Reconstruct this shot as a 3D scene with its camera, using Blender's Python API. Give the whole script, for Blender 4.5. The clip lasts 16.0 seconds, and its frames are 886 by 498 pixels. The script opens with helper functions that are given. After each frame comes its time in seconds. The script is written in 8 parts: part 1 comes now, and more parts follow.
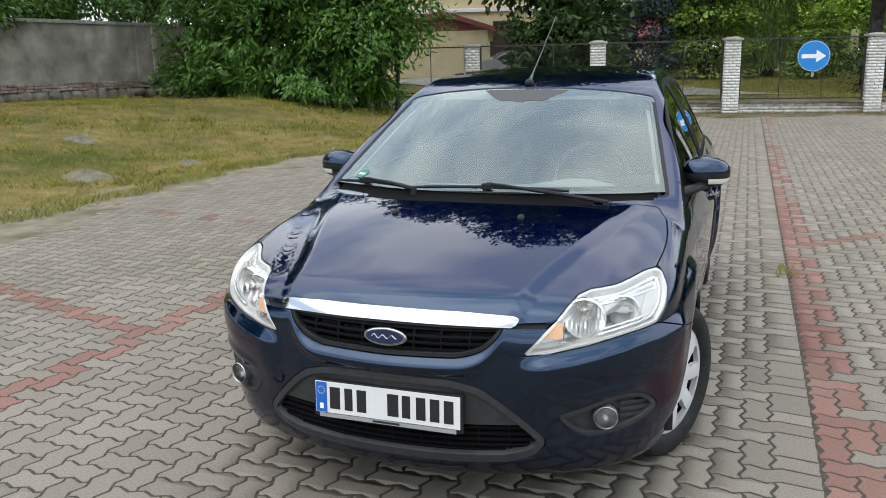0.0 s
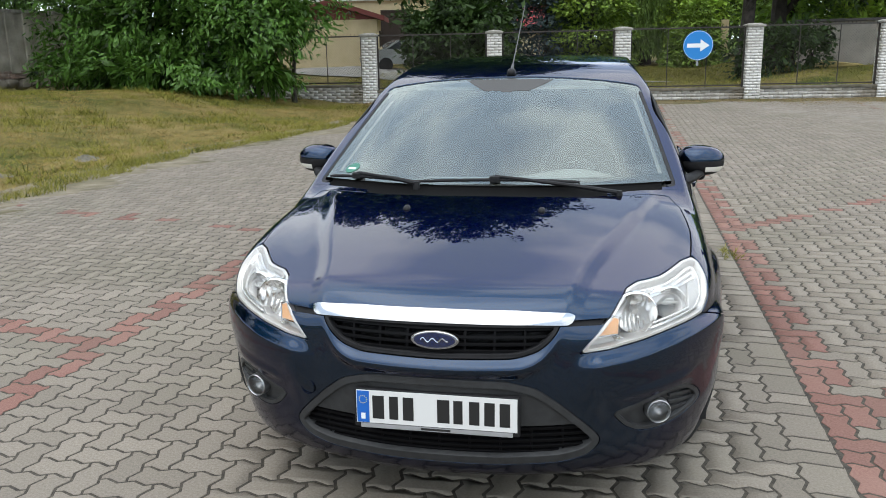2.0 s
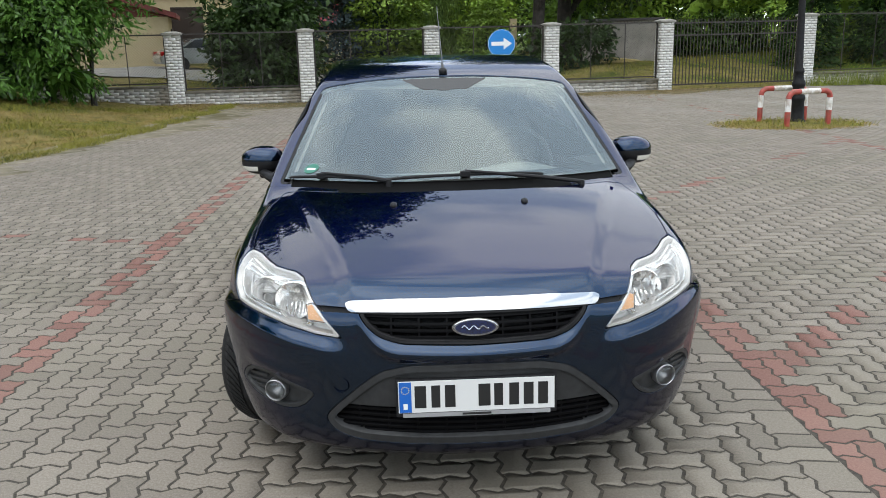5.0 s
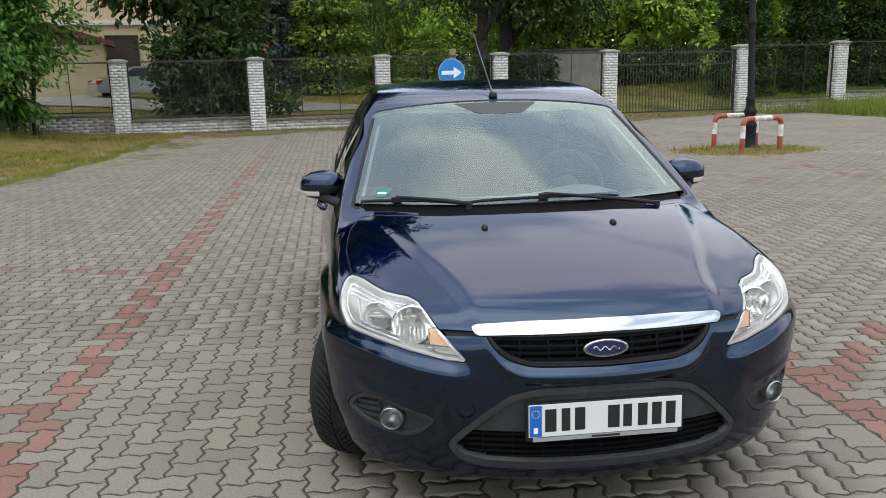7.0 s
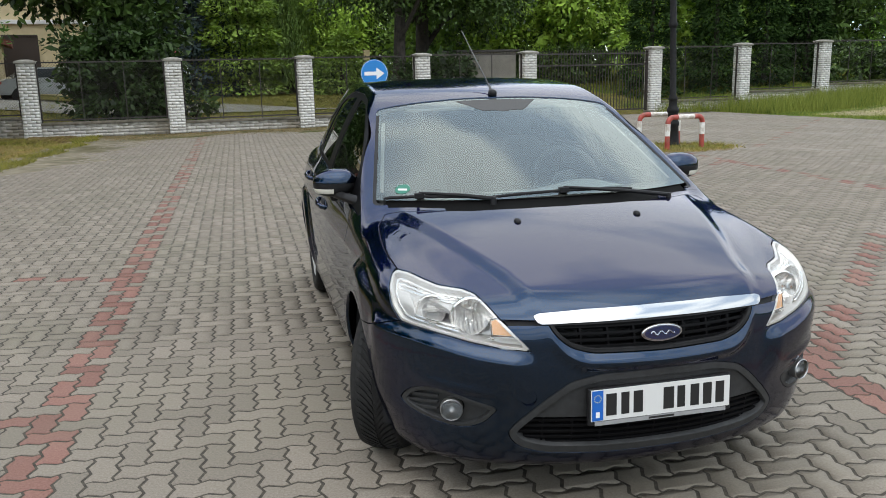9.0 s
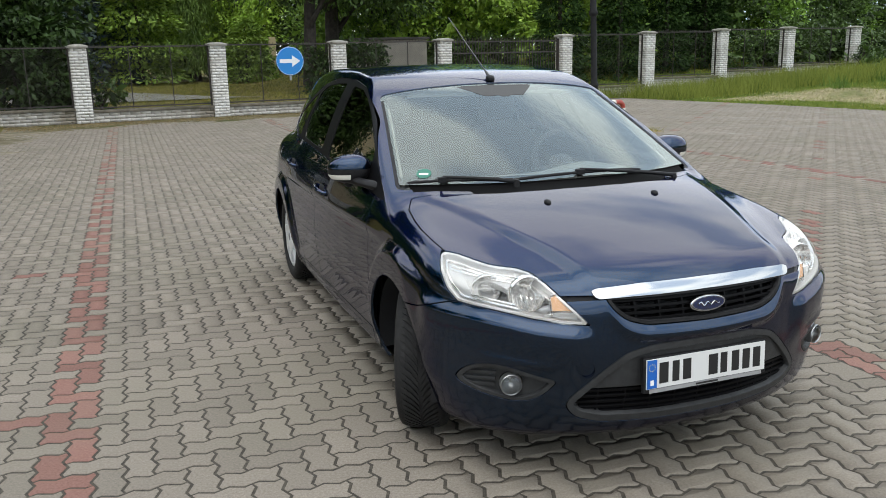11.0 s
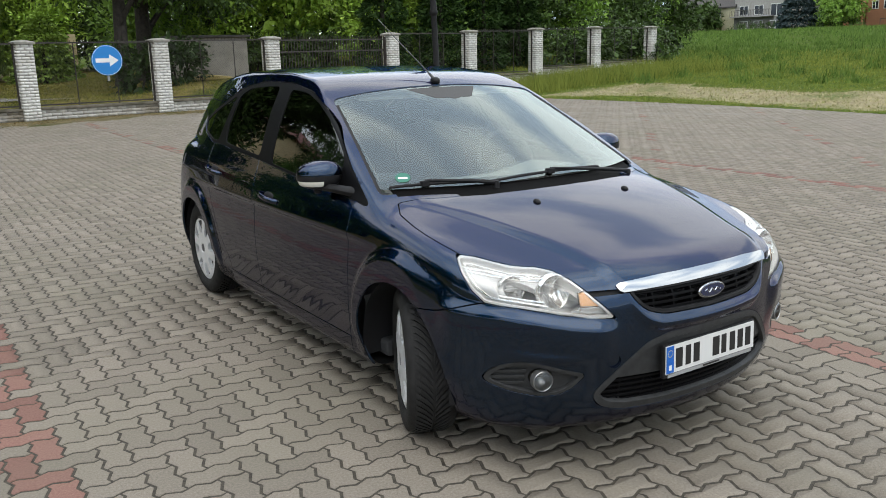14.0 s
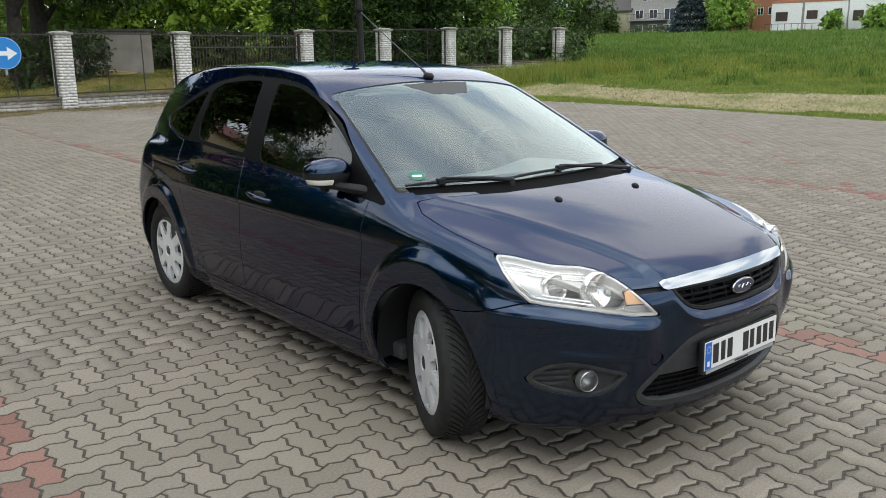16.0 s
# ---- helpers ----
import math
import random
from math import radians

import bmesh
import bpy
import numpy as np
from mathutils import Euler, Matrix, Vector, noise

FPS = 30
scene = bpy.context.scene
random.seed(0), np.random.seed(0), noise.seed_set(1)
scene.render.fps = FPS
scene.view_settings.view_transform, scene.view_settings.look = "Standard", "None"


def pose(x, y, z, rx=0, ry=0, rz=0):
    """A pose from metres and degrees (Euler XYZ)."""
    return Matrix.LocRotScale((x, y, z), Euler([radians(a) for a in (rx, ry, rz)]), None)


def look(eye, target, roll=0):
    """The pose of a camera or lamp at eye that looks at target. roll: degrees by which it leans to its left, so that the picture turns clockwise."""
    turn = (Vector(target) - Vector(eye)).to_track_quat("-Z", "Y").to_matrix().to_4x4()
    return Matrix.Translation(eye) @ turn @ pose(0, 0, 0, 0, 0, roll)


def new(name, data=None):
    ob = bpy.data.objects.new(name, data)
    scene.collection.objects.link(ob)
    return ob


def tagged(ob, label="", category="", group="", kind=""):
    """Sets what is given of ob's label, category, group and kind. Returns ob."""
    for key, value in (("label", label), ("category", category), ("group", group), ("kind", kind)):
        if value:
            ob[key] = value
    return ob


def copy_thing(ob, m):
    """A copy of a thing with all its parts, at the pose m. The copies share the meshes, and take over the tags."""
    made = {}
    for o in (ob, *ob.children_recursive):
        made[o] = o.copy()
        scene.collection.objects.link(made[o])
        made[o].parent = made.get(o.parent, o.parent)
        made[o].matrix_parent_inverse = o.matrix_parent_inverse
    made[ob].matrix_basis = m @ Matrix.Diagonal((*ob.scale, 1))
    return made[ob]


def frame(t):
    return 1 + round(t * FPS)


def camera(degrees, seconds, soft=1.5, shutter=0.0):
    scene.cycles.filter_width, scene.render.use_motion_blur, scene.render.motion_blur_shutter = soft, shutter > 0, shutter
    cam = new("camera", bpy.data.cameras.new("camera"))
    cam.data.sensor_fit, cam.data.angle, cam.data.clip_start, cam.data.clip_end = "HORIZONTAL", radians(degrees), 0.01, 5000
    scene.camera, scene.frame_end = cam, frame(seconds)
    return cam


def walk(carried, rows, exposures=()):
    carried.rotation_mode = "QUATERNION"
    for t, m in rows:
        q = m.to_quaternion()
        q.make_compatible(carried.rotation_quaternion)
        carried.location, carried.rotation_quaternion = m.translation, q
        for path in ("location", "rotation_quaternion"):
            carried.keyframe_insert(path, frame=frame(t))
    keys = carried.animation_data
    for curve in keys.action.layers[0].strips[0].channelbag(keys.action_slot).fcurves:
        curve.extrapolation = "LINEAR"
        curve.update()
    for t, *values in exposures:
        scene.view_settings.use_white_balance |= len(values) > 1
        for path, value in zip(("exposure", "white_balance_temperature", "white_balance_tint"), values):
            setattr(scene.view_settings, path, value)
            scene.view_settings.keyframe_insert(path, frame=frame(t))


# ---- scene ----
cam = camera(56.1, 16.0, soft=0.9)
METRES, EYE, TURN = 4.867, 1.5525, 20.04
EAST, NORTH = 1.065, -3.225
ROWS = [
    (0.0, 0.0, 0.0, 0.0, -0.25, -12.71, 1.12),
    (0.5, -0.0269, -0.0113, 0.0009, -2.38, -12.92, 1.21),
    (1.0, -0.0539, -0.022, 0.005, -4.34, -13.24, 1.19),
    (1.5, -0.0759, 0.0006, 0.0048, -6.71, -13.39, 1.21),
    (2.0, -0.1038, 0.0323, 0.0018, -8.35, -13.56, 1.15),
    (2.5, -0.1295, 0.0445, -0.0016, -9.6, -13.64, 1.17),
    (3.0, -0.1601, 0.0333, -0.002, -11.6, -13.88, 1.28),
    (3.5, -0.1869, 0.0177, -0.0004, -14.44, -14.03, 1.25),
    (4.0, -0.2102, 0.0356, 0.0038, -17.7, -14.14, 1.29),
    (6.5, -0.3468, 0.075, 0.008, -26.56, -12.77, 1.17),
    (7.0, -0.3757, 0.1107, 0.0039, -27.48, -12.13, 1.14),
    (7.5, -0.3961, 0.1197, 0.0036, -29.17, -11.83, 1.22),
    (8.0, -0.4258, 0.12, 0.0015, -30.89, -11.84, 1.23),
    (10.5, -0.5332, 0.211, 0.0034, -38.45, -12.91, 1.13),
    (11.0, -0.5672, 0.2084, 0.0026, -40.63, -13.1, 1.16),
    (11.5, -0.5888, 0.2178, 0.0083, -43.45, -13.17, 1.11),
    (12.0, -0.5967, 0.2587, 0.0081, -45.2, -13.24, 1.16),
    (12.5, -0.602, 0.3031, 0.0043, -46.32, -13.31, 1.06),
    (13.0, -0.6229, 0.3189, 0.0032, -48.57, -13.37, 1.08),
    (13.5, -0.6556, 0.3183, 0.0043, -51.54, -13.45, 1.21),
    (14.0, -0.673, 0.3222, 0.0108, -53.63, -13.52, 1.21),
    (14.5, -0.6775, 0.3488, 0.0119, -55.04, -13.59, 1.16),
    (15.0, -0.678, 0.3947, 0.0087, -56.15, -13.62, 0.89),
    (15.5, -0.6872, 0.4191, 0.0068, -58.24, -13.66, 0.42),
    (16.0, -0.7125, 0.4195, 0.0078, -60.25, -13.67, 0.38),
]
walk(cam, [(t, pose(EAST, NORTH, EYE, 0, 0, TURN) @ pose(METRES * x, METRES * y, METRES * z, 90 + pitch, roll, yaw)) for t, x, y, z, yaw, pitch, roll in ROWS], exposures=[(0.0, 0.10, 6560, 12), (4.0, 0.06, 6560, 12), (7.0, -0.08, 6640, 12), (11.0, -0.07, 6700, 12), (16.0, -0.10, 6780, 12)])

# ---- sky and sun: bright overcast afternoon ----
world = bpy.data.worlds.new("sky")
scene.world = world
world.use_nodes = True
wn, wl = world.node_tree.nodes, world.node_tree.links
wn.clear()
w_out = wn.new("ShaderNodeOutputWorld")
w_bg = wn.new("ShaderNodeBackground")
w_sky = wn.new("ShaderNodeTexSky")
w_sky.sky_type = "NISHITA"
w_sky.sun_disc = False
w_sky.sun_elevation, w_sky.sun_rotation = radians(52), radians(205)
w_map = wn.new("ShaderNodeMapping")
w_map.inputs["Scale"].default_value = (1.0, 1.0, 2.6)
w_map.inputs["Location"].default_value = (18.5, 9.5, 4.0)
w_co = wn.new("ShaderNodeTexCoord")
w_noise = wn.new("ShaderNodeTexNoise")
w_noise.inputs["Scale"].default_value, w_noise.inputs["Detail"].default_value, w_noise.inputs["Roughness"].default_value = 2.3, 6, 0.48
w_ramp = wn.new("ShaderNodeValToRGB")
w_ramp.color_ramp.elements[0].position, w_ramp.color_ramp.elements[0].color = 0.43, (7.2, 9.0, 11.2, 1)
w_ramp.color_ramp.elements[1].position, w_ramp.color_ramp.elements[1].color = 0.56, (14.6, 15.8, 16.2, 1)
w_mix = wn.new("ShaderNodeMixRGB")
w_mix.inputs[0].default_value = 0.86
wl.new(w_co.outputs["Generated"], w_map.inputs["Vector"])
wl.new(w_map.outputs[0], w_noise.inputs["Vector"])
wl.new(w_noise.outputs["Fac"], w_ramp.inputs["Fac"])
wl.new(w_sky.outputs[0], w_mix.inputs[1])
wl.new(w_ramp.outputs[0], w_mix.inputs[2])
# the overcast is brighter overhead than at the horizon
w_sep = wn.new("ShaderNodeSeparateXYZ")
w_rise = wn.new("ShaderNodeMapRange")
w_rise.inputs[3].default_value, w_rise.inputs[4].default_value = 0.80, 1.14
w_mul = wn.new("ShaderNodeMixRGB")
w_mul.blend_type = "MULTIPLY"
w_mul.inputs[0].default_value = 1.0
wl.new(w_co.outputs["Generated"], w_sep.inputs[0])
w_pow = wn.new("ShaderNodeMath")
w_pow.operation = "POWER"
w_pow.inputs[1].default_value = 2.0
wl.new(w_sep.outputs["Z"], w_pow.inputs[0])
wl.new(w_pow.outputs[0], w_rise.inputs[0])
wl.new(w_mix.outputs[0], w_mul.inputs[1])
wl.new(w_rise.outputs[0], w_mul.inputs[2])
wl.new(w_mul.outputs[0], w_bg.inputs["Color"])
w_bg.inputs["Strength"].default_value = 0.172
wl.new(w_bg.outputs[0], w_out.inputs["Surface"])
sun_data = bpy.data.lights.new("sun", "SUN")
sun_data.energy, sun_data.angle, sun_data.color = 1.2, radians(70), (1.0, 0.91, 0.78)
sun = new("sun", sun_data)
sun.matrix_world = look((-10, -20, 46), (0, 0, 0))


# ---- materials ----
def shader(name):
    m = bpy.data.materials.new(name)
    m.use_nodes = True
    return m, m.node_tree.nodes, m.node_tree.links, m.node_tree.nodes["Principled BSDF"]


def surface(name, c1, c2, scale=8.0, rough=0.8, bump=0.2, fine=60.0, metal=0.0, spread=0.0, island=False, c3=None, stain=1.2, coat=0.0, spec=0.5, depth=0.01):
    """Two colours mixed by grain, a third by large stains, fine bumps, and a spread of brightness from piece to piece."""
    m, n, l, b = shader(name)
    co = n.new("ShaderNodeTexCoord")
    a = n.new("ShaderNodeTexNoise")
    a.inputs["Scale"].default_value, a.inputs["Detail"].default_value = scale, 8
    l.new(co.outputs["Object"], a.inputs["Vector"])
    r = n.new("ShaderNodeValToRGB")
    r.color_ramp.elements[0].position, r.color_ramp.elements[0].color = 0.32, (*c1, 1)
    r.color_ramp.elements[1].position, r.color_ramp.elements[1].color = 0.68, (*c2, 1)
    l.new(a.outputs["Fac"], r.inputs["Fac"])
    col = r.outputs[0]
    if c3:
        s = n.new("ShaderNodeTexNoise")
        s.inputs["Scale"].default_value, s.inputs["Detail"].default_value = stain, 5
        l.new(co.outputs["Object"], s.inputs["Vector"])
        sr = n.new("ShaderNodeMapRange")
        sr.inputs[1].default_value, sr.inputs[2].default_value = 0.48, 0.68
        l.new(s.outputs["Fac"], sr.inputs[0])
        mx = n.new("ShaderNodeMixRGB")
        mx.inputs[2].default_value = (*c3, 1)
        l.new(sr.outputs[0], mx.inputs[0])
        l.new(col, mx.inputs[1])
        col = mx.outputs[0]
    if spread:
        o = n.new("ShaderNodeNewGeometry" if island else "ShaderNodeObjectInfo")
        sp = n.new("ShaderNodeMapRange")
        sp.inputs[3].default_value, sp.inputs[4].default_value = 1 - spread, 1 + spread
        l.new(o.outputs["Random Per Island" if island else "Random"], sp.inputs[0])
        hs = n.new("ShaderNodeHueSaturation")
        l.new(sp.outputs[0], hs.inputs["Value"])
        l.new(col, hs.inputs["Color"])
        col = hs.outputs[0]
    l.new(col, b.inputs["Base Color"])
    b.inputs["Roughness"].default_value, b.inputs["Metallic"].default_value = rough, metal
    b.inputs["Specular IOR Level"].default_value = spec
    b.inputs["Coat Weight"].default_value = coat
    if bump:
        f = n.new("ShaderNodeTexNoise")
        f.inputs["Scale"].default_value, f.inputs["Detail"].default_value = fine, 6
        l.new(co.outputs["Object"], f.inputs["Vector"])
        bp = n.new("ShaderNodeBump")
        bp.inputs["Strength"].default_value, bp.inputs["Distance"].default_value = bump, depth
        l.new(f.outputs["Fac"], bp.inputs["Height"])
        l.new(bp.outputs[0], b.inputs["Normal"])
    return m


def plain(name, c, rough=0.5, metal=0.0, coat=0.0, spec=0.5):
    m, n, l, b = shader(name)
    b.inputs["Base Color"].default_value = (*c, 1)
    b.inputs["Roughness"].default_value, b.inputs["Metallic"].default_value = rough, metal
    b.inputs["Coat Weight"].default_value, b.inputs["Specular IOR Level"].default_value = coat, spec
    return m


def leaf_stuff(name, c1, c2, rough=0.5):
    """Leaves: colour from leaf to leaf and in large patches, some light let through."""
    m, n, l, b = shader(name)
    g = n.new("ShaderNodeNewGeometry")
    co = n.new("ShaderNodeTexCoord")
    a = n.new("ShaderNodeTexNoise")
    a.inputs["Scale"].default_value = 0.9
    l.new(co.outputs["Object"], a.inputs["Vector"])
    ad = n.new("ShaderNodeMath")
    ad.operation = "ADD"
    l.new(g.outputs["Random Per Island"], ad.inputs[0])
    l.new(a.outputs["Fac"], ad.inputs[1])
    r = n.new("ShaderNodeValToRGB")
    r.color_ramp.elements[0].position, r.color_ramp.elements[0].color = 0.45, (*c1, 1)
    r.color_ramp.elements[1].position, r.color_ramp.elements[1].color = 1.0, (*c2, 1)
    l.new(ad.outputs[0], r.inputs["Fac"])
    l.new(r.outputs[0], b.inputs["Base Color"])
    b.inputs["Roughness"].default_value = rough
    b.inputs["Specular IOR Level"].default_value = 0.3 if rough < 0.6 else 0.08
    t = n.new("ShaderNodeBsdfTranslucent")
    l.new(r.outputs[0], t.inputs["Color"])
    mx = n.new("ShaderNodeMixShader")
    mx.inputs[0].default_value = 0.20
    l.new(b.outputs[0], mx.inputs[1])
    l.new(t.outputs[0], mx.inputs[2])
    l.new(mx.outputs[0], n["Material Output"].inputs["Surface"])
    return m


def clear_glass(name, tint, ior=1.5, gloss_rough=0.0, boost=1.0, film=0.0, sheen=(1, 1, 1)):
    """A thin pane: tinted see-through with a mirror gloss that grows at grazing angles."""
    m, n, l, b = shader(name)
    n.remove(b)
    tr = n.new("ShaderNodeBsdfTransparent")
    tr.inputs["Color"].default_value = (*tint, 1)
    gl = n.new("ShaderNodeBsdfGlossy")
    gl.inputs["Roughness"].default_value = gloss_rough
    gl.inputs["Color"].default_value = (*sheen, 1)
    fr = n.new("ShaderNodeFresnel")
    fr.inputs["IOR"].default_value = ior
    mu = n.new("ShaderNodeMath")
    mu.operation = "MULTIPLY"
    mu.use_clamp = True
    mu.inputs[1].default_value = boost
    l.new(fr.outputs[0], mu.inputs[0])
    mx = n.new("ShaderNodeMixShader")
    l.new(mu.outputs[0], mx.inputs[0])
    through_ = tr.outputs[0]
    if film:
        # thin film of road dust
        # thin pale diffuse film, uneven over the pane
        du = n.new("ShaderNodeBsdfDiffuse")
        du.inputs["Color"].default_value = (0.60, 0.63, 0.60, 1)
        co = n.new("ShaderNodeTexCoord")
        nz = n.new("ShaderNodeTexNoise")
        nz.inputs["Scale"].default_value, nz.inputs["Detail"].default_value = 3.5, 6
        l.new(co.outputs["Object"], nz.inputs["Vector"])
        mr = n.new("ShaderNodeMapRange")
        mr.inputs[1].default_value, mr.inputs[2].default_value, mr.inputs[3].default_value, mr.inputs[4].default_value = 0.3, 0.7, film * 0.75, film * 1.25
        l.new(nz.outputs["Fac"], mr.inputs[0])
        m2 = n.new("ShaderNodeMixShader")
        l.new(mr.outputs[0], m2.inputs[0])
        l.new(through_, m2.inputs[1])
        l.new(du.outputs[0], m2.inputs[2])
        through_ = m2.outputs[0]
    l.new(through_, mx.inputs[1])
    l.new(gl.outputs[0], mx.inputs[2])
    l.new(mx.outputs[0], n["Material Output"].inputs["Surface"])
    return m


def paver(name, c1, c2, stain, island):
    """Pressed concrete: fine grit with pale and dark specks, faint stains, and a tone from stone to stone."""
    m, n, l, b = shader(name)
    co = n.new("ShaderNodeTexCoord")
    grit = n.new("ShaderNodeTexNoise")
    grit.inputs["Scale"].default_value, grit.inputs["Detail"].default_value, grit.inputs["Roughness"].default_value = 95, 8, 0.85
    l.new(co.outputs["Object"], grit.inputs["Vector"])
    r = n.new("ShaderNodeValToRGB")
    r.color_ramp.elements[0].position, r.color_ramp.elements[0].color = 0.38, (*c1, 1)
    r.color_ramp.elements[1].position, r.color_ramp.elements[1].color = 0.62, (*c2, 1)
    pale = r.color_ramp.elements.new(0.74)
    pale.color = (*(1.45 * v for v in c2), 1)
    dark = r.color_ramp.elements.new(0.27)
    dark.color = (*(0.55 * v for v in c1), 1)
    l.new(grit.outputs["Fac"], r.inputs["Fac"])
    big = n.new("ShaderNodeTexNoise")
    big.inputs["Scale"].default_value, big.inputs["Detail"].default_value = 0.8, 6
    geo = n.new("ShaderNodeNewGeometry")
    l.new(geo.outputs["Position"], big.inputs["Vector"])
    br = n.new("ShaderNodeMapRange")
    br.inputs[1].default_value, br.inputs[2].default_value, br.inputs[4].default_value = 0.46, 0.72, 0.55
    l.new(big.outputs["Fac"], br.inputs[0])
    mx = n.new("ShaderNodeMixRGB")
    mx.inputs[2].default_value = (*stain, 1)
    l.new(br.outputs[0], mx.inputs[0])
    l.new(r.outputs[0], mx.inputs[1])
    who = geo if island else n.new("ShaderNodeObjectInfo")
    sp = n.new("ShaderNodeMapRange")
    sp.inputs[3].default_value, sp.inputs[4].default_value = 0.86, 1.12
    l.new(who.outputs["Random Per Island" if island else "Random"], sp.inputs[0])
    hs = n.new("ShaderNodeHueSaturation")
    l.new(sp.outputs[0], hs.inputs["Value"])
    l.new(mx.outputs[0], hs.inputs["Color"])
    l.new(hs.outputs[0], b.inputs["Base Color"])
    b.inputs["Roughness"].default_value = 0.9
    b.inputs["Specular IOR Level"].default_value = 0.2
    bp = n.new("ShaderNodeBump")
    bp.inputs["Strength"].default_value, bp.inputs["Distance"].default_value = 0.35, 0.003
    l.new(grit.outputs["Fac"], bp.inputs["Height"])
    l.new(bp.outputs[0], b.inputs["Normal"])
    return m


GREY, RED = ((0.149, 0.130, 0.107), (0.254, 0.223, 0.184), (0.164, 0.151, 0.114)), ((0.148, 0.076, 0.061), (0.246, 0.136, 0.111), (0.214, 0.146, 0.117))
M_PAVER = paver("grey_concrete_paver", *GREY, True)
M_PAVER_ONE = paver("grey_concrete_paver_piece", *GREY, False)
M_RED = paver("red_concrete_paver", *RED, True)
M_RED_ONE = paver("red_concrete_paver_piece", *RED, False)
M_JOINT = surface("dark_joint_sand", (0.028, 0.024, 0.018), (0.068, 0.058, 0.044), 40, 0.95, 0.5, 150)
M_DUST = surface("dusty_paving", (0.194, 0.180, 0.154), (0.264, 0.246, 0.216), 3, 0.95, 0.3, 40, c3=(0.158, 0.145, 0.123), stain=0.35, spec=0.05)
M_SOIL = surface("dry_mown_grass_ground", (0.098, 0.086, 0.028), (0.210, 0.166, 0.069), 3.2, 0.95, 0.6, 40, c3=(0.047, 0.066, 0.015), stain=0.5, depth=0.03, spec=0.05)
M_MEADOW = surface("meadow_ground", (0.041, 0.070, 0.009), (0.071, 0.100, 0.014), 1.2, 0.95, 0.5, 30, c3=(0.069, 0.089, 0.015), stain=0.12, depth=0.03, spec=0.05)
M_HAYGROUND = surface("cut_hay_ground", (0.180, 0.158, 0.090), (0.306, 0.270, 0.171), 5, 0.95, 0.6, 40, c3=(0.117, 0.135, 0.050), stain=0.6, depth=0.03, spec=0.05)
M_WHITEBRICK = surface("white_painted_brick", (0.490, 0.478, 0.446), (0.650, 0.638, 0.604), 12, 0.8, 0.3, 90, spread=0.06, island=True, c3=(0.428, 0.409, 0.372), stain=1.5)
M_PLINTHBRICK = surface("stained_white_brick", (0.36, 0.34, 0.30), (0.56, 0.54, 0.50), 7, 0.85, 0.4, 60, spread=0.14, island=True, c3=(0.21, 0.185, 0.145), stain=1.1)
M_COPING = surface("dirty_concrete_coping", (0.105, 0.092, 0.072), (0.185, 0.165, 0.135), 7, 0.95, 0.5, 60, c3=(0.075, 0.072, 0.05), stain=1.5, spec=0.1)
M_MORTAR = surface("grey_mortar", (0.23, 0.216, 0.19), (0.33, 0.313, 0.28), 20, 0.95, 0.4, 90)
M_CAP = surface("weathered_concrete_cap", (0.180, 0.171, 0.149), (0.297, 0.284, 0.252), 9, 0.9, 0.4, 70, c3=(0.135, 0.135, 0.099), stain=2)
M_IRON = surface("brown_black_painted_iron", (0.016, 0.014, 0.012), (0.036, 0.027, 0.022), 14, 0.6, 0.15, 90)
M_WALL = surface("old_grey_render", (0.112, 0.104, 0.083), (0.360, 0.335, 0.278), 1.3, 0.92, 0.7, 22, c3=(0.165, 0.160, 0.128), stain=0.7, depth=0.03, spec=0.05)
M_OLDBRICK = surface("old_red_brick", (0.15, 0.100, 0.080), (0.27, 0.195, 0.160), 9, 0.92, 0.4, 60, spread=0.3, c3=(0.24, 0.225, 0.20), stain=1.6)
M_STONE = surface("grey_field_stone", (0.122, 0.110, 0.089), (0.223, 0.200, 0.164), 4, 0.9, 0.5, 30, spread=0.2, island=True, spec=0.05)
M_BARK = surface("dark_bark", (0.020, 0.017, 0.014), (0.050, 0.042, 0.034), 9, 0.95, 0.8, 22, depth=0.03)
M_SIGN = plain("blue_sign_face", (0.004, 0.185, 0.52), 0.4)
M_WHITE = plain("white_sign_paint", (0.72, 0.73, 0.73), 0.4)
M_STEEL = plain("grey_galvanised_back", (0.30, 0.31, 0.32), 0.45, 0.8)
M_RWHITE = surface("chipped_white_paint", (0.60, 0.59, 0.56), (0.75, 0.74, 0.71), 20, 0.5, 0.1, 80, c3=(0.42, 0.36, 0.30), stain=9)
M_RRED = surface("chipped_red_paint", (0.26, 0.035, 0.025), (0.38, 0.065, 0.045), 16, 0.5, 0.1, 80, c3=(0.20, 0.075, 0.055), stain=9)
M_POLE = surface("black_cast_iron", (0.006, 0.006, 0.007), (0.014, 0.014, 0.014), 20, 0.6, 0.15, 70, spec=0.2)


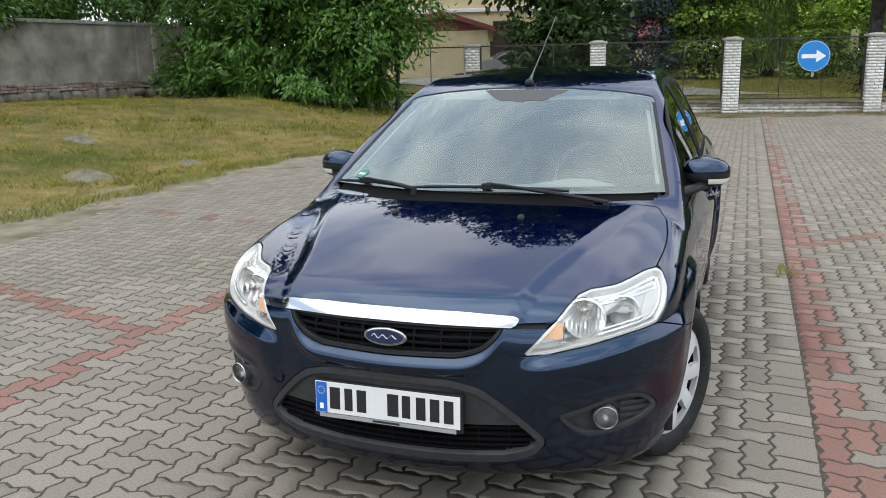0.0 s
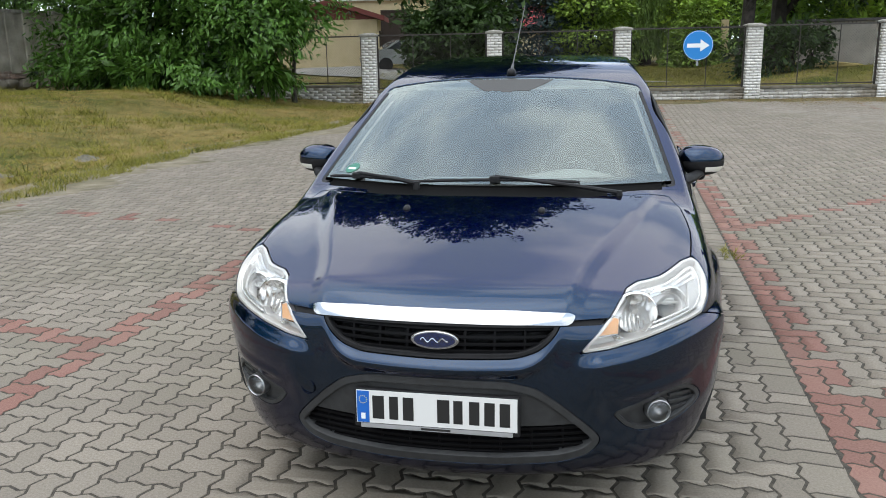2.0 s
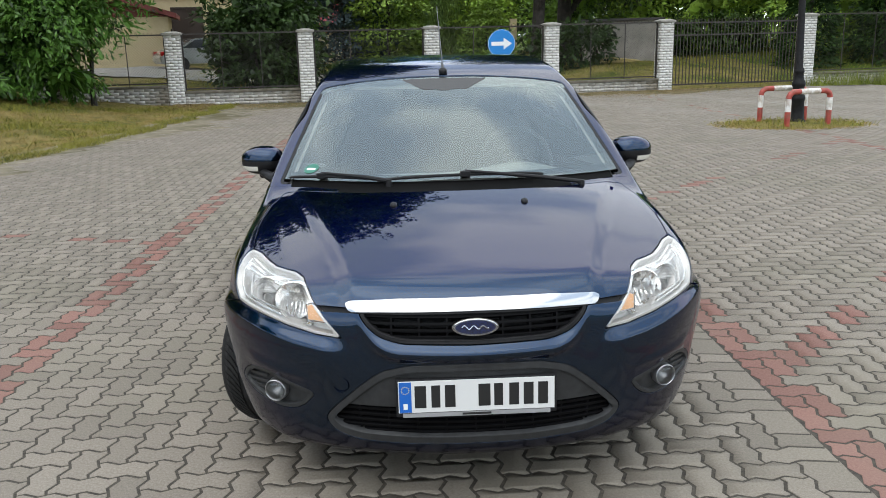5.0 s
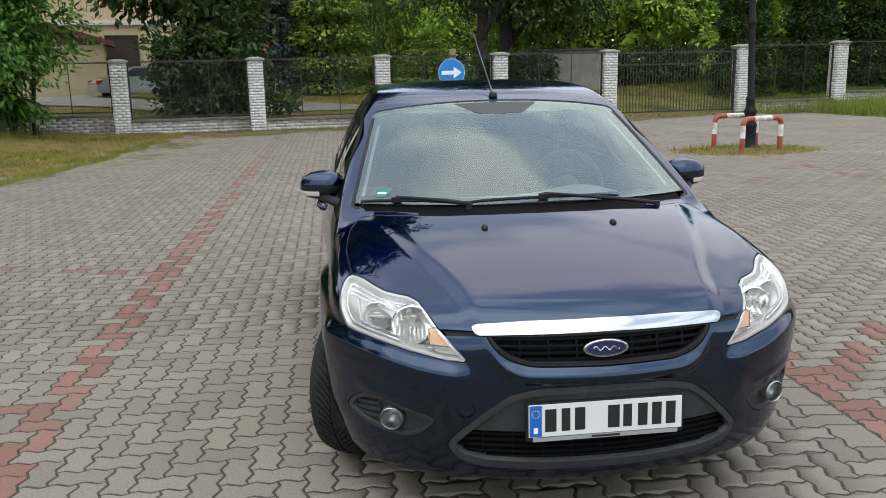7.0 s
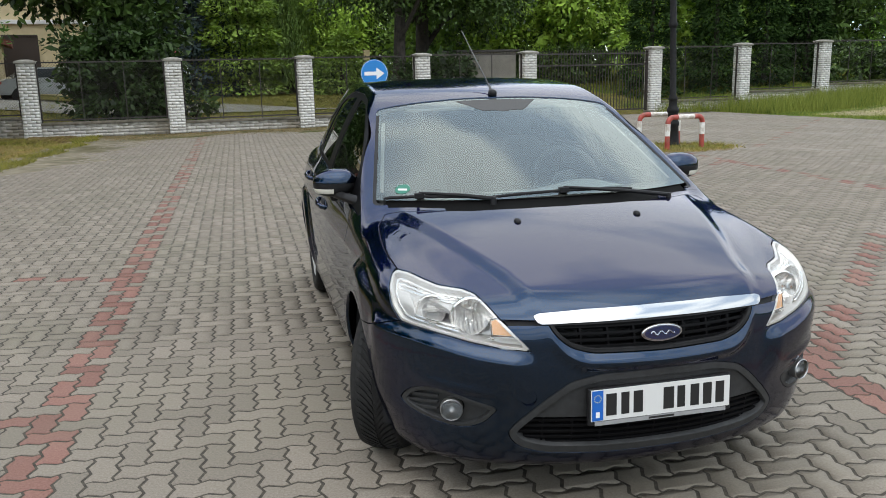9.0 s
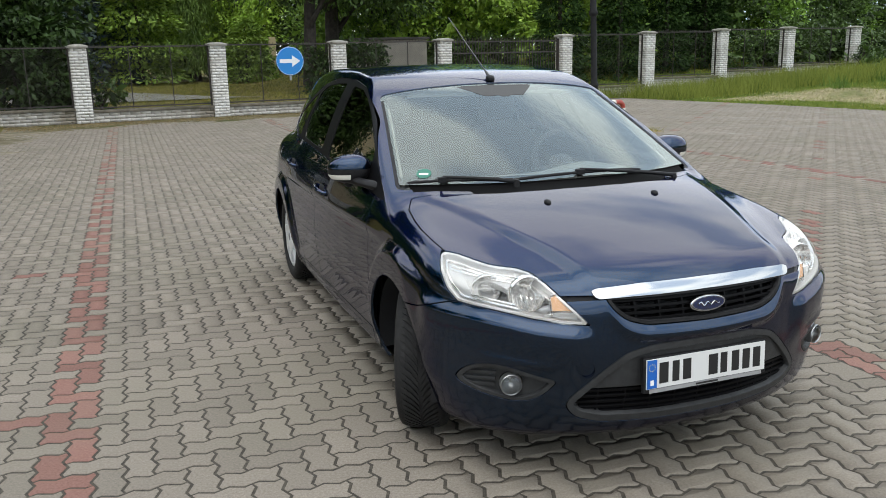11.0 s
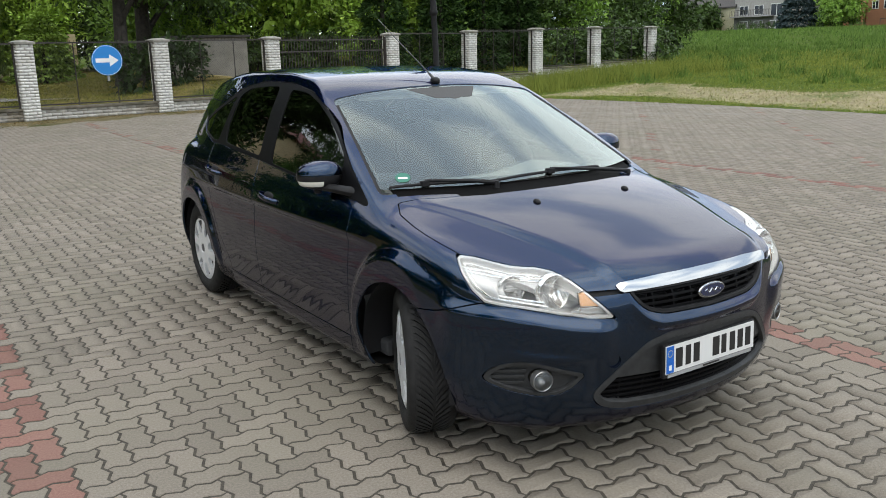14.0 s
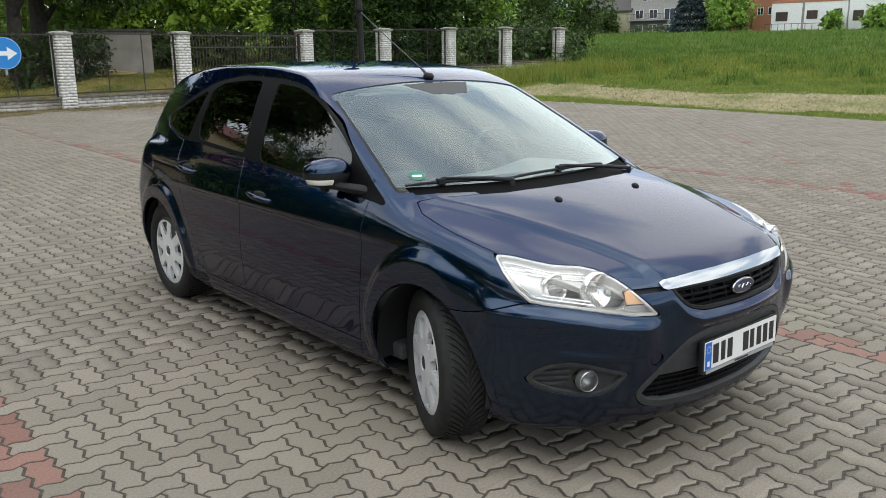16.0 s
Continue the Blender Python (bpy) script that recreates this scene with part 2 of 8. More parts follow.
def link_mesh(name, verts, faces, mat=None, parent=None, label="", smooth=False, normals=None, loops_tri=False):
    me = bpy.data.meshes.new(name)
    verts = np.asarray(verts, np.float32)
    if isinstance(faces, np.ndarray):
        k = faces.shape[1]
        me.vertices.add(len(verts))
        me.vertices.foreach_set("co", verts.ravel())
        me.loops.add(faces.size)
        me.loops.foreach_set("vertex_index", faces.ravel().astype(np.int32))
        me.polygons.add(len(faces))
        me.polygons.foreach_set("loop_start", np.arange(0, faces.size, k, dtype=np.int32))
        me.update(calc_edges=True)
    else:
        me.from_pydata(verts.tolist(), [], faces)
        me.update()
    if smooth or normals is not None:
        me.polygons.foreach_set("use_smooth", np.ones(len(me.polygons), bool))
    if normals is not None:
        me.normals_split_custom_set_from_vertices(np.asarray(normals, np.float32).tolist())
    if mat:
        me.materials.append(mat)
    ob = new(name, me)
    if parent:
        ob.parent = parent
    if label:
        ob["label"] = label
    return ob


def part(name, bm, mat, parent=None, label="", smooth=False, crisp=35):
    me = bpy.data.meshes.new(name)
    bmesh.ops.recalc_face_normals(bm, faces=bm.faces[:])
    if smooth:
        for f in bm.faces:
            f.smooth = True
        for e in bm.edges:
            if len(e.link_faces) == 2 and e.calc_face_angle(0) > radians(crisp):
                e.smooth = False
    bm.to_mesh(me)
    bm.free()
    me.materials.append(mat)
    ob = new(name, me)
    if parent:
        ob.parent = parent
    if label:
        ob["label"] = label
    return ob


def thing(name, label, category, group="", kind="", at=None):
    ob = new(name)
    ob.empty_display_size = 0.2
    if at is not None:
        ob.matrix_world = at
    return tagged(ob, label, category, group, kind)


def box(bm, x0, x1, y0, y1, z0, z1, bevel=0.0, m=None):
    r = bmesh.ops.create_cube(bm, size=1.0)
    vs = r["verts"]
    bmesh.ops.scale(bm, vec=(x1 - x0, y1 - y0, z1 - z0), verts=vs)
    bmesh.ops.translate(bm, vec=((x0 + x1) / 2, (y0 + y1) / 2, (z0 + z1) / 2), verts=vs)
    if bevel:
        es = list({e for v in vs for e in v.link_edges})
        r2 = bmesh.ops.bevel(bm, geom=es, offset=bevel, segments=2, affect="EDGES", profile=0.5)
        vs = list({v for f in r2["faces"] for v in f.verts} | {v for v in vs if v.is_valid})
    if m is not None:
        bmesh.ops.transform(bm, matrix=m, verts=[v for v in vs if v.is_valid])
    return vs


def tube(bm, pts, radius, sides=8, cap=True):
    """A round bar along points; radius a number or one for each point."""
    pts = [Vector(p) for p in pts]
    rs = radius if isinstance(radius, (list, tuple)) else [radius] * len(pts)
    rings = []
    up = None
    for i, p in enumerate(pts):
        d = (pts[min(i + 1, len(pts) - 1)] - pts[max(i - 1, 0)]).normalized()
        if up is None or abs(d.dot(up)) > 0.98:
            up = Vector((0, 0, 1)) if abs(d.z) < 0.9 else Vector((1, 0, 0))
        a = d.cross(up).normalized()
        b = d.cross(a).normalized()
        up = -b if b.dot(up) < 0 else b
        rings.append([bm.verts.new(p + (a * math.cos(2 * math.pi * k / sides) + b * math.sin(2 * math.pi * k / sides)) * rs[i]) for k in range(sides)])
    for r0, r1 in zip(rings, rings[1:]):
        best = min(range(sides), key=lambda s: (r0[0].co - r1[s].co).length)
        flip = (r0[1].co - r1[(best + 1) % sides].co).length > (r0[1].co - r1[(best - 1) % sides].co).length
        for k in range(sides):
            q = (lambda s: r1[(best - s) % sides]) if flip else (lambda s: r1[(best + s) % sides])
            bm.faces.new((r0[k], r0[(k + 1) % sides], q(k + 1), q(k)))
    if cap:
        bm.faces.new(rings[0])
        bm.faces.new(rings[-1])
    return [v for r in rings for v in r]


def lathe(bm, profile, sides=32, m=None, cap=False):
    """Turns (radius, height) pairs round the local z axis."""
    rings = [[bm.verts.new((r * math.cos(2 * math.pi * k / sides), r * math.sin(2 * math.pi * k / sides), h)) for k in range(sides)] for r, h in profile]
    for r0, r1 in zip(rings, rings[1:]):
        for k in range(sides):
            bm.faces.new((r0[k], r0[(k + 1) % sides], r1[(k + 1) % sides], r1[k]))
    if cap:
        bm.faces.new(rings[0])
        bm.faces.new(rings[-1])
    vs = [v for r in rings for v in r]
    if m is not None:
        bmesh.ops.transform(bm, matrix=m, verts=vs)
    return vs


def prism(bm, outline, h, m=None):
    """Pushes a flat outline (x, y) up by h along local z."""
    a = [bm.verts.new((p[0], p[1], 0)) for p in outline]
    b = [bm.verts.new((p[0], p[1], h)) for p in outline]
    n = len(a)
    bm.faces.new(a[::-1])
    bm.faces.new(b)
    for k in range(n):
        bm.faces.new((a[k], a[(k + 1) % n], b[(k + 1) % n], b[k]))
    if m is not None:
        bmesh.ops.transform(bm, matrix=m, verts=a + b)
    return a + b
# ---- the car's outer surface, as one smooth field; front at -y, front axle at y = 0 ----
def pw(v, keys):
    """Smooth curve (monotone cubic) through the pairs of keys."""
    k = np.array(keys, float)
    xs, ys = k[:, 0], k[:, 1]
    h = np.diff(xs)
    d = np.diff(ys) / h
    m = np.zeros(len(xs))
    m[0], m[-1] = d[0], d[-1]
    for i in range(1, len(xs) - 1):
        if d[i - 1] * d[i] > 0:
            w1, w2 = 2 * h[i] + h[i - 1], h[i] + 2 * h[i - 1]
            m[i] = (w1 + w2) / (w1 / d[i - 1] + w2 / d[i])
    v = np.asarray(v, float)
    c = np.clip(v, xs[0], xs[-1])
    i = np.clip(np.searchsorted(xs, c, side="right") - 1, 0, len(xs) - 2)
    t = (c - xs[i]) / h[i]
    r = (ys[i] * (1 + 2 * t) * (1 - t) ** 2 + m[i] * h[i] * t * (1 - t) ** 2
         + ys[i + 1] * t * t * (3 - 2 * t) + m[i + 1] * h[i] * t * t * (t - 1))
    return r + np.where(v < xs[0], (v - xs[0]) * m[0], 0) + np.where(v > xs[-1], (v - xs[-1]) * m[-1], 0)


def smax(a, b, k):
    h = np.maximum(k - np.abs(a - b), 0) / k
    return np.maximum(a, b) + h * h * k * 0.25


def smin(a, b, k):
    return -smax(-a, -b, k)


def ramp(v, a, b):
    """Like step, with firmer edges."""
    t = np.clip((v - a) / (b - a), 0, 1)
    return 0.7 * t + 0.3 * t * t * (3 - 2 * t)


def step(v, a, b):
    t = np.clip((v - a) / (b - a), 0, 1)
    return t * t * (3 - 2 * t)


AXLE = 2.66      # wheelbase
HUB = 0.316      # hub height
ARCH = 0.352     # wheel arch radius


def body_field(x, y, z):
    """Below 0 inside the car's skin, above 0 outside."""
    ax = np.abs(x)
    # flanks
    wide = pw(y, [(-0.9, 0.80), (-0.45, 0.878), (-0.1, 0.893), (0.4, 0.897), (1.3, 0.912), (2.2, 0.915), (2.75, 0.905), (3.15, 0.865), (3.45, 0.78)])
    inset = pw(z, [(0.15, 0.075), (0.24, 0.035), (0.34, 0.022), (0.5, 0.004), (0.64, 0.0), (0.76, 0.003), (0.86, 0.014), (0.92, 0.03), (1.0, 0.06), (1.1, 0.11)])
    d0, d1 = np.hypot(y, z - HUB), np.hypot(y - AXLE, z - HUB)
    # broad bulged lips round the wheels, widest at the top
    r0 = 0.425 + 0.055 * np.clip((z - HUB) / np.maximum(d0, 0.05), 0, 1) ** 2
    r1 = 0.415 + 0.045 * np.clip((z - HUB) / np.maximum(d1, 0.05), 0, 1) ** 2
    ahead0 = step(-y, 0.02, 0.30) * (1 - step(z, 0.62, 0.80))
    flare = 0.034 * (1 - ramp(d0, r0 - 0.028 - 0.05 * ahead0, r0 + 0.020 + 0.22 * ahead0)) + 0.024 * (1 - ramp(d1, r1 - 0.025, r1 + 0.020))
    flare = flare * step(z, 0.2, 0.4)
    # soft hollow along the doors under the belt line
    hollow = 0.003 * np.exp(-((z - 0.40) / 0.09) ** 2) * step(y, 0.42, 0.7) * (1 - step(y, 1.95, 2.2))
    side = ax - (wide - inset + flare - hollow)
    # bonnet and what lies under the glass
    crown = pw(y, [(-0.9, 0.735), (-0.84, 0.775), (-0.7, 0.832), (-0.45, 0.895), (-0.138, 0.962), (0.06, 0.994), (0.3, 1.02), (1.0, 1.06), (3.2, 1.08)])
    swell = 0.9849 + 0.1524 * y - 0.1075 * y ** 2 - 0.015 * y ** 3
    crown = crown + (swell - crown) * step(y, -0.80, -0.56) * (1 - step(y, 0.08, 0.34))
    ridge = pw(y, [(-0.85, 0.385), (-0.6, 0.43), (-0.3, 0.525), (0.2, 0.68)])
    top = z - (crown - 0.085 * ax ** 2 - (0.014 * ramp(ax, ridge - 0.004, ridge + 0.050) + 0.017 * step(ax, ridge, ridge + 0.20)) * (1 - step(y, 0.15, 0.5)))
    # nose
    lean = pw(z, [(0.15, 0.13), (0.22, 0.065), (0.30, 0.030), (0.42, 0.010), (0.53, 0.0), (0.66, 0.006), (0.74, 0.022), (0.84, 0.07)])
    nose = (-0.885 + lean + 0.345 * ax ** 2 + 0.13 * ax ** 4) - y
    # tail
    tail = y - (3.45 - 0.24 * ax ** 2 - 0.10 * ax ** 6 - pw(z, [(0.15, 0.12), (0.3, 0.03), (0.5, 0.0), (0.66, 0.01), (0.8, 0.07), (1.0, 0.13), (1.1, 0.18)]))
    # ledges of the bumper under the headlights, under the grille and above the fog lamps
    ahead = 1 - step(y, -0.42, -0.30)
    under_lamp = pw(ax, [(0.38, 0.615), (0.44, 0.632), (0.60, 0.652), (0.75, 0.682), (0.85, 0.694), (0.95, 0.70)]) - z
    under_grille = pw(ax, [(0.0, 0.628), (0.25, 0.632), (0.318, 0.652), (0.36, 0.690), (0.40, 0.75)]) - z
    shelf = 0.027 * ramp(under_lamp, -0.002, 0.038) * (1 - step(under_lamp, 0.05, 0.26)) * step(ax, 0.41, 0.52)
    shelf = shelf + 0.020 * ramp(under_grille, -0.002, 0.026) * (1 - step(under_grille, 0.035, 0.075)) * (1 - step(ax, 0.29, 0.40))
    shelf = shelf + 0.010 * ramp(0.526 + 0.16 * (ax - 0.7) - z, -0.004, 0.020) * (1 - step(0.526 - z, 0.02, 0.06)) * step(ax, 0.54, 0.60) * (1 - step(ax, 0.76, 0.82))
    nose, side = nose - shelf * ahead, side - shelf * ahead * 0.8
    low = smax(smax(smax(side, nose, 0.20), tail, 0.16), top, 0.085)
    low = smax(low, 0.17 - z, 0.05)
    # glasshouse
    screen = z - (0.985 + pw(y - 0.07 - 0.40 * ax ** 2, [(-0.1, -0.052), (0.0, 0.0), (0.3, 0.148), (0.6, 0.290), (0.95, 0.442), (1.2, 0.545)]))
    roof = z - (pw(y, [(0.7, 1.365), (1.02, 1.440), (1.4, 1.490), (1.8, 1.512), (2.3, 1.508), (2.8, 1.455), (3.1, 1.39), (3.3, 1.335)]) - 0.045 * ax ** 2 - 0.05 * ax ** 4)
    base = pw(y, [(0.0, 0.81), (0.5, 0.862), (1.2, 0.887), (2.0, 0.884), (2.6, 0.845), (3.1, 0.755), (3.4, 0.68)])
    lean_in = pw(z, [(0.85, -0.028), (0.93, 0.0), (1.05, 0.047), (1.2, 0.116), (1.34, 0.195), (1.46, 0.28)])
    glass = ax - (base - lean_in)
    hatch = y - (3.40 - 0.22 * ax ** 2 - pw(z, [(0.9, 0.0), (1.0, 0.03), (1.15, 0.115), (1.3, 0.21), (1.45, 0.32)]))
    up = smax(smax(smax(screen, roof, 0.05), hatch, 0.06), glass, 0.018)
    up = smax(up, 0.8 - z, 0.02)
    return smin(low, up, 0.035)


def field_normal(p, e=0.009):
    g = np.stack([body_field(*(p + e * np.eye(3)[i]).T) - body_field(*(p - e * np.eye(3)[i]).T) for i in range(3)], 1)
    return g / np.maximum(np.linalg.norm(g, axis=1), 1e-9)[:, None]


def onto_skin(p, rounds=3):
    """Slide points along the slope of the field onto the skin."""
    for _ in range(rounds):
        g = np.stack([(body_field(*(p + 0.003 * np.eye(3)[i]).T) - body_field(*(p - 0.003 * np.eye(3)[i]).T)) / 0.006 for i in range(3)], 1)
        p = p - g * (body_field(*p.T) / np.maximum((g * g).sum(1), 0.2))[:, None]
    return p


def half_shell():
    """The skin for x >= 0, as points and triangles, by casting rays from a spine inside the car."""
    ya, yb, z0 = -0.10, 2.85, 0.60
    rows = [(ya, -a) for a in np.linspace(90, 1.1, 84)] + [(y, 0.0) for y in np.arange(ya, yb, 0.0145)] + [(yb, a) for a in np.linspace(0, 90, 60)]
    th = np.radians(np.linspace(-90, 90, 190))
    org, way = [], []
    for y, a in rows:
        ca, sa = math.cos(radians(a)), math.sin(radians(a))
        org.append(np.stack([0 * th, 0 * th + y, 0 * th + z0], 1))
        way.append(np.stack([ca * np.cos(th), 0 * th + sa, ca * np.sin(th)], 1))
    org, way = np.concatenate(org), np.concatenate(way)
    lo, hi = np.zeros(len(org)), np.full(len(org), 1.6)
    for _ in range(22):
        mid = 0.5 * (lo + hi)
        inside = body_field(*(org + way * mid[:, None]).T) < 0
        lo, hi = np.where(inside, mid, lo), np.where(inside, hi, mid)
    pts = org + way * lo[:, None]
    pts[:, 0] = np.maximum(pts[:, 0], 0)
    n, m = len(rows), len(th)
    i, j = np.meshgrid(np.arange(n - 1), np.arange(m - 1), indexing="ij")
    a = (i * m + j).ravel()
    tri = np.concatenate([np.stack([a, a + m, a + m + 1], 1), np.stack([a, a + m + 1, a + 1], 1)])
    # one point at each end of the spine
    tri[tri < m] = 0
    tri[tri >= (n - 1) * m] = (n - 1) * m
    ok = (tri[:, 0] != tri[:, 1]) & (tri[:, 1] != tri[:, 2]) & (tri[:, 0] != tri[:, 2])
    return pts, tri[ok]

# ---- ground: one sheet, with the mown bank in the west and the meadow in the east ----
def edge_west(y):
    return pw(y, [(-30, -6.1), (3, -6.35), (8, -6.45), (11, -5.95), (13.5, -5.55), (20, -5.2), (26, -5.2)])


def edge_east(y):
    return pw(y, [(-30, 15.4), (4, 15.6), (10, 15.9), (16, 15.4), (20, 14.6), (24, 14.0)])


def ground_height(x, y):
    w = edge_west(y) - x
    e = x - edge_east(y)
    bank = 0.10 * step(w, 0.0, 0.5) + 0.68 * step(w, 0.3, 6.5)
    bank = bank * (1 - 0.40 * step(y, 15.0, 20.0))
    field = 0.06 * step(e, 0, 0.5) + (0.041 * np.clip(e, 0, 15) + 0.0333 * np.clip(e - 15, 0, 80)) * step(e, 0, 6)
    rough = 0.03 * np.sin(x * 1.7 + y * 0.6) * np.sin(y * 1.3 - x * 0.4) + 0.018 * np.sin(x * 4.1 + 1) * np.sin(y * 3.7)
    past = y - 22.8 - 0.13 * (x - 8)
    back = (0.28 * step(past, 0.0, 4.5) + 0.007 * np.clip(past - 3, 0, 40)) * (1 - step(x, 24, 30)) + 0.42 * step(x, 4.0, 7.5) * (1 - step(x, 24, 30)) * np.clip(past / 8, 0, 1)
    south = 0.060 * step(-y, 7.0, 7.6) * (1 - step(w, 0.0, 0.3)) * (1 - step(e, 0.0, 0.3))
    return -0.07 + south + bank + field + rough * np.clip(step(w, 0.2, 1.5) + step(e, 0.2, 1.5), 0, 1) + back


gx = np.concatenate([np.linspace(-600, -40, 12), np.arange(-36, 34, 0.4), np.linspace(36, 120, 24), np.linspace(150, 700, 8)])
gy = np.concatenate([np.linspace(-600, -40, 10), np.linspace(-36, -6, 14), np.arange(-5, 30, 0.4), np.linspace(32, 110, 26), np.linspace(150, 700, 8)])
GX, GY = np.meshgrid(gx, gy, indexing="ij")
GZ = ground_height(GX, GY)
nx, ny = GX.shape
ii, jj = np.meshgrid(np.arange(nx - 1), np.arange(ny - 1), indexing="ij")
ga = (ii * ny + jj).ravel()
ground = link_mesh("ground", np.stack([GX.ravel(), GY.ravel(), GZ.ravel()], 1), np.stack([ga, ga + ny, ga + ny + 1, ga + 1], 1), M_SOIL, smooth=True)
tagged(ground, "patchy mown grass and meadow ground round the paved yard", "ground", kind="structure")
for m_extra in (M_MEADOW, M_JOINT, M_HAYGROUND, M_DUST):
    ground.data.materials.append(m_extra)
cx = GX[:-1, :-1].ravel() + 0.2
cy = GY[:-1, :-1].ravel() + 0.2
idx = np.where(cx > edge_east(cy), 1, np.where((cx < edge_west(cy)) | (cy > 21.6), 0, 2)).astype(np.int32)
ce = cx - edge_east(cy)
idx[(ce > 1.5 + 0.5 * np.sin(cy * 0.5)) & (ce < 5.4 + 0.8 * np.sin(cy * 0.37)) & (cy < 19.5)] = 3
idx[(idx == 2) & (cy < -6.9)] = 4
ground.data.polygons.foreach_set("material_index", idx)

# ---- car materials ----
def car_paint():
    m, n, l, b = shader("dark_blue_metallic_paint")
    co = n.new("ShaderNodeTexCoord")
    v = n.new("ShaderNodeTexVoronoi")
    v.inputs["Scale"].default_value = 2600
    l.new(co.outputs["Object"], v.inputs["Vector"])
    r = n.new("ShaderNodeValToRGB")
    r.color_ramp.elements[0].color, r.color_ramp.elements[1].color = (0.0009, 0.0146, 0.041, 1), (0.0016, 0.0226, 0.062, 1)
    l.new(v.outputs["Color"], r.inputs["Fac"])
    l.new(r.outputs[0], b.inputs["Base Color"])
    b.inputs["Metallic"].default_value, b.inputs["Roughness"].default_value = 1.0, 0.26
    b.inputs["Specular Tint"].default_value = (0.03, 0.19, 0.42, 1)
    b.inputs["Coat Weight"].default_value, b.inputs["Coat Roughness"].default_value, b.inputs["Coat IOR"].default_value = 1.0, 0.012, 1.50
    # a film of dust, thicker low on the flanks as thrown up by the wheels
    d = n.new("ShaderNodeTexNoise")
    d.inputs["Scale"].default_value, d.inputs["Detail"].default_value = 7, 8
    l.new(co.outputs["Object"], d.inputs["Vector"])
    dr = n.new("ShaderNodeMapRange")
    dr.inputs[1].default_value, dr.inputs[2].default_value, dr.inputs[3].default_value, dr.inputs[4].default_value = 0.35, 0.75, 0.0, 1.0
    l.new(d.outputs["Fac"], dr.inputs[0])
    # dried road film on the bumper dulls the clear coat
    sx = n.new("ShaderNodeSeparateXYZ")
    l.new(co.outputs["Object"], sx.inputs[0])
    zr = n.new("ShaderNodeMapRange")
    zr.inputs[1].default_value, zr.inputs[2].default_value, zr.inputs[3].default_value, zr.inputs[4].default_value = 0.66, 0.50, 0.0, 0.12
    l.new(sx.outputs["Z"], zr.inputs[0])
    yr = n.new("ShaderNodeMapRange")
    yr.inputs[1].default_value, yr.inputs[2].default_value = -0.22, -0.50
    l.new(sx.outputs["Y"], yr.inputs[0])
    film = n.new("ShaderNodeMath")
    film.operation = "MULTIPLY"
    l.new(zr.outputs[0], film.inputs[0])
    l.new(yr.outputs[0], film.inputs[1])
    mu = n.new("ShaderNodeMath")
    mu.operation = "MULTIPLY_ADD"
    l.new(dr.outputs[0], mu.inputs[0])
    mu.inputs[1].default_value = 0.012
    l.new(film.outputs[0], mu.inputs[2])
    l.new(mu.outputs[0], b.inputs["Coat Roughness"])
    return m


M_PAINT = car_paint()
M_GAP = plain("black_underbody", (0.006, 0.006, 0.007), 0.7)
M_TRIM = surface("black_textured_plastic", (0.009, 0.009, 0.010), (0.016, 0.016, 0.017), 40, 0.5, 0.08, 700, spec=0.2)
M_TRIMGLOSS = plain("satin_black_window_trim", (0.004, 0.004, 0.0045), 0.42, spec=0.07)
M_SCUTTLE = plain("matt_black_scuttle_plastic", (0.004, 0.004, 0.004), 0.8, spec=0.06)
M_GREYPLASTIC = surface("dark_grey_bumper_plastic", (0.026, 0.0268, 0.0276), (0.038, 0.039, 0.040), 30, 0.48, 0.08, 700, spec=0.25)
M_CHROME = plain("bright_chrome", (0.46, 0.47, 0.48), 0.09, 1.0)
M_SILVER = surface("silver_painted_wheel_cover", (0.66, 0.67, 0.68), (0.74, 0.75, 0.76), 12, 0.35, 0.03, 90, metal=0.4)
M_RUBBER = surface("black_tyre_rubber", (0.010, 0.010, 0.010), (0.021, 0.0205, 0.020), 25, 0.75, 0.2, 200, spec=0.25)
M_SCREEN = clear_glass("windscreen_glass", (0.86, 0.93, 0.90), 1.6, 0.0, 1.36, 0.06, (0.90, 1.0, 0.99))
M_SIDEGLASS = clear_glass("side_window_glass", (0.24, 0.29, 0.27), 1.52, 0.0, 1.35)
M_DARKGLASS = clear_glass("dark_tinted_window_glass", (0.03, 0.034, 0.034), 1.52, 0.0, 1.5)
M_LENS = clear_glass("clear_headlight_lens", (0.95, 0.945, 0.93), 1.49, 0.0, 0.5)
M_REFLECT = plain("bright_lamp_reflector", (0.82, 0.815, 0.805), 0.14, 0.92)
M_LAMPSHELL = plain("silver_lamp_housing", (0.62, 0.617, 0.61), 0.28, 0.55)
M_LAMPPLATE = plain("satin_silver_lamp_plate", (0.50, 0.50, 0.498), 0.34, 0.55)
M_AMBER = plain("amber_indicator_plastic", (0.78, 0.46, 0.26), 0.2)
M_PLATE = plain("white_plate_face", (0.62, 0.62, 0.605), 0.35)
M_PLATEBLUE = plain("blue_plate_band", (0.005, 0.105, 0.43), 0.35)
M_INK = plain("black_plate_ink", (0.010, 0.010, 0.010), 0.45)
M_PLATEFRAME = plain("grey_plate_holder_strip", (0.33, 0.335, 0.34), 0.4, 0.3)
M_BADGEBLUE = plain("dark_blue_enamel", (0.003, 0.010, 0.050), 0.12, 0.0, 1.0)
M_DASH = surface("grey_dashboard_plastic", (0.22, 0.23, 0.225), (0.28, 0.29, 0.285), 20, 0.7, 0.1, 300)
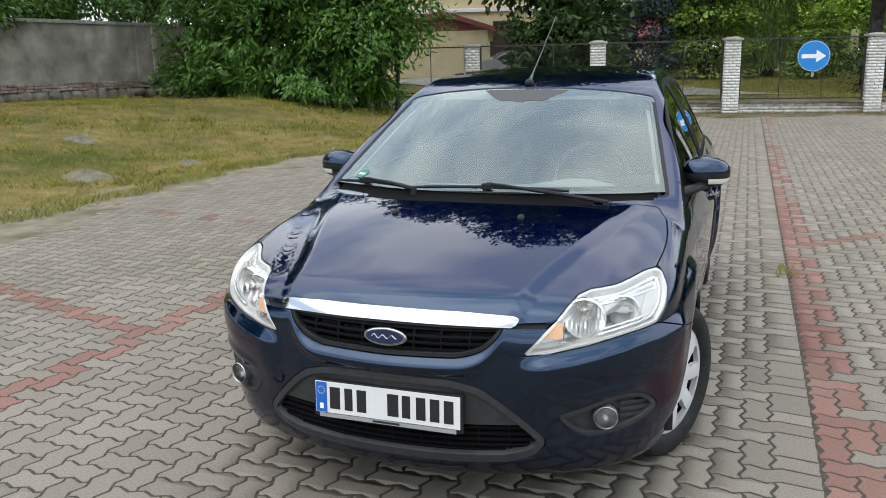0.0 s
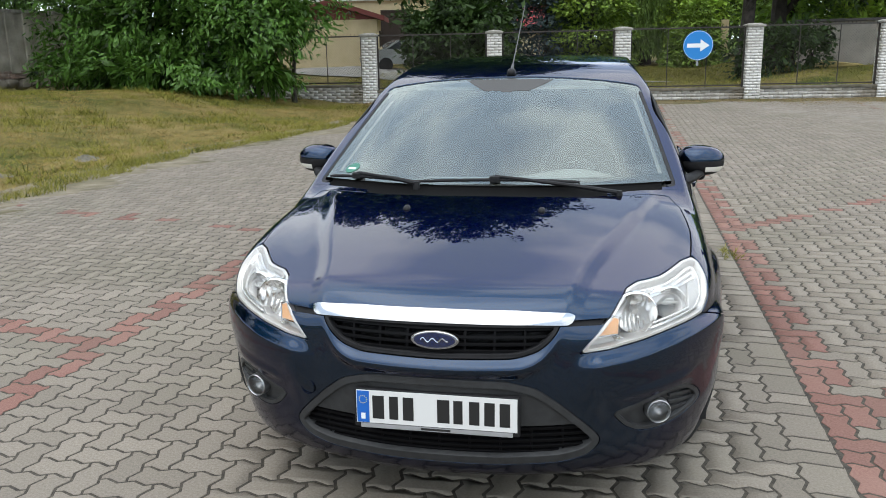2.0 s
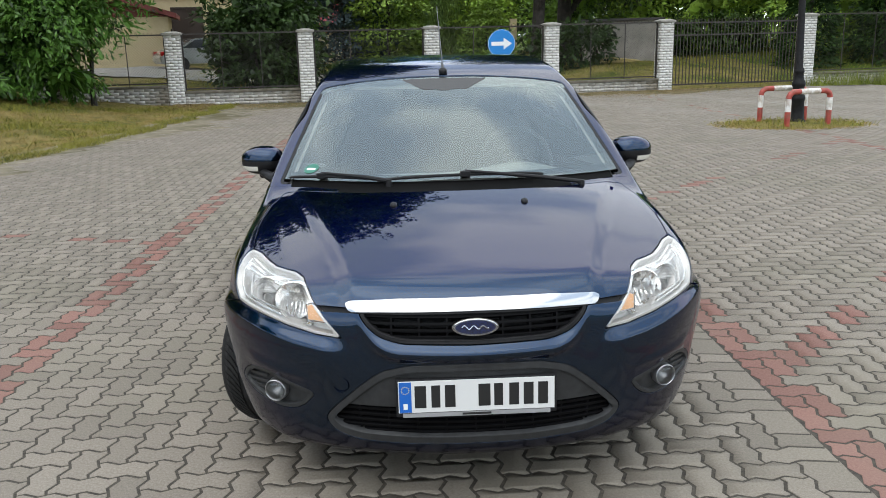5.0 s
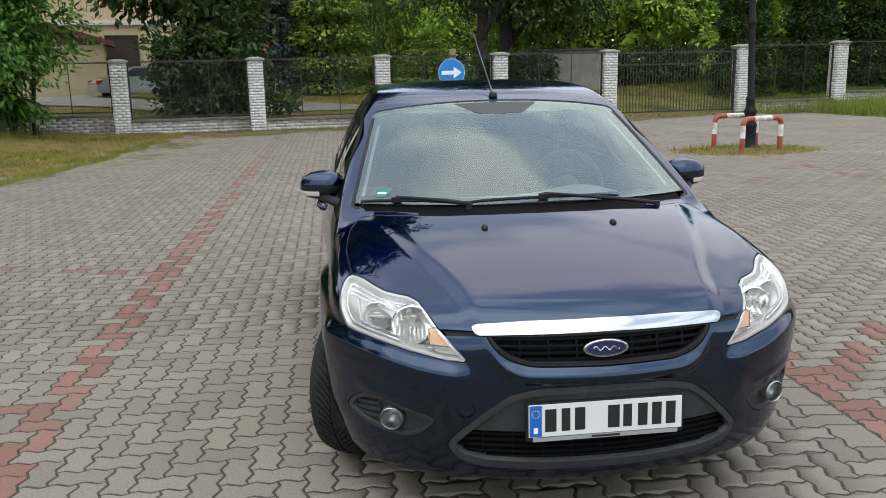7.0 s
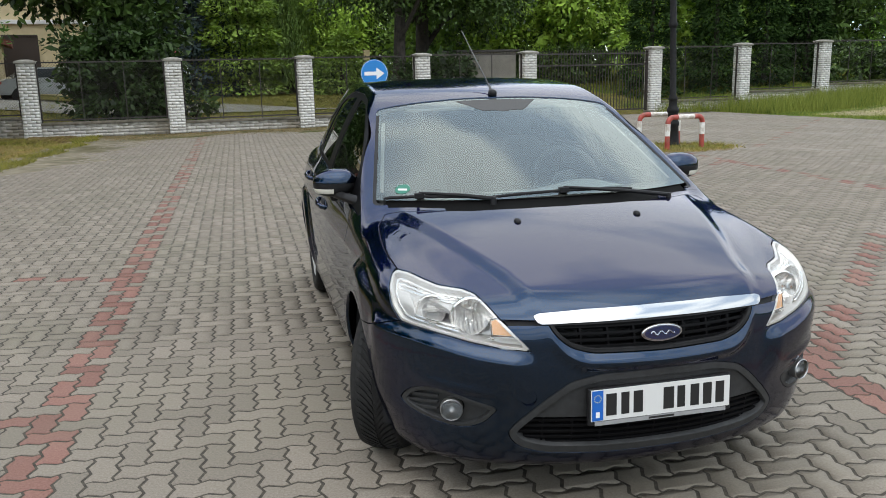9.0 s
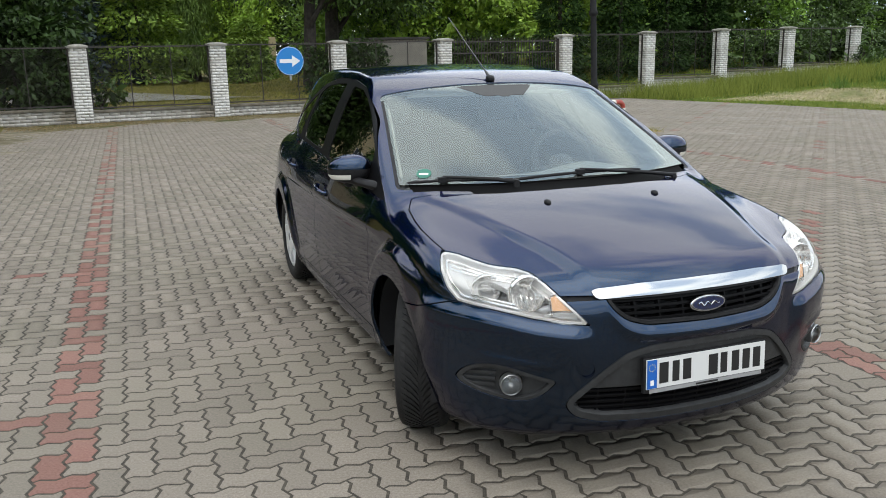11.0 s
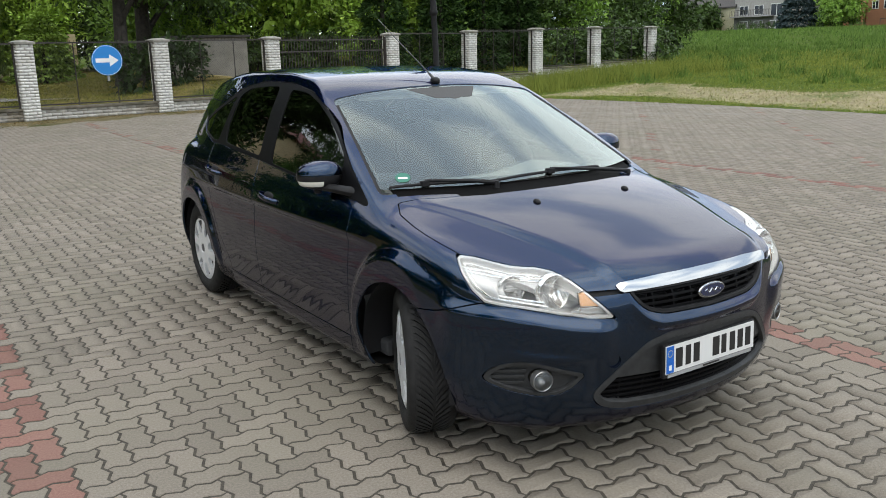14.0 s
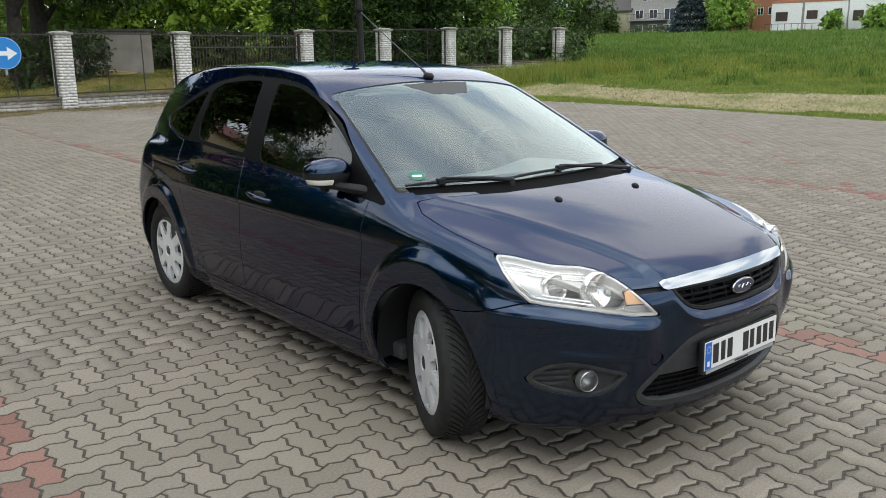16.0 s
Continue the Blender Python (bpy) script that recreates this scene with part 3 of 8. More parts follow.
M_CABIN = surface("dark_cabin_plastic", (0.025, 0.026, 0.028), (0.04, 0.041, 0.043), 12, 0.8, 0.1, 200)
M_SEAT = surface("dark_grey_seat_cloth", (0.07, 0.073, 0.080), (0.12, 0.123, 0.13), 60, 0.95, 0.2, 500)
M_LINER = surface("light_grey_headliner", (0.52, 0.52, 0.50), (0.60, 0.60, 0.575), 20, 0.95, 0.1, 300)
M_PATCH = surface("dotted_dark_print", (0.052, 0.052, 0.052), (0.074, 0.073, 0.072), 300, 0.9, 0.0)
M_STICKER = plain("green_window_sticker", (0.015, 0.15, 0.10), 0.5)


# ---- car: cutting panels out of the skin ----
def clip(p, t, f):
    """Keeps the part of a triangle mesh where the value f (one for each point) is above 0."""
    s = f > 0
    n = s[t].sum(1)
    keep = t[n == 3]
    part_t = t[(n == 1) | (n == 2)]
    if len(part_t) == 0:
        return compact(p, keep)
    k = s[part_t].sum(1)
    odd = np.where(k == 1, np.argmax(s[part_t], 1), np.argmin(s[part_t], 1))
    r = np.arange(len(part_t))
    a, b, c = part_t[r, odd], part_t[r, (odd + 1) % 3], part_t[r, (odd + 2) % 3]
    e = np.concatenate([np.stack([a, b], 1), np.stack([a, c], 1)])
    key, inv = np.unique(np.sort(e, 1), axis=0, return_inverse=True)
    inv = inv.ravel()
    w = f[key[:, 0]] / (f[key[:, 0]] - f[key[:, 1]])
    w = np.clip(w, 0.02, 0.98)
    q = p[key[:, 0]] * (1 - w)[:, None] + p[key[:, 1]] * w[:, None]
    base = len(p)
    ab, ac = base + inv[:len(a)], base + inv[len(a):]
    one = k == 1
    t1 = np.stack([a, ab, ac], 1)[one]
    t2 = np.stack([ab, b, c], 1)[~one]
    t3 = np.stack([ab, c, ac], 1)[~one]
    return compact(np.concatenate([p, q]), np.concatenate([keep, t1, t2, t3]))


def compact(p, t):
    u, inv = np.unique(t, return_inverse=True)
    return p[u], inv.reshape(t.shape)


def rounded(poly, r=0.025, n=4):
    """Rounds the corners of a closed outline with about that radius."""
    q = np.array(poly, float)
    out = []
    for p0, p1, p2 in zip(np.roll(q, 1, 0), q, np.roll(q, -1, 0)):
        a, b = p0 - p1, p2 - p1
        la, lb = np.linalg.norm(a), np.linalg.norm(b)
        c = min(r, 0.45 * la, 0.45 * lb)
        s0, s1 = p1 + a / la * c, p1 + b / lb * c
        for k in range(n + 1):
            t = k / n
            out.append((1 - t) ** 2 * s0 + 2 * t * (1 - t) * p1 + t * t * s1)
    return np.array(out)


def inside(u, v, poly):
    """Signed distance to a closed outline, above 0 inside it."""
    d = np.full(u.shape, 1e9)
    odd = np.zeros(u.shape, bool)
    q = np.asarray(poly, float)
    for (x0, y0), (x1, y1) in zip(q, np.roll(q, -1, 0)):
        ex, ey = x1 - x0, y1 - y0
        h = np.clip(((u - x0) * ex + (v - y0) * ey) / (ex * ex + ey * ey + 1e-12), 0, 1)
        d = np.minimum(d, (u - x0 - h * ex) ** 2 + (v - y0 - h * ey) ** 2)
        c = (y0 > v) != (y1 > v)
        odd ^= c & (u < ex * (v - y0) / (ey if abs(ey) > 1e-12 else 1e-12) + x0)
    return np.where(odd, 1, -1) * np.sqrt(d)


GLASS_LINE = rounded([(0.289, 0.934), (0.415, 0.952), (1.0, 0.990), (1.575, 1.027), (2.237, 1.056), (2.48, 1.052), (2.80, 1.108), (2.885, 1.165), (2.48, 1.318), (2.27, 1.395), (1.94, 1.443), (1.54, 1.438), (1.245, 1.405), (0.988, 1.330), (0.82, 1.252), (0.53, 1.077)], 0.06)
FRONT_GLASS = rounded([(1.527, 1.408), (1.30, 1.394), (1.107, 1.352), (0.912, 1.281), (0.744, 1.195), (0.628, 1.122), (0.60, 0.985), (1.0, 1.003), (1.405, 1.024)], 0.04)
REAR_GLASS = rounded([(1.700, 1.418), (1.882, 1.415), (2.144, 1.396), (2.268, 1.345), (2.248, 1.15), (2.20, 1.075), (1.584, 1.046)], 0.04)
QUARTER_GLASS = rounded([(2.325, 1.348), (2.46, 1.30), (2.84, 1.165), (2.752, 1.108), (2.47, 1.068), (2.36, 1.075)], 0.03)
SCREEN = rounded([(0, 0.060), (0.3, 0.092), (0.6, 0.206), (0.784, 0.312), (0.724, 0.60), (0.632, 1.040), (0.3, 1.015), (0, 1.006), (-0.3, 1.015), (-0.632, 1.040), (-0.724, 0.60), (-0.784, 0.312), (-0.6, 0.206), (-0.3, 0.092)], 0.03)
BONNET = [(-0.1, -0.012), (0.2, 0.004), (0.40, 0.042), (0.60, 0.132), (0.745, 0.222), (0.790, 0.13), (0.806, 0.0), (0.812, -0.1), (0.808, -0.21), (0.800, -0.300), (0.78, -0.5), (0.62, -1.1), (-0.1, -1.1)]
LAMP_AXIS = Vector((0.55, -0.70, 0.45)).normalized()
LAMP_U = Vector((0.786, 0.618, 0)).normalized()
LAMP_V = LAMP_U.cross(LAMP_AXIS) * -1
if LAMP_V.z < 0:
    LAMP_V = -LAMP_V


def lamp_uv(p):
    return p @ np.array(LAMP_U), p @ np.array(LAMP_V)


LAMP_EDGE = [(0.800, -0.300, 0.834), (0.753, -0.355, 0.828), (0.715, -0.430, 0.817), (0.680, -0.485, 0.808), (0.645, -0.520, 0.806), (0.612, -0.555, 0.808), (0.580, -0.605, 0.800), (0.555, -0.675, 0.775), (0.515, -0.752, 0.722), (0.470, -0.795, 0.670), (0.442, -0.808, 0.638), (0.53, -0.772, 0.645), (0.63, -0.718, 0.662), (0.72, -0.652, 0.682), (0.795, -0.575, 0.694), (0.828, -0.520, 0.698), (0.845, -0.460, 0.735), (0.838, -0.39, 0.785)]
LAMP = np.array([(Vector(q).dot(LAMP_U), Vector(q).dot(LAMP_V)) for q in LAMP_EDGE])
FOG = rounded([(0.836, 0.405), (0.822, 0.442), (0.790, 0.473), (0.750, 0.487), (0.70, 0.480), (0.635, 0.457), (0.545, 0.430), (0.585, 0.378), (0.63, 0.352), (0.69, 0.347), (0.77, 0.364), (0.815, 0.384)], 0.02)
MOUTH = rounded([(0, 0.560), (0.22, 0.554), (0.315, 0.530), (0.385, 0.474), (0.47, 0.392), (0.515, 0.338), (0.475, 0.286), (0.39, 0.262), (0.2, 0.256), (0, 0.258), (-0.2, 0.256), (-0.39, 0.262), (-0.475, 0.286), (-0.515, 0.338), (-0.47, 0.392), (-0.385, 0.474), (-0.315, 0.530), (-0.22, 0.554)], 0.03)
GRILLE = rounded([(0, 0.738), (0.385, 0.735), (0.360, 0.692), (0.318, 0.655), (0.25, 0.634), (0, 0.630), (-0.25, 0.634), (-0.318, 0.655), (-0.360, 0.692), (-0.385, 0.735)], 0.03)


def line_door_front(z):
    return pw(z, [(0.15, 0.50), (0.30, 0.488), (0.58, 0.444), (0.84, 0.420), (1.0, 0.412)])


def line_door_mid(z):
    return pw(z, [(0.15, 1.572), (0.37, 1.567), (0.60, 1.552), (0.82, 1.535), (0.95, 1.545), (1.1, 1.60)])


def line_door_rear(z):
    return pw(z, [(0.15, 2.04), (0.33, 2.066), (0.56, 2.21), (0.755, 2.305), (0.92, 2.37), (1.06, 2.43)])


def line_bumper(y):
    return pw(y, [(-0.9, 0.735), (-0.518, 0.697), (-0.40, 0.660), (-0.28, 0.628), (0, 0.6)])


SHELL_P, SHELL_T = half_shell()
SHELL_P = onto_skin(SHELL_P, 1)
SHELL_P[:, 0] = np.maximum(SHELL_P[:, 0], 0)


class Regions:
    """Signed distances to the outlines of all openings and shut lines, worked out when asked for."""

    def __init__(self, p):
        self.p = p

    def __getitem__(self, key):
        p = self.p
        x, y, z = p.T
        if key in ("glass", "front_glass", "rear_glass", "quarter_glass"):
            line = {"glass": GLASS_LINE, "front_glass": FRONT_GLASS, "rear_glass": REAR_GLASS, "quarter_glass": QUARTER_GLASS}[key]
            return only(x > 0.45, y, z, line)
        if key == "screen":
            return only(z > 0.90, x, y, SCREEN)
        if key == "bonnet":
            return np.minimum(np.minimum(inside(x, y, BONNET), z - 0.737), 0.45 - y)
        if key == "lamp":
            return only((y < -0.15) & (x > 0.3), *lamp_uv(p), LAMP)
        if key == "fog":
            return only(y < -0.3, x, z, FOG)
        if key == "mouth":
            return only(y < -0.4, x, z, MOUTH)
        if key == "grille":
            return only(y < -0.4, x, z, GRILLE)
        return np.hypot(y - (0 if key == "arch0" else AXLE + 0.01), z - HUB) - ARCH


def only(where, u, v, line):
    r = np.full(u.shape, -1.0)
    r[where] = inside(u[where], v[where], line)
    return r


def cut(*tests, gap=0.0032):
    """Clips the half skin by each test in turn; a test maps points to a value that is above 0 inside."""
    p, t = SHELL_P, SHELL_T
    for f in tests:
        p, t = clip(p, t, f(p, Regions(p)) - gap)
    return p, t


def panel(name, pt, mat, parent, label="", offset=0.0, lip=0.012, mirror="both", normal_from=True):
    """Turns a clipped piece of skin into a mesh with folded edges. mirror: both joins the halves, left (+x) and right (-x) are one side."""
    p, t = pt
    nrm = field_normal(p)
    p = onto_skin(p, 2)
    seam = p[:, 0] < 1e-3
    p = p + nrm * offset
    p[seam, 0] = 0
    e = np.concatenate([t[:, [0, 1]], t[:, [1, 2]], t[:, [2, 0]]])
    es = np.sort(e, 1)
    u, idx, cnt = np.unique(es, axis=0, return_index=True, return_counts=True)
    edge = e[idx[cnt == 1]]
    if mirror == "both":
        edge = edge[~(seam[edge[:, 0]] & seam[edge[:, 1]])]
    v, nn, f = [p], [nrm], [t]
    if lip and len(edge):
        a, b = edge[:, 0], edge[:, 1]
        along = p[b] - p[a]
        out = np.cross(along, nrm[a] + nrm[b])
        out /= np.maximum(np.linalg.norm(out, axis=1), 1e-9)[:, None]
        acc = np.zeros_like(p)
        np.add.at(acc, a, out)
        np.add.at(acc, b, out)
        acc /= np.maximum(np.linalg.norm(acc, axis=1), 1e-9)[:, None]
        used = np.unique(edge)
        remap = np.zeros(len(p), int)
        remap[used] = np.arange(len(used))
        base, k = len(p), len(used)
        o, n0 = acc[used], nrm[used]
        v += [p[used], p[used] - n0 * 0.0018 + o * 0.0012, p[used] - n0 * lip + o * 0.0012]
        nn += [n0, (n0 + 2 * o) / np.linalg.norm(n0 + 2 * o, axis=1)[:, None], o]
        ra, rb = remap[a], remap[b]
        for s in (0, 1):
            q0, q1 = base + s * k, base + (s + 1) * k
            f += [np.stack([ra + q0, rb + q1, rb + q0], 1), np.stack([ra + q0, ra + q1, rb + q1], 1)]
    v, nn, f = np.concatenate(v), np.concatenate(nn), np.concatenate(f)
    # face order so that normals point out
    c = np.cross(v[f[:, 1]] - v[f[:, 0]], v[f[:, 2]] - v[f[:, 0]])
    flip = (c * nn[f].sum(1)).sum(1) < 0
    f[flip] = f[flip][:, ::-1]
    if mirror == "right":
        v, nn, f = v * (-1, 1, 1), nn * (-1, 1, 1), f[:, ::-1]
    elif mirror == "both":
        n = len(v)
        v, nn, f = np.concatenate([v, v * (-1, 1, 1)]), np.concatenate([nn, nn * (-1, 1, 1)]), np.concatenate([f, f[:, ::-1] + n])
    return link_mesh(name, v, np.ascontiguousarray(f), mat, parent, label, normals=nn)


car = thing("car", "dark blue hatchback car parked on paving, front wheels turned", "car")
SIDES = ("left", "right")
NOT_LAMP = lambda p, r: -r["lamp"]
NOT_BONNET = lambda p, r: -r["bonnet"]
NOT_ARCH0 = lambda p, r: r["arch0"]
NOT_ARCH1 = lambda p, r: r["arch1"]
NOT_GLASS = lambda p, r: -r["glass"]
NOT_SCREEN = lambda p, r: -r["screen"]
BELOW_BUMPER = lambda p, r: line_bumper(p[:, 1]) - p[:, 2]

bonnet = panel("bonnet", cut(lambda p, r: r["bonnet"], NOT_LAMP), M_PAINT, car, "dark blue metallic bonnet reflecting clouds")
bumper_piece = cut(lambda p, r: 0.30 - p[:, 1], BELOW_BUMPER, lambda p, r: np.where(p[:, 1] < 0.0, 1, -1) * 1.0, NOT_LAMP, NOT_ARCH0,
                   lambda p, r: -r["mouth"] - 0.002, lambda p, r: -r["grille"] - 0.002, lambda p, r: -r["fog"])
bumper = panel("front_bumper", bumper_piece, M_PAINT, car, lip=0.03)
fender_piece = cut(lambda p, r: line_door_front(p[:, 2]) - p[:, 1], NOT_BONNET, NOT_LAMP, lambda p, r: np.maximum(p[:, 2] - line_bumper(p[:, 1]), 4 * p[:, 1]), lambda p, r: p[:, 2] - 0.19, NOT_ARCH0, NOT_SCREEN, NOT_GLASS,
                   lambda p, r: p[:, 0] - 0.5, lambda p, r: p[:, 1] + 0.62, lambda p, r: 0.985 - 0.10 * np.maximum(p[:, 1] - 0.2, 0) - p[:, 2])
fdoor_piece = cut(lambda p, r: p[:, 1] - line_door_front(p[:, 2]), lambda p, r: line_door_mid(p[:, 2]) - p[:, 1], lambda p, r: p[:, 2] - 0.295, NOT_GLASS, lambda p, r: p[:, 0] - 0.80)
rdoor_piece = cut(lambda p, r: p[:, 1] - line_door_mid(p[:, 2]), lambda p, r: line_door_rear(p[:, 2]) - p[:, 1], lambda p, r: p[:, 2] - 0.295, NOT_GLASS, NOT_ARCH1, lambda p, r: p[:, 0] - 0.78)
sill_piece = cut(lambda p, r: p[:, 1] - line_door_front(p[:, 2]), lambda p, r: 2.5 - p[:, 1], lambda p, r: 0.295 - p[:, 2], NOT_ARCH1, lambda p, r: p[:, 0] - 0.70)
quarter_piece = cut(lambda p, r: p[:, 1] - line_door_rear(p[:, 2]), NOT_GLASS, NOT_ARCH1, lambda p, r: 3.12 - p[:, 1] + 0.0 * p[:, 2], lambda p, r: 1.30 - p[:, 2] + 0.0, lambda p, r: p[:, 0] - 0.45)
tail_piece = cut(lambda p, r: p[:, 1] - 3.12, lambda p, r: 1.30 - p[:, 2])
# roof with its side rails and the pillars in front
roof_piece = cut(NOT_SCREEN, NOT_GLASS, lambda p, r: np.maximum(p[:, 0] - 0.722, p[:, 1] - 0.44), lambda p, r: np.maximum(p[:, 1] - 0.24, 0) - 0.0 + 0.0 * p[:, 0], lambda p, r: np.where(p[:, 1] > 2.2, p[:, 2] - 1.30, p[:, 2] - (0.985 - 0.10 * np.maximum(p[:, 1] - 0.2, 0)) + 0.005),
                 lambda p, r: p[:, 2] - np.minimum(0.95 + 0.9 * np.maximum(p[:, 1] - 0.47, 0), 1.2))
roof = panel("roof", roof_piece, M_PAINT, car)
panel("tail", tail_piece, M_PAINT, car)
fender = {s: panel("fender", fender_piece, M_PAINT, car, mirror=s) for s in SIDES}
front_door = {s: panel("front_door", fdoor_piece, M_PAINT, car, "dark blue front door reflecting the paving", mirror=s) for s in SIDES}
rear_door = {s: panel("rear_door", rdoor_piece, M_PAINT, car, "dark blue rear door reflecting the paving", mirror=s) for s in SIDES}
for s in SIDES:
    panel("sill", sill_piece, M_PAINT, car, mirror=s)
    panel("rear_quarter", quarter_piece, M_PAINT, car, mirror=s)

# windows and their black surrounds
trim_piece = cut(lambda p, r: r["glass"], lambda p, r: -r["front_glass"], lambda p, r: -r["rear_glass"], lambda p, r: -r["quarter_glass"], gap=0.001)
for s in SIDES:
    panel("window_trim", trim_piece, M_TRIMGLOSS, car, "black side window surround and pillar trim", offset=-0.003, mirror=s)
    panel("window", cut(lambda p, r: r["front_glass"], gap=-0.002), M_SIDEGLASS, front_door[s], "lightly tinted front door window", offset=-0.007, lip=0, mirror=s)
    panel("window", cut(lambda p, r: r["rear_glass"], gap=-0.002), M_DARKGLASS, rear_door[s], "black tinted rear door window", offset=-0.007, lip=0, mirror=s)
    panel("quarter_window", cut(lambda p, r: r["quarter_glass"], gap=-0.002), M_DARKGLASS, car, "black tinted rear quarter window", offset=-0.006, lip=0, mirror=s)
FRIT_TOP = [(-0.1, 0.846), (0.022, 0.846), (0.034, 0.86), (0.105, 0.86), (0.125, 0.875), (0.20, 0.965), (0.24, 1.02), (-0.1, 1.02)]
screen_glass = panel("windscreen", cut(lambda p, r: r["screen"], lambda p, r: p[:, 1] - 0.112 - 0.40 * p[:, 0] ** 2, gap=-0.004), M_SCREEN, car, "sloping windscreen reflecting the pale sky", offset=-0.005, lip=0)
frit_piece = cut(lambda p, r: r["screen"], lambda p, r: np.maximum(0.022 - r["screen"], 0.162 + 0.40 * p[:, 0] ** 2 - p[:, 1]), lambda p, r: p[:, 1] - 0.112 - 0.40 * p[:, 0] ** 2, gap=-0.003)
panel("windscreen_border", frit_piece, M_TRIMGLOSS, screen_glass, "black printed border of the windscreen", offset=-0.0075, lip=0)
M_PILLAR = plain("grey_beige_pillar_lining", (0.30, 0.30, 0.28), 0.7)
seal_piece = cut(lambda p, r: r["screen"], lambda p, r: 0.010 - r["screen"], lambda p, r: 0.98 - p[:, 1], lambda p, r: p[:, 1] - 0.30, lambda p, r: p[:, 0] - 0.675 + 0.23 * (p[:, 1] - 0.3), gap=-0.003)
strip_piece = cut(lambda p, r: r["screen"] - 0.020, lambda p, r: 0.038 - r["screen"], lambda p, r: p[:, 1] - 0.32, lambda p, r: 0.96 - p[:, 1], lambda p, r: p[:, 0] - 0.66 + 0.23 * (p[:, 1] - 0.3), gap=0.0)
for s in SIDES:
    panel("screen_seal", seal_piece, M_TRIM, screen_glass, "dark rubber seal beside the windscreen", offset=-0.003, lip=0, mirror=s)
    panel("pillar_trim", strip_piece, M_PILLAR, car, "light edge of the inner pillar lining", offset=-0.040, lip=0, mirror=s)

panel("sensor_patch", cut(lambda p, r: np.where(p[:, 2] > 1.2, inside(p[:, 0], p[:, 1], rounded(FRIT_TOP, 0.012)), -1), lambda p, r: r["screen"] - 0.02, gap=0.0), M_PATCH, screen_glass, "dotted brown-grey patch behind the inside mirror", offset=-0.0040, lip=0)

# inner skin that closes the shut lines
inner_piece = cut(lambda p, r: -r["screen"] - 0.01, lambda p, r: -r["glass"] - 0.004, lambda p, r: r["arch0"] - 0.004, lambda p, r: r["arch1"] - 0.004, lambda p, r: -r["mouth"] - 0.01,
                  lambda p, r: -r["grille"] - 0.01, lambda p, r: -r["fog"] - 0.006, lambda p, r: -r["lamp"] - 0.004)
panel("inner_body", inner_piece, M_GAP, car, offset=-0.016, lip=0)

# ---- front of the car: grilles, plate, badge ----
grille_ring = panel("grille_frame", cut(lambda p, r: r["grille"], lambda p, r: 0.010 - r["grille"], gap=0.0), M_TRIM, bumper, lip=0.035)
panel("grille_back", cut(lambda p, r: r["grille"] + 0.01, gap=0.0), M_GAP, bumper, offset=-0.075, lip=0)
for zz in (0.722, 0.697, 0.672, 0.648):
    panel("grille_bar", cut(lambda p, r: r["grille"] - 0.004, lambda p, r: p[:, 2] - zz + 0.0042, lambda p, r: zz + 0.0042 - p[:, 2], gap=0.0), M_TRIMGLOSS, bumper, offset=-0.016, lip=0.03)
for xx in (0.093, 0.186, 0.279):
    for s in SIDES:
        panel("grille_post", cut(lambda p, r: r["grille"] - 0.004, lambda p, r: p[:, 0] - xx + 0.0026, lambda p, r: xx + 0.0026 - p[:, 0], gap=0.0), M_TRIMGLOSS, bumper, offset=-0.018, lip=0.03, mirror=s)
mouth_ring = panel("mouth_frame", cut(lambda p, r: r["mouth"], lambda p, r: 0.020 + 0.008 * step(-p[:, 2], -0.34, -0.28) - r["mouth"], gap=0.0), M_GREYPLASTIC, bumper, "dark grey plastic frame of the lower grille", offset=0.001, lip=0.04)
panel("mouth_back", cut(lambda p, r: r["mouth"] + 0.01, gap=0.0), M_GAP, bumper, offset=-0.085, lip=0)
panel("plate_panel", cut(lambda p, r: r["mouth"] - 0.016, lambda p, r: p[:, 2] - 0.396, gap=0.0), M_GREYPLASTIC, bumper, "dark grey plastic panel behind the number plate", offset=-0.012, lip=0.03)
for zz in (0.378, 0.355, 0.332, 0.309, 0.287):
    panel("mouth_bar", cut(lambda p, r: r["mouth"] - 0.016, lambda p, r: p[:, 2] - zz + 0.0042, lambda p, r: zz + 0.0042 - p[:, 2], gap=0.0), M_TRIMGLOSS, bumper, offset=-0.02, lip=0.03)
for xx in (0.0, 0.1, 0.2, 0.3, 0.4):
    for s in (SIDES if xx else ("both",)):
        panel("mouth_post", cut(lambda p, r: r["mouth"] - 0.016, lambda p, r: 0.388 - p[:, 2], lambda p, r: p[:, 0] - xx + 0.0026, lambda p, r: xx + 0.0026 - p[:, 0], gap=0.0), M_TRIMGLOSS, bumper, offset=-0.024, lip=0.03, mirror=s)
CHROME = rounded([(-0.1, 0.769), (0.25, 0.7665), (0.405, 0.7585), (0.426, 0.750), (0.412, 0.727), (0.3, 0.7305), (-0.1, 0.7345)], 0.008)
panel("chrome_strip", cut(lambda p, r: np.where(p[:, 1] < -0.5, inside(p[:, 0], p[:, 2], CHROME), -1), gap=0.0), M_CHROME, bonnet, "bright chrome strip above the grille", offset=0.007, lip=0.014)


def ellipse(a, b, n=40):
    return [(a * math.cos(2 * math.pi * k / n), b * math.sin(2 * math.pi * k / n)) for k in range(n)]


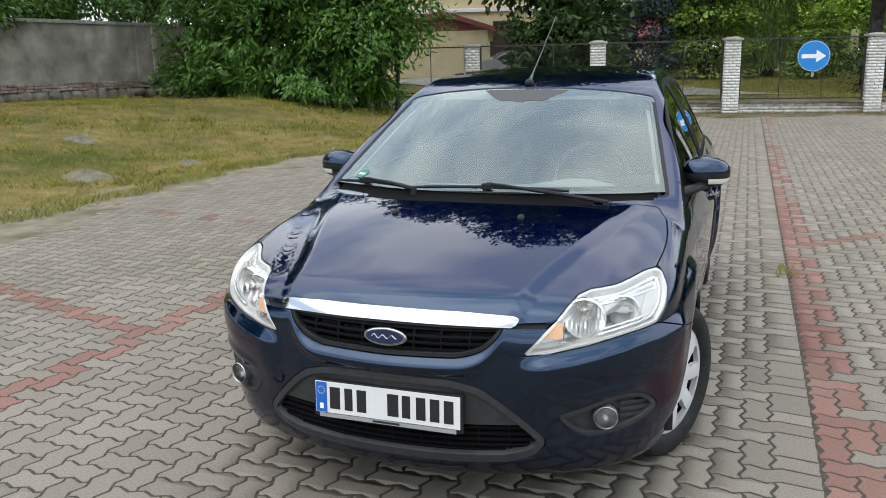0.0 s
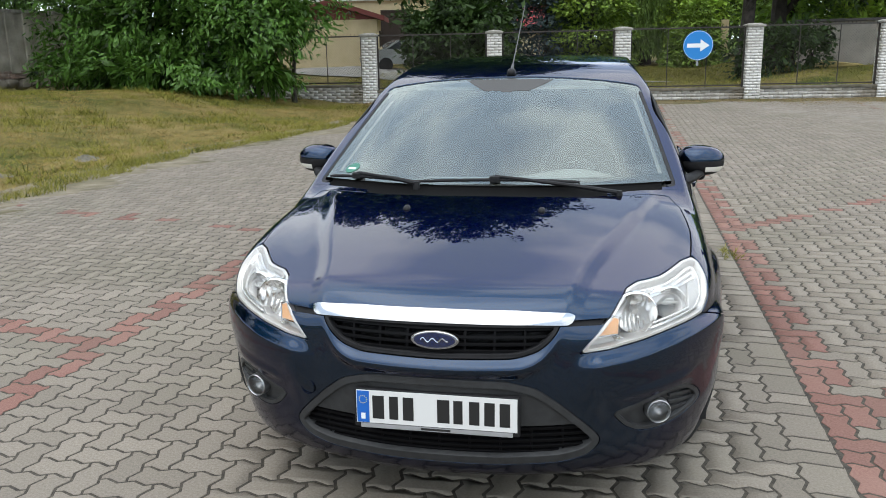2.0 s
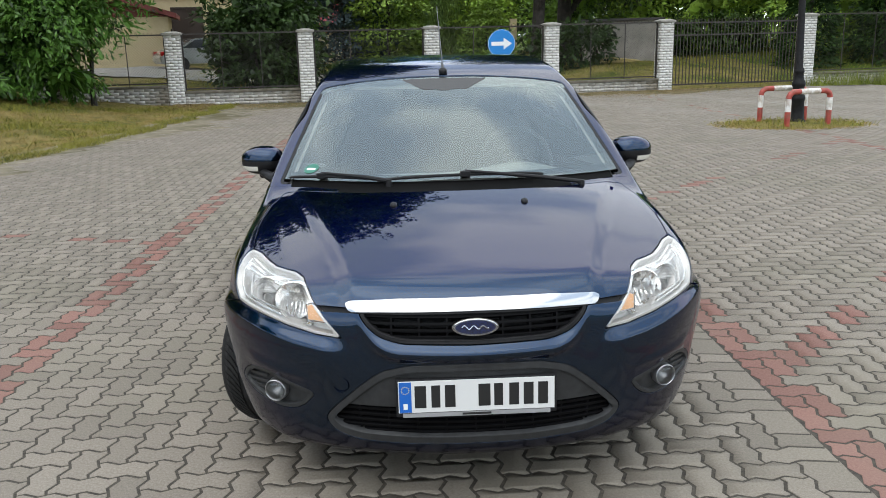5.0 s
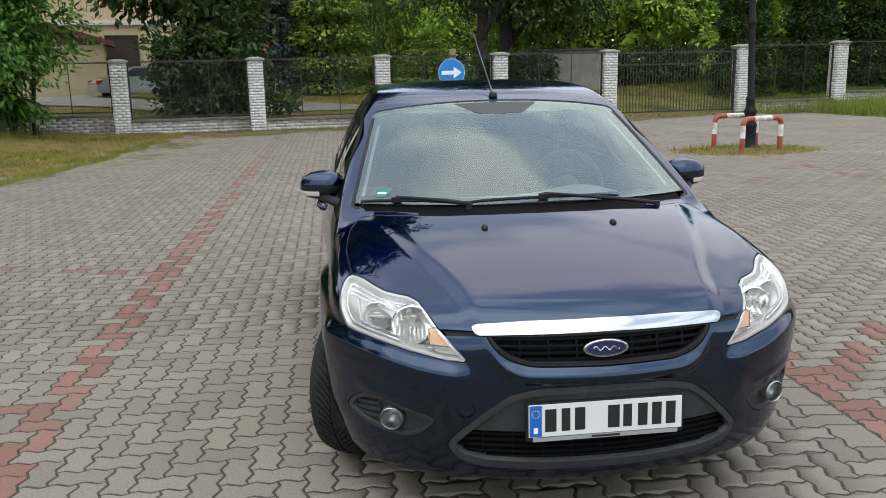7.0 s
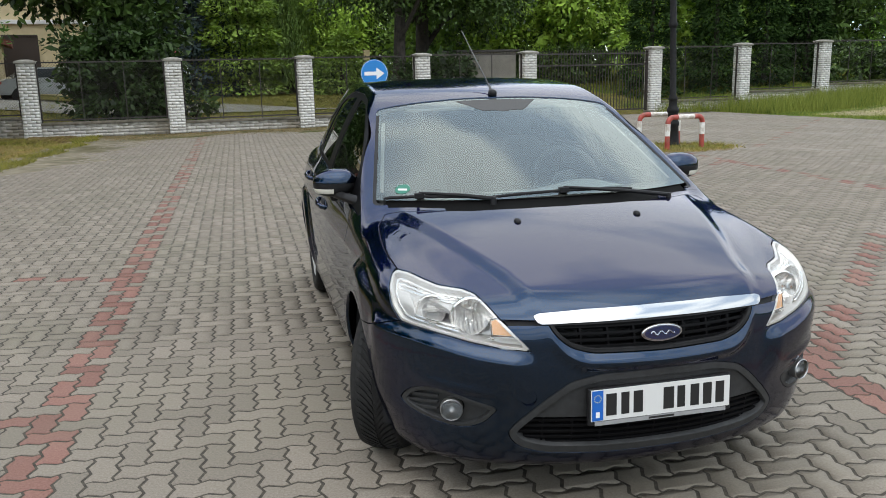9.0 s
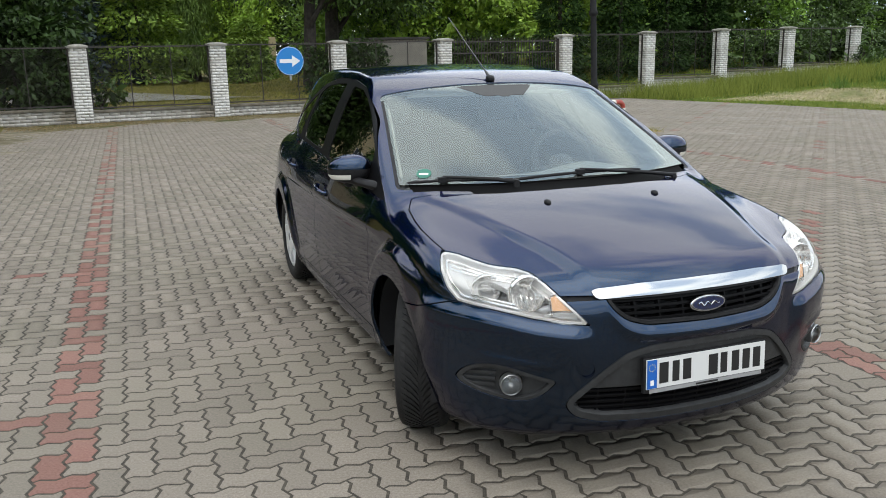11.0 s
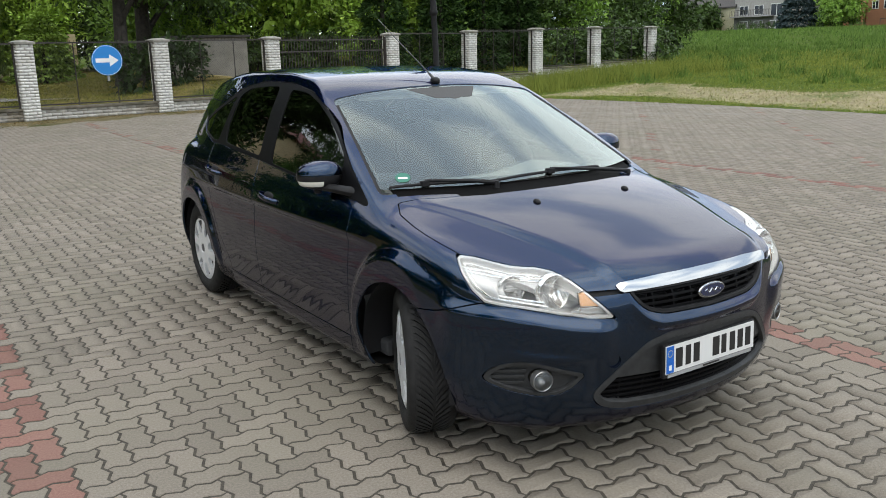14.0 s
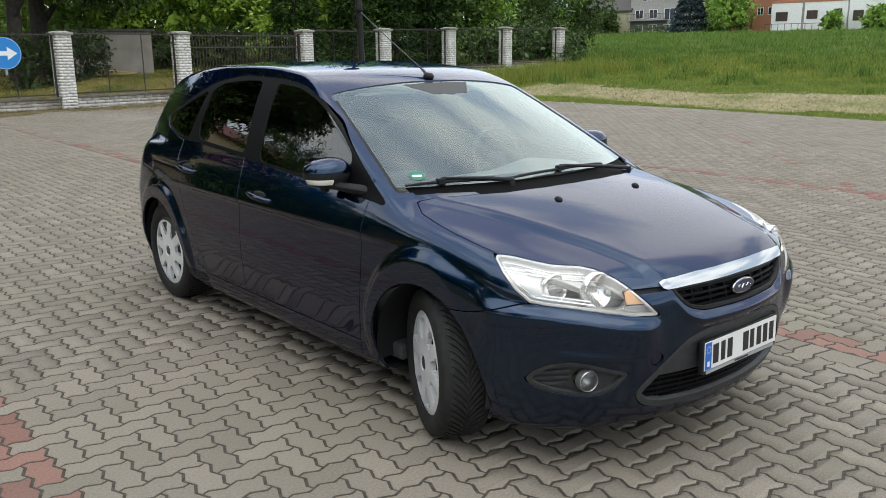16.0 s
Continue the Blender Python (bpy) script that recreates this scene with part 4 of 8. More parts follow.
FACE = pose(0, -0.862, 0.684, 86, 0, 0)
bm = bmesh.new()
prism(bm, ellipse(0.076, 0.0305), 0.014, FACE)
top = [e for e in bm.edges if all(abs((FACE.inverted() @ v.co).z - 0.014) < 1e-5 for v in e.verts)]
bmesh.ops.bevel(bm, geom=top, offset=0.005, segments=3, affect="EDGES")
badge = part("badge", bm, M_CHROME, bumper, "oval chrome and dark blue badge", smooth=True)
bm = bmesh.new()
prism(bm, ellipse(0.066, 0.0235), 0.0016, FACE @ pose(0, 0, 0.0138))
part("badge_field", bm, M_BADGEBLUE, badge, smooth=True)
bm = bmesh.new()
tube(bm, [FACE @ Vector((-0.044 + 0.0022 * k, 0.007 * math.sin(k * 0.45) * (1 - 0.01 * k), 0.0162)) for k in range(41)], 0.0026, 6)
part("badge_mark", bm, M_CHROME, badge, smooth=True)

PLATE = pose(0.0, -0.884, 0.4475, 88, 0, 0)
bm = bmesh.new()
box(bm, -0.267, 0.267, -0.066, 0.066, -0.020, 0.0, 0.005, PLATE)
plate = part("plate_holder", bm, M_TRIM, bumper, "black plate holder with a grey lower strip")
bm = bmesh.new()
box(bm, -0.259, 0.259, -0.0495, 0.0605, 0.0, 0.0035, 0.0012, PLATE)
part("number_plate", bm, M_PLATE, plate, "white number plate with black characters as bars")
bm = bmesh.new()
box(bm, -0.256, -0.216, -0.047, 0.058, 0.0015, 0.0050, 0.0, PLATE)
part("country_band", bm, M_PLATEBLUE, plate, "blue band of the number plate")
bm = bmesh.new()
for k in range(12):
    a = 2 * math.pi * k / 12
    box(bm, -0.236 + 0.0125 * math.cos(a) - 0.0016, -0.236 + 0.0125 * math.cos(a) + 0.0016, 0.030 + 0.0125 * math.sin(a) - 0.0016, 0.030 + 0.0125 * math.sin(a) + 0.0016, 0.0045, 0.0056, 0, PLATE)
part("star_ring", bm, plain("pale_yellow_print", (0.55, 0.50, 0.20), 0.5), plate)
bm = bmesh.new()
box(bm, -0.243, -0.229, -0.036, -0.016, 0.0045, 0.0056, 0, PLATE)
part("country_mark", bm, M_WHITE, plate)
for x0, w in ((-0.205, 0.044), (-0.150, 0.034), (-0.105, 0.040), (0.006, 0.046), (0.058, 0.034), (0.108, 0.038), (0.156, 0.038), (0.204, 0.038)):
    bm = bmesh.new()
    box(bm, x0, x0 + w * 0.86, -0.033, 0.044, 0.003, 0.0045, 0.0, PLATE)
    part("character_bar", bm, M_INK, plate)
bm = bmesh.new()
box(bm, -0.245, 0.245, -0.0655, -0.0515, 0.0, 0.003, 0.0, PLATE)
part("holder_strip", bm, M_PLATEFRAME, plate)
bm = bmesh.new()
box(bm, -0.048, 0.048, -0.062, -0.055, 0.002, 0.004, 0.0, PLATE)
part("print_bar", bm, M_INK, plate)

# ---- headlights ----
def bowl(name, at, aim, r, depth, parent, mat=None, rim=0.006, flutes=0.0):
    """A round reflector dish with a rim, facing along aim."""
    m = Matrix.Translation(at) @ Vector(aim).to_track_quat("Z", "Y").to_matrix().to_4x4()
    bm = bmesh.new()
    prof = [(r * math.sqrt(k / 10.0), -depth * (1 - k / 10.0)) for k in (0.01, 0.4, 1, 2, 3, 4, 5, 6, 7, 8, 9, 10)]
    lathe(bm, prof + [(r + rim * 0.4, 0.004), (r + rim, 0.0), (r + rim, -0.02)], 64)
    if flutes:
        # upright flutes pressed into the dish
        for v in bm.verts:
            if v.co.z < -0.002:
                k = (v.co.x / r * 4.5 + 0.25) % 1.0
                v.co.z += flutes * (abs(k - 0.5) * 2 - 0.5) * min(1.0, -v.co.z / (0.25 * depth))
    bmesh.ops.transform(bm, matrix=m, verts=bm.verts[:])
    ob = part(name, bm, mat or M_REFLECT, parent, smooth=True, crisp=50)
    return ob, m


lens_piece = cut(lambda p, r: r["lamp"], gap=0.002)
lamp_ring = cut(lambda p, r: r["lamp"], lambda p, r: 0.010 - r["lamp"], gap=0.002)
back_piece = cut(lambda p, r: r["lamp"] + 0.002, gap=0.0)
plate_piece = cut(lambda p, r: r["lamp"] + 0.001, lambda p, r: np.hypot(p[:, 0] - 0.612, p[:, 2] - 0.730) - 0.067, lambda p, r: np.hypot(p[:, 0] - 0.724, p[:, 2] - 0.735) - 0.056, lambda p, r: p[:, 0] - 0.545 - 0.5 * np.abs(p[:, 2] - 0.70), gap=0.0)
tip_piece = cut(lambda p, r: r["lamp"] + 0.001, lambda p, r: 0.545 + 0.5 * np.abs(p[:, 2] - 0.70) - p[:, 0], gap=0.0)
rib_pieces = [cut(lambda p, r: r["lamp"] - 0.006, lambda p, r: p[:, 2] - zz - 0.12 * (p[:, 0] - 0.7) + 0.0022, lambda p, r: zz + 0.12 * (p[:, 0] - 0.7) + 0.0022 - p[:, 2], lambda p, r: p[:, 0] - 0.60, gap=0.0) for zz in (0.795, 0.806)]
fin_piece = cut(lambda p, r: r["lamp"] - 0.012, lambda p, r: p[:, 0] - 0.790 - 0.10 * (0.80 - p[:, 2]), lambda p, r: p[:, 2] - 0.715, lambda p, r: 0.80 - p[:, 2], gap=0.0)
M_FIN = plain("grey_ribbed_side_reflector", (0.55, 0.55, 0.55), 0.3, 0.6)
contour_piece = cut(lambda p, r: r["lamp"] - 0.019, lambda p, r: 0.0235 - r["lamp"], lambda p, r: np.hypot(p[:, 0] - 0.612, p[:, 2] - 0.730) - 0.067, lambda p, r: p[:, 0] - 0.56, gap=0.0)
contour_inner = cut(lambda p, r: r["lamp"] - 0.033, lambda p, r: 0.037 - r["lamp"], lambda p, r: np.hypot(p[:, 0] - 0.612, p[:, 2] - 0.730) - 0.067, lambda p, r: p[:, 0] - 0.66, gap=0.0)
headlight = {}
for s in SIDES:
    g = 1 if s == "left" else -1
    lamp = panel("headlight", lamp_ring, M_LAMPSHELL, car, "clear headlight with two round reflectors and amber indicator", offset=-0.002, lip=0.10, mirror=s)
    headlight[s] = lamp
    lens = panel("lens", lens_piece, M_LENS, lamp, "clear plastic lens", offset=0.0, lip=0, mirror=s)
    lens.visible_shadow = False
    panel("lamp_back", back_piece, M_LAMPSHELL, lamp, offset=-0.105, lip=0, mirror=s)
    panel("inner_plate", plate_piece, M_LAMPPLATE, lamp, "silver plate inside the headlight", offset=-0.030, lip=0.03, mirror=s)
    panel("tip_plate", tip_piece, M_LAMPSHELL, lamp, offset=-0.040, lip=0.0, mirror=s)
    panel("contour_rib", contour_piece, M_REFLECT, lamp, offset=-0.016, lip=0.014, mirror=s)
    panel("inner_contour", contour_inner, M_REFLECT, lamp, offset=-0.021, lip=0.010, mirror=s)
    for rib in rib_pieces:
        panel("rib", rib, M_REFLECT, lamp, offset=-0.024, lip=0.01, mirror=s)
    for k in range(5):
        # short upright ribs over the main dish and along the brow
        xr = 0.575 + 0.022 * k
        panel("brow_rib", cut(lambda p, r: r["lamp"] - 0.010, lambda p, r: p[:, 0] - xr + 0.0026, lambda p, r: xr + 0.0026 - p[:, 0], lambda p, r: p[:, 2] - 0.797, gap=0.0), M_REFLECT, lamp, offset=-0.016, lip=0.012, mirror=s)
    panel("side_reflector", fin_piece, M_FIN, lamp, "ribbed side reflector", offset=-0.020, lip=0.01, mirror=s)
    main, m = bowl("main_reflector", (g * 0.610, -0.655, 0.730), (g * 0.12, -1, 0.05), 0.063, 0.06, lamp, flutes=0.006)
    bm = bmesh.new()
    tube(bm, [m @ Vector((0, 0, -0.058)), m @ Vector((0, 0, -0.03)), m @ Vector((0, 0, -0.015))], [0.012, 0.012, 0.009], 14)
    part("bulb_cap", bm, M_LAMPSHELL, main, smooth=True)
    low, m = bowl("dipped_reflector", (g * 0.720, -0.545, 0.735), (g * 0.25, -1, 0.05), 0.049, 0.05, lamp, flutes=0.003)
    bm = bmesh.new()
    box(bm, -0.048, 0.048, -0.004, 0.002, -0.045, -0.004, 0.001, m)
    box(bm, -0.018, 0.018, -0.012, 0.012, -0.045, -0.012, 0.003, m)
    part("shield", bm, M_LAMPSHELL, low)
    bm = bmesh.new()
    q = pose(g * 0.512, -0.742, 0.700, 78, 0, g * 24)
    prism(bm, [(-0.040 * g, -0.018), (0.040 * g, -0.015), (0.046 * g, 0.030), (0.030 * g, 0.036)][::g], 0.014, q)
    ind = part("indicator", bm, M_AMBER, lamp, "amber indicator lamp")
    bm = bmesh.new()
    tube(bm, [q @ Vector(v) for v in ((-0.046 * g, -0.022, 0.012), (0.044 * g, -0.019, 0.012), (0.051 * g, 0.034, 0.012), (0.028 * g, 0.041, 0.012), (-0.046 * g, -0.022, 0.012))], 0.003, 6)
    part("indicator_frame", bm, M_CHROME, ind, smooth=True)

# ---- fog lamps ----
M_FOGBOWL = plain("dull_fog_reflector", (0.36, 0.365, 0.37), 0.3, 0.8)
for s in SIDES:
    g = 1 if s == "left" else -1
    bez = panel("fog_lamp", cut(lambda p, r: r["fog"], lambda p, r: 0.013 - r["fog"], gap=0.001), M_GREYPLASTIC, bumper, "round fog lamp in a black ribbed surround", offset=0.0005, lip=0.03, mirror=s)
    panel("recess", cut(lambda p, r: r["fog"] - 0.008, lambda p, r: np.hypot(p[:, 0] - 0.690, p[:, 2] - 0.415) - 0.036, gap=0.0), M_GREYPLASTIC, bez, offset=-0.020, lip=0.004, mirror=s)
    for k, zz in enumerate((0.390, 0.414, 0.438, 0.461)):
        panel("rib", cut(lambda p, r: r["fog"] - 0.010, lambda p, r: p[:, 0] - 0.735, lambda p, r: p[:, 2] - zz - 0.16 * (0.78 - p[:, 0]) + 0.0045, lambda p, r: zz + 0.16 * (0.78 - p[:, 0]) + 0.0045 - p[:, 2], gap=0.0), M_GREYPLASTIC, bez, offset=-0.009, lip=0.012, mirror=s)
    at, aim = Vector((g * 0.690, -0.693, 0.415)), (g * 0.30, -1, 0)
    lampb, m = bowl("fog_reflector", at + Vector((0, 0.006, 0)), aim, 0.034, 0.03, bez, M_FOGBOWL, 0.002)
    bm = bmesh.new()
    lathe(bm, [(0.0345, -0.02), (0.0350, 0.008), (0.0372, 0.011), (0.0395, 0.008), (0.0405, -0.02)], 36, m)
    part("fog_ring", bm, M_FOGBOWL, bez, "thin chrome ring", smooth=True)
    bm = bmesh.new()
    lathe(bm, [(0.0352 * math.sin(a * 0.157), 0.004 + 0.012 * math.cos(a * 0.157)) for a in range(1, 11)], 32, m)
    part("fog_glass", bm, clear_glass("fog_lamp_glass", (0.75, 0.76, 0.76), 1.5) if s == "left" else bpy.data.materials["fog_lamp_glass"], bez, smooth=True)
    if s == "right":
        # round tow-eye cover outline
        bm = bmesh.new()
        lathe(bm, [(0.026, -0.004), (0.0268, 0.0006), (0.0276, 0.0006), (0.0284, -0.004)], 30, Matrix.Translation((g * 0.452, -0.812, 0.475)) @ Vector((g * 0.36, -1, 0)).to_track_quat("Z", "Y").to_matrix().to_4x4())
        part("tow_cover", bm, M_PAINT, bumper, smooth=True)

# ---- wheels ----
def tyre_mesh():
    """Tyre body and tread blocks, axle along local x, outer face at +x."""
    bm = bmesh.new()
    R, W = HUB, 0.1025
    prof = [(0.216, -W * 0.80), (0.220, -W * 0.92), (0.250, -W * 1.02), (0.285, -W * 0.99), (0.302, -W * 0.90), (0.3085, -W * 0.74), (R - 0.0085, -W * 0.4), (R - 0.008, 0),
            (R - 0.0085, W * 0.4), (0.3085, W * 0.74), (0.302, W * 0.90), (0.285, W * 0.99), (0.250, W * 1.02), (0.220, W * 0.92), (0.214, W * 0.70)]
    lathe(bm, prof, 64, pose(0, 0, 0, 0, 90, 0))
    return bm


def tread_mesh():
    """Slanted sipes of a winter tread, meeting in a V at the middle."""
    bm = bmesh.new()
    n, W = 66, 0.1025
    for k in range(n):
        for side in (-1, 1):
            a0 = 2 * math.pi * (k + (0.0 if side < 0 else 0.5)) / n
            steps = ((0.006, 0.0), (0.030, 0.055), (0.056, 0.095), (0.082, 0.118))
            wid = 2 * math.pi / n * 0.70
            ring = []
            for u, sl in steps:
                r = HUB if u < 0.06 else HUB - 0.006
                if u > 0.08:
                    r = HUB - 0.011
                row = []
                for dr, da in ((-0.011, -0.5), (0.0, -0.46), (0.0, 0.46), (-0.011, 0.5)):
                    ang = a0 + sl * 1.9 + da * wid
                    rr = r + dr
                    row.append(bm.verts.new((side * u, rr * math.cos(ang), rr * math.sin(ang))))
                ring.append(row)
            for q0, q1 in zip(ring, ring[1:]):
                for j in range(3):
                    bm.faces.new((q0[j], q0[j + 1], q1[j + 1], q1[j]))
            bm.faces.new(ring[0])
            bm.faces.new(ring[-1])
    return bm


def cover_mesh():
    """Wheel cover: rim, eight broad spokes and hub in one sheet with open slots between."""
    bm = bmesh.new()
    spokes, R = 8, 0.218
    na = spokes * 20
    radii = [0.0, 0.03, 0.036, 0.05, 0.085, 0.105, 0.125, 0.145, 0.165, 0.182, 0.190, 0.204, 0.212, R]
    def face_height(r, a):
        ph = abs(((a / (2 * math.pi) * spokes) % 1.0) - 0.5) * 2
        h = 0.018 - 0.16 * r * r
        if 0.036 <= r < 0.085:
            h += 0.004
        if r < 0.034:
            h -= 0.003
        if r >= 0.212:
            h -= 0.004
        if 0.085 < r < 0.2:
            h += 0.004 * (1 - ph)
        return h
    grid = []
    for r in radii[1:]:
        grid.append([bm.verts.new((face_height(r, 2 * math.pi * k / na), r * math.cos(2 * math.pi * k / na), r * math.sin(2 * math.pi * k / na))) for k in range(na)])
    c = bm.verts.new((face_height(0, 0), 0, 0))
    for k in range(na):
        bm.faces.new((c, grid[0][k], grid[0][(k + 1) % na]))
    for i in range(len(grid) - 1):
        r = 0.5 * (radii[i + 1] + radii[i + 2])
        for k in range(na):
            ph = (((k + 0.5) / 20) % 1.0)
            slot = 0.100 < r < 0.187 and abs(ph - 0.5) > 0.5 - (0.20 + 0.12 * (r - 0.1) / 0.09)
            if not slot:
                bm.faces.new((grid[i][k], grid[i][(k + 1) % na], grid[i + 1][(k + 1) % na], grid[i + 1][k]))
    geom = bmesh.ops.extrude_edge_only(bm, edges=[e for e in bm.edges if len(e.link_faces) == 1])
    bmesh.ops.translate(bm, vec=(-0.022, 0, 0), verts=[v for v in geom["geom"] if isinstance(v, bmesh.types.BMVert)])
    return bm


def make_wheel():
    w = new("wheel")
    w.parent = car
    part("tyre", tyre_mesh(), M_RUBBER, w, "black winter tyre", smooth=True, crisp=60)
    part("tread", tread_mesh(), M_RUBBER, w)
    part("wheel_cover", cover_mesh(), M_SILVER, w, "silver plastic wheel cover with eight spokes", smooth=True, crisp=40).location = (0.080, 0, 0)
    bm = bmesh.new()
    lathe(bm, [(0.02, 0.02), (0.20, 0.0), (0.206, 0.050), (0.218, 0.060), (0.222, 0.0)], 48, pose(0, 0, 0, 0, 90, 0))
    part("rim", bm, M_GAP, w, smooth=True)
    bm = bmesh.new()
    lathe(bm, [(0.001, 0.0215), (0.026, 0.0205), (0.0285, 0.016)], 32, pose(0.080, 0, 0, 0, 90, 0))
    part("hub_cap", bm, plain("dark_blue_hub_centre", (0.03, 0.035, 0.05), 0.3, 0.3), w, smooth=True)
    return w


wheel = make_wheel()
STEER = -24
wheel.matrix_world = pose(0.775, 0.0, HUB, 0, 0, STEER) @ pose(0, 0, 0, 20)
for g, yy, turn in ((-1, 0.0, STEER), (1, AXLE + 0.01, 0), (-1, AXLE + 0.01, 0)):
    copy = copy_thing(wheel, pose(g * 0.775, yy, HUB, 0, 0, turn + (180 if g < 0 else 0)) @ pose(0, 0, 0, 33 * g))
    copy.parent = car
for yy in (0.0, AXLE + 0.01):
    for g in (1, -1):
        bm = bmesh.new()
        rings = [[bm.verts.new((g * xx, yy + rr * math.cos(radians(a)), HUB + rr * math.sin(radians(a)))) for a in range(*((-12, 193, 6) if yy < 1 else (0, 172, 6)))] for xx, rr in ((0.50, 0.02), (0.50, 0.36), (0.80, 0.372), (0.862, 0.358), (0.878, 0.352))]
        for r0, r1 in zip(rings, rings[1:]):
            for k in range(len(r0) - 1):
                bm.faces.new((r0[k], r0[k + 1], r1[k + 1], r1[k]))
        part("arch_liner", bm, M_GAP, car, smooth=True)

# ---- mirrors, handles, wipers, aerial, nozzles ----
def superblob(bm, c, size, n=2.6, rows=20, cols=32, keep=None, m=None):
    """A rounded box (superellipsoid) round c."""
    def pw_(v, e):
        return math.copysign(abs(v) ** e, v)
    e = 2.0 / n
    g = []
    for i in range(rows + 1):
        t = -math.pi / 2 + math.pi * i / rows
        g.append([bm.verts.new((c[0] + size[0] * pw_(math.cos(t), e) * pw_(math.cos(2 * math.pi * k / cols), e),
                                c[1] + size[1] * pw_(math.cos(t), e) * pw_(math.sin(2 * math.pi * k / cols), e),
                                c[2] + size[2] * pw_(math.sin(t), e))) for k in range(cols)])
    for i in range(rows):
        for k in range(cols):
            bm.faces.new((g[i][k], g[i][(k + 1) % cols], g[i + 1][(k + 1) % cols], g[i + 1][k]))
    bmesh.ops.remove_doubles(bm, verts=[v for r in g for v in r], dist=1e-5)
    if m is not None:
        bmesh.ops.transform(bm, matrix=m, verts=bm.verts[:])


for s in SIDES:
    g = 1 if s == "left" else -1
    top_m = pose(g * 0.912, 0.657, 1.047, 0, 0, g * 14)
    def shape(bm, lo, hi, grow=1.0):
        superblob(bm, (0, 0, 0), (0.105 * grow, 0.078 * grow, 0.068 * grow), 2.5, 28, 40)
        for v in bm.verts:
            # slimmer and further back at the outer end, flat at the glass
            k = v.co.x * g / 0.105
            v.co.z *= 1.0 - 0.10 * max(0, k)
            v.co.y += 0.018 * max(0, k) ** 2
            v.co.z -= 0.004 * k
            if v.co.y > 0.045:
                v.co.y = 0.045 + (v.co.y - 0.045) * 0.2
        for zc, nrm in ((lo, (0, 0, -1)), (hi, (0, 0, 1))):
            if zc is not None:
                bmesh.ops.bisect_plane(bm, geom=bm.verts[:] + bm.edges[:] + bm.faces[:], plane_co=(0, 0, zc), plane_no=nrm, clear_outer=True)
        bmesh.ops.transform(bm, matrix=top_m, verts=bm.verts[:])
    bm = bmesh.new()
    shape(bm, 0.004, None)
    mirror = part("door_mirror", bm, M_PAINT, front_door[s], "dark blue door mirror with black lower half", smooth=True)
    bm = bmesh.new()
    shape(bm, None, 0.0035, 0.985)
    part("mirror_base", bm, M_TRIM, mirror, smooth=True)
    bm = bmesh.new()
    shape(bm, -0.046, -0.022, 1.01)
    bmesh.ops.bisect_plane(bm, geom=bm.verts[:] + bm.edges[:] + bm.faces[:], plane_co=top_m @ Vector((0.0, 0.02, 0)), plane_no=(0, 1, 0), clear_outer=True)
    bmesh.ops.bisect_plane(bm, geom=bm.verts[:] + bm.edges[:] + bm.faces[:], plane_co=top_m @ Vector((g * 0.012, 0, 0)), plane_no=(-g, 0, 0), clear_outer=True)
    part("side_repeater", bm, plain("clear_repeater_plastic", (0.72, 0.70, 0.62), 0.2) if s == "left" else bpy.data.materials["clear_repeater_plastic"], mirror, "clear side repeater strip", smooth=True)
    bm = bmesh.new()
    tube(bm, [(g * 0.80, 0.46, 0.972), (g * 0.845, 0.50, 0.985), (g * 0.885, 0.57, 0.995), (g * 0.908, 0.64, 1.0)], [0.030, 0.028, 0.024, 0.026], 12)
    bmesh.ops.scale(bm, vec=(1, 1, 0.8), space=Matrix.Translation((0, 0, -0.98)), verts=bm.verts[:])
    part("mirror_arm", bm, M_TRIM, mirror, smooth=True)
    bm = bmesh.new()
    superblob(bm, (g * 0.912, 0.677, 0.978), (0.022, 0.022, 0.024), 2.2, 10, 16)
    part("puddle_lamp", bm, M_TRIM, mirror, smooth=True)
    # door handles
    for door, yy, zz, xx, lab in ((front_door[s], 1.300, 0.856, 0.914, ""), (rear_door[s], 2.215, 0.902, 0.896, "")):
        bm = bmesh.new()
        pts = [(g * (xx - 0.010), yy - 0.115, zz - 0.010), (g * (xx + 0.014), yy - 0.095, zz - 0.009), (g * (xx + 0.028), yy - 0.03, zz - 0.003), (g * (xx + 0.028), yy + 0.03, zz + 0.003), (g * (xx + 0.015), yy + 0.095, zz + 0.008), (g * (xx - 0.010), yy + 0.115, zz + 0.010)]
        tube(bm, pts, [0.010, 0.013, 0.0145, 0.0145, 0.013, 0.010], 12)
        part("door_handle", bm, M_PAINT, door, smooth=True)
        bm = bmesh.new()
        superblob(bm, (g * (xx - 0.006), yy, zz - 0.004), (0.010, 0.075, 0.032), 2.4, 12, 24)
        part("handle_recess", bm, M_GAP, door, smooth=True)

scuttle = panel("scuttle", cut(lambda p, r: np.maximum(-r["screen"], 0.120 + 0.40 * p[:, 0] ** 2 - p[:, 1]), lambda p, r: -r["bonnet"], lambda p, r: 0.46 - p[:, 1], lambda p, r: p[:, 1] + 0.02, lambda p, r: 0.724 - p[:, 0], lambda p, r: p[:, 2] - 0.9, gap=-0.004), M_SCUTTLE, car, "black plastic scuttle panel below the windscreen", offset=-0.011, lip=0)


def skin_point(x, y, lift):
    """A point over the car's skin above (x, y)."""
    lo, hi = 0.7, 1.6
    for _ in range(30):
        mid = 0.5 * (lo + hi)
        lo, hi = (mid, hi) if body_field(np.array([x]), np.array([y]), np.array([mid]))[0] < 0 else (lo, mid)
    return Vector((x, y, lo + lift))


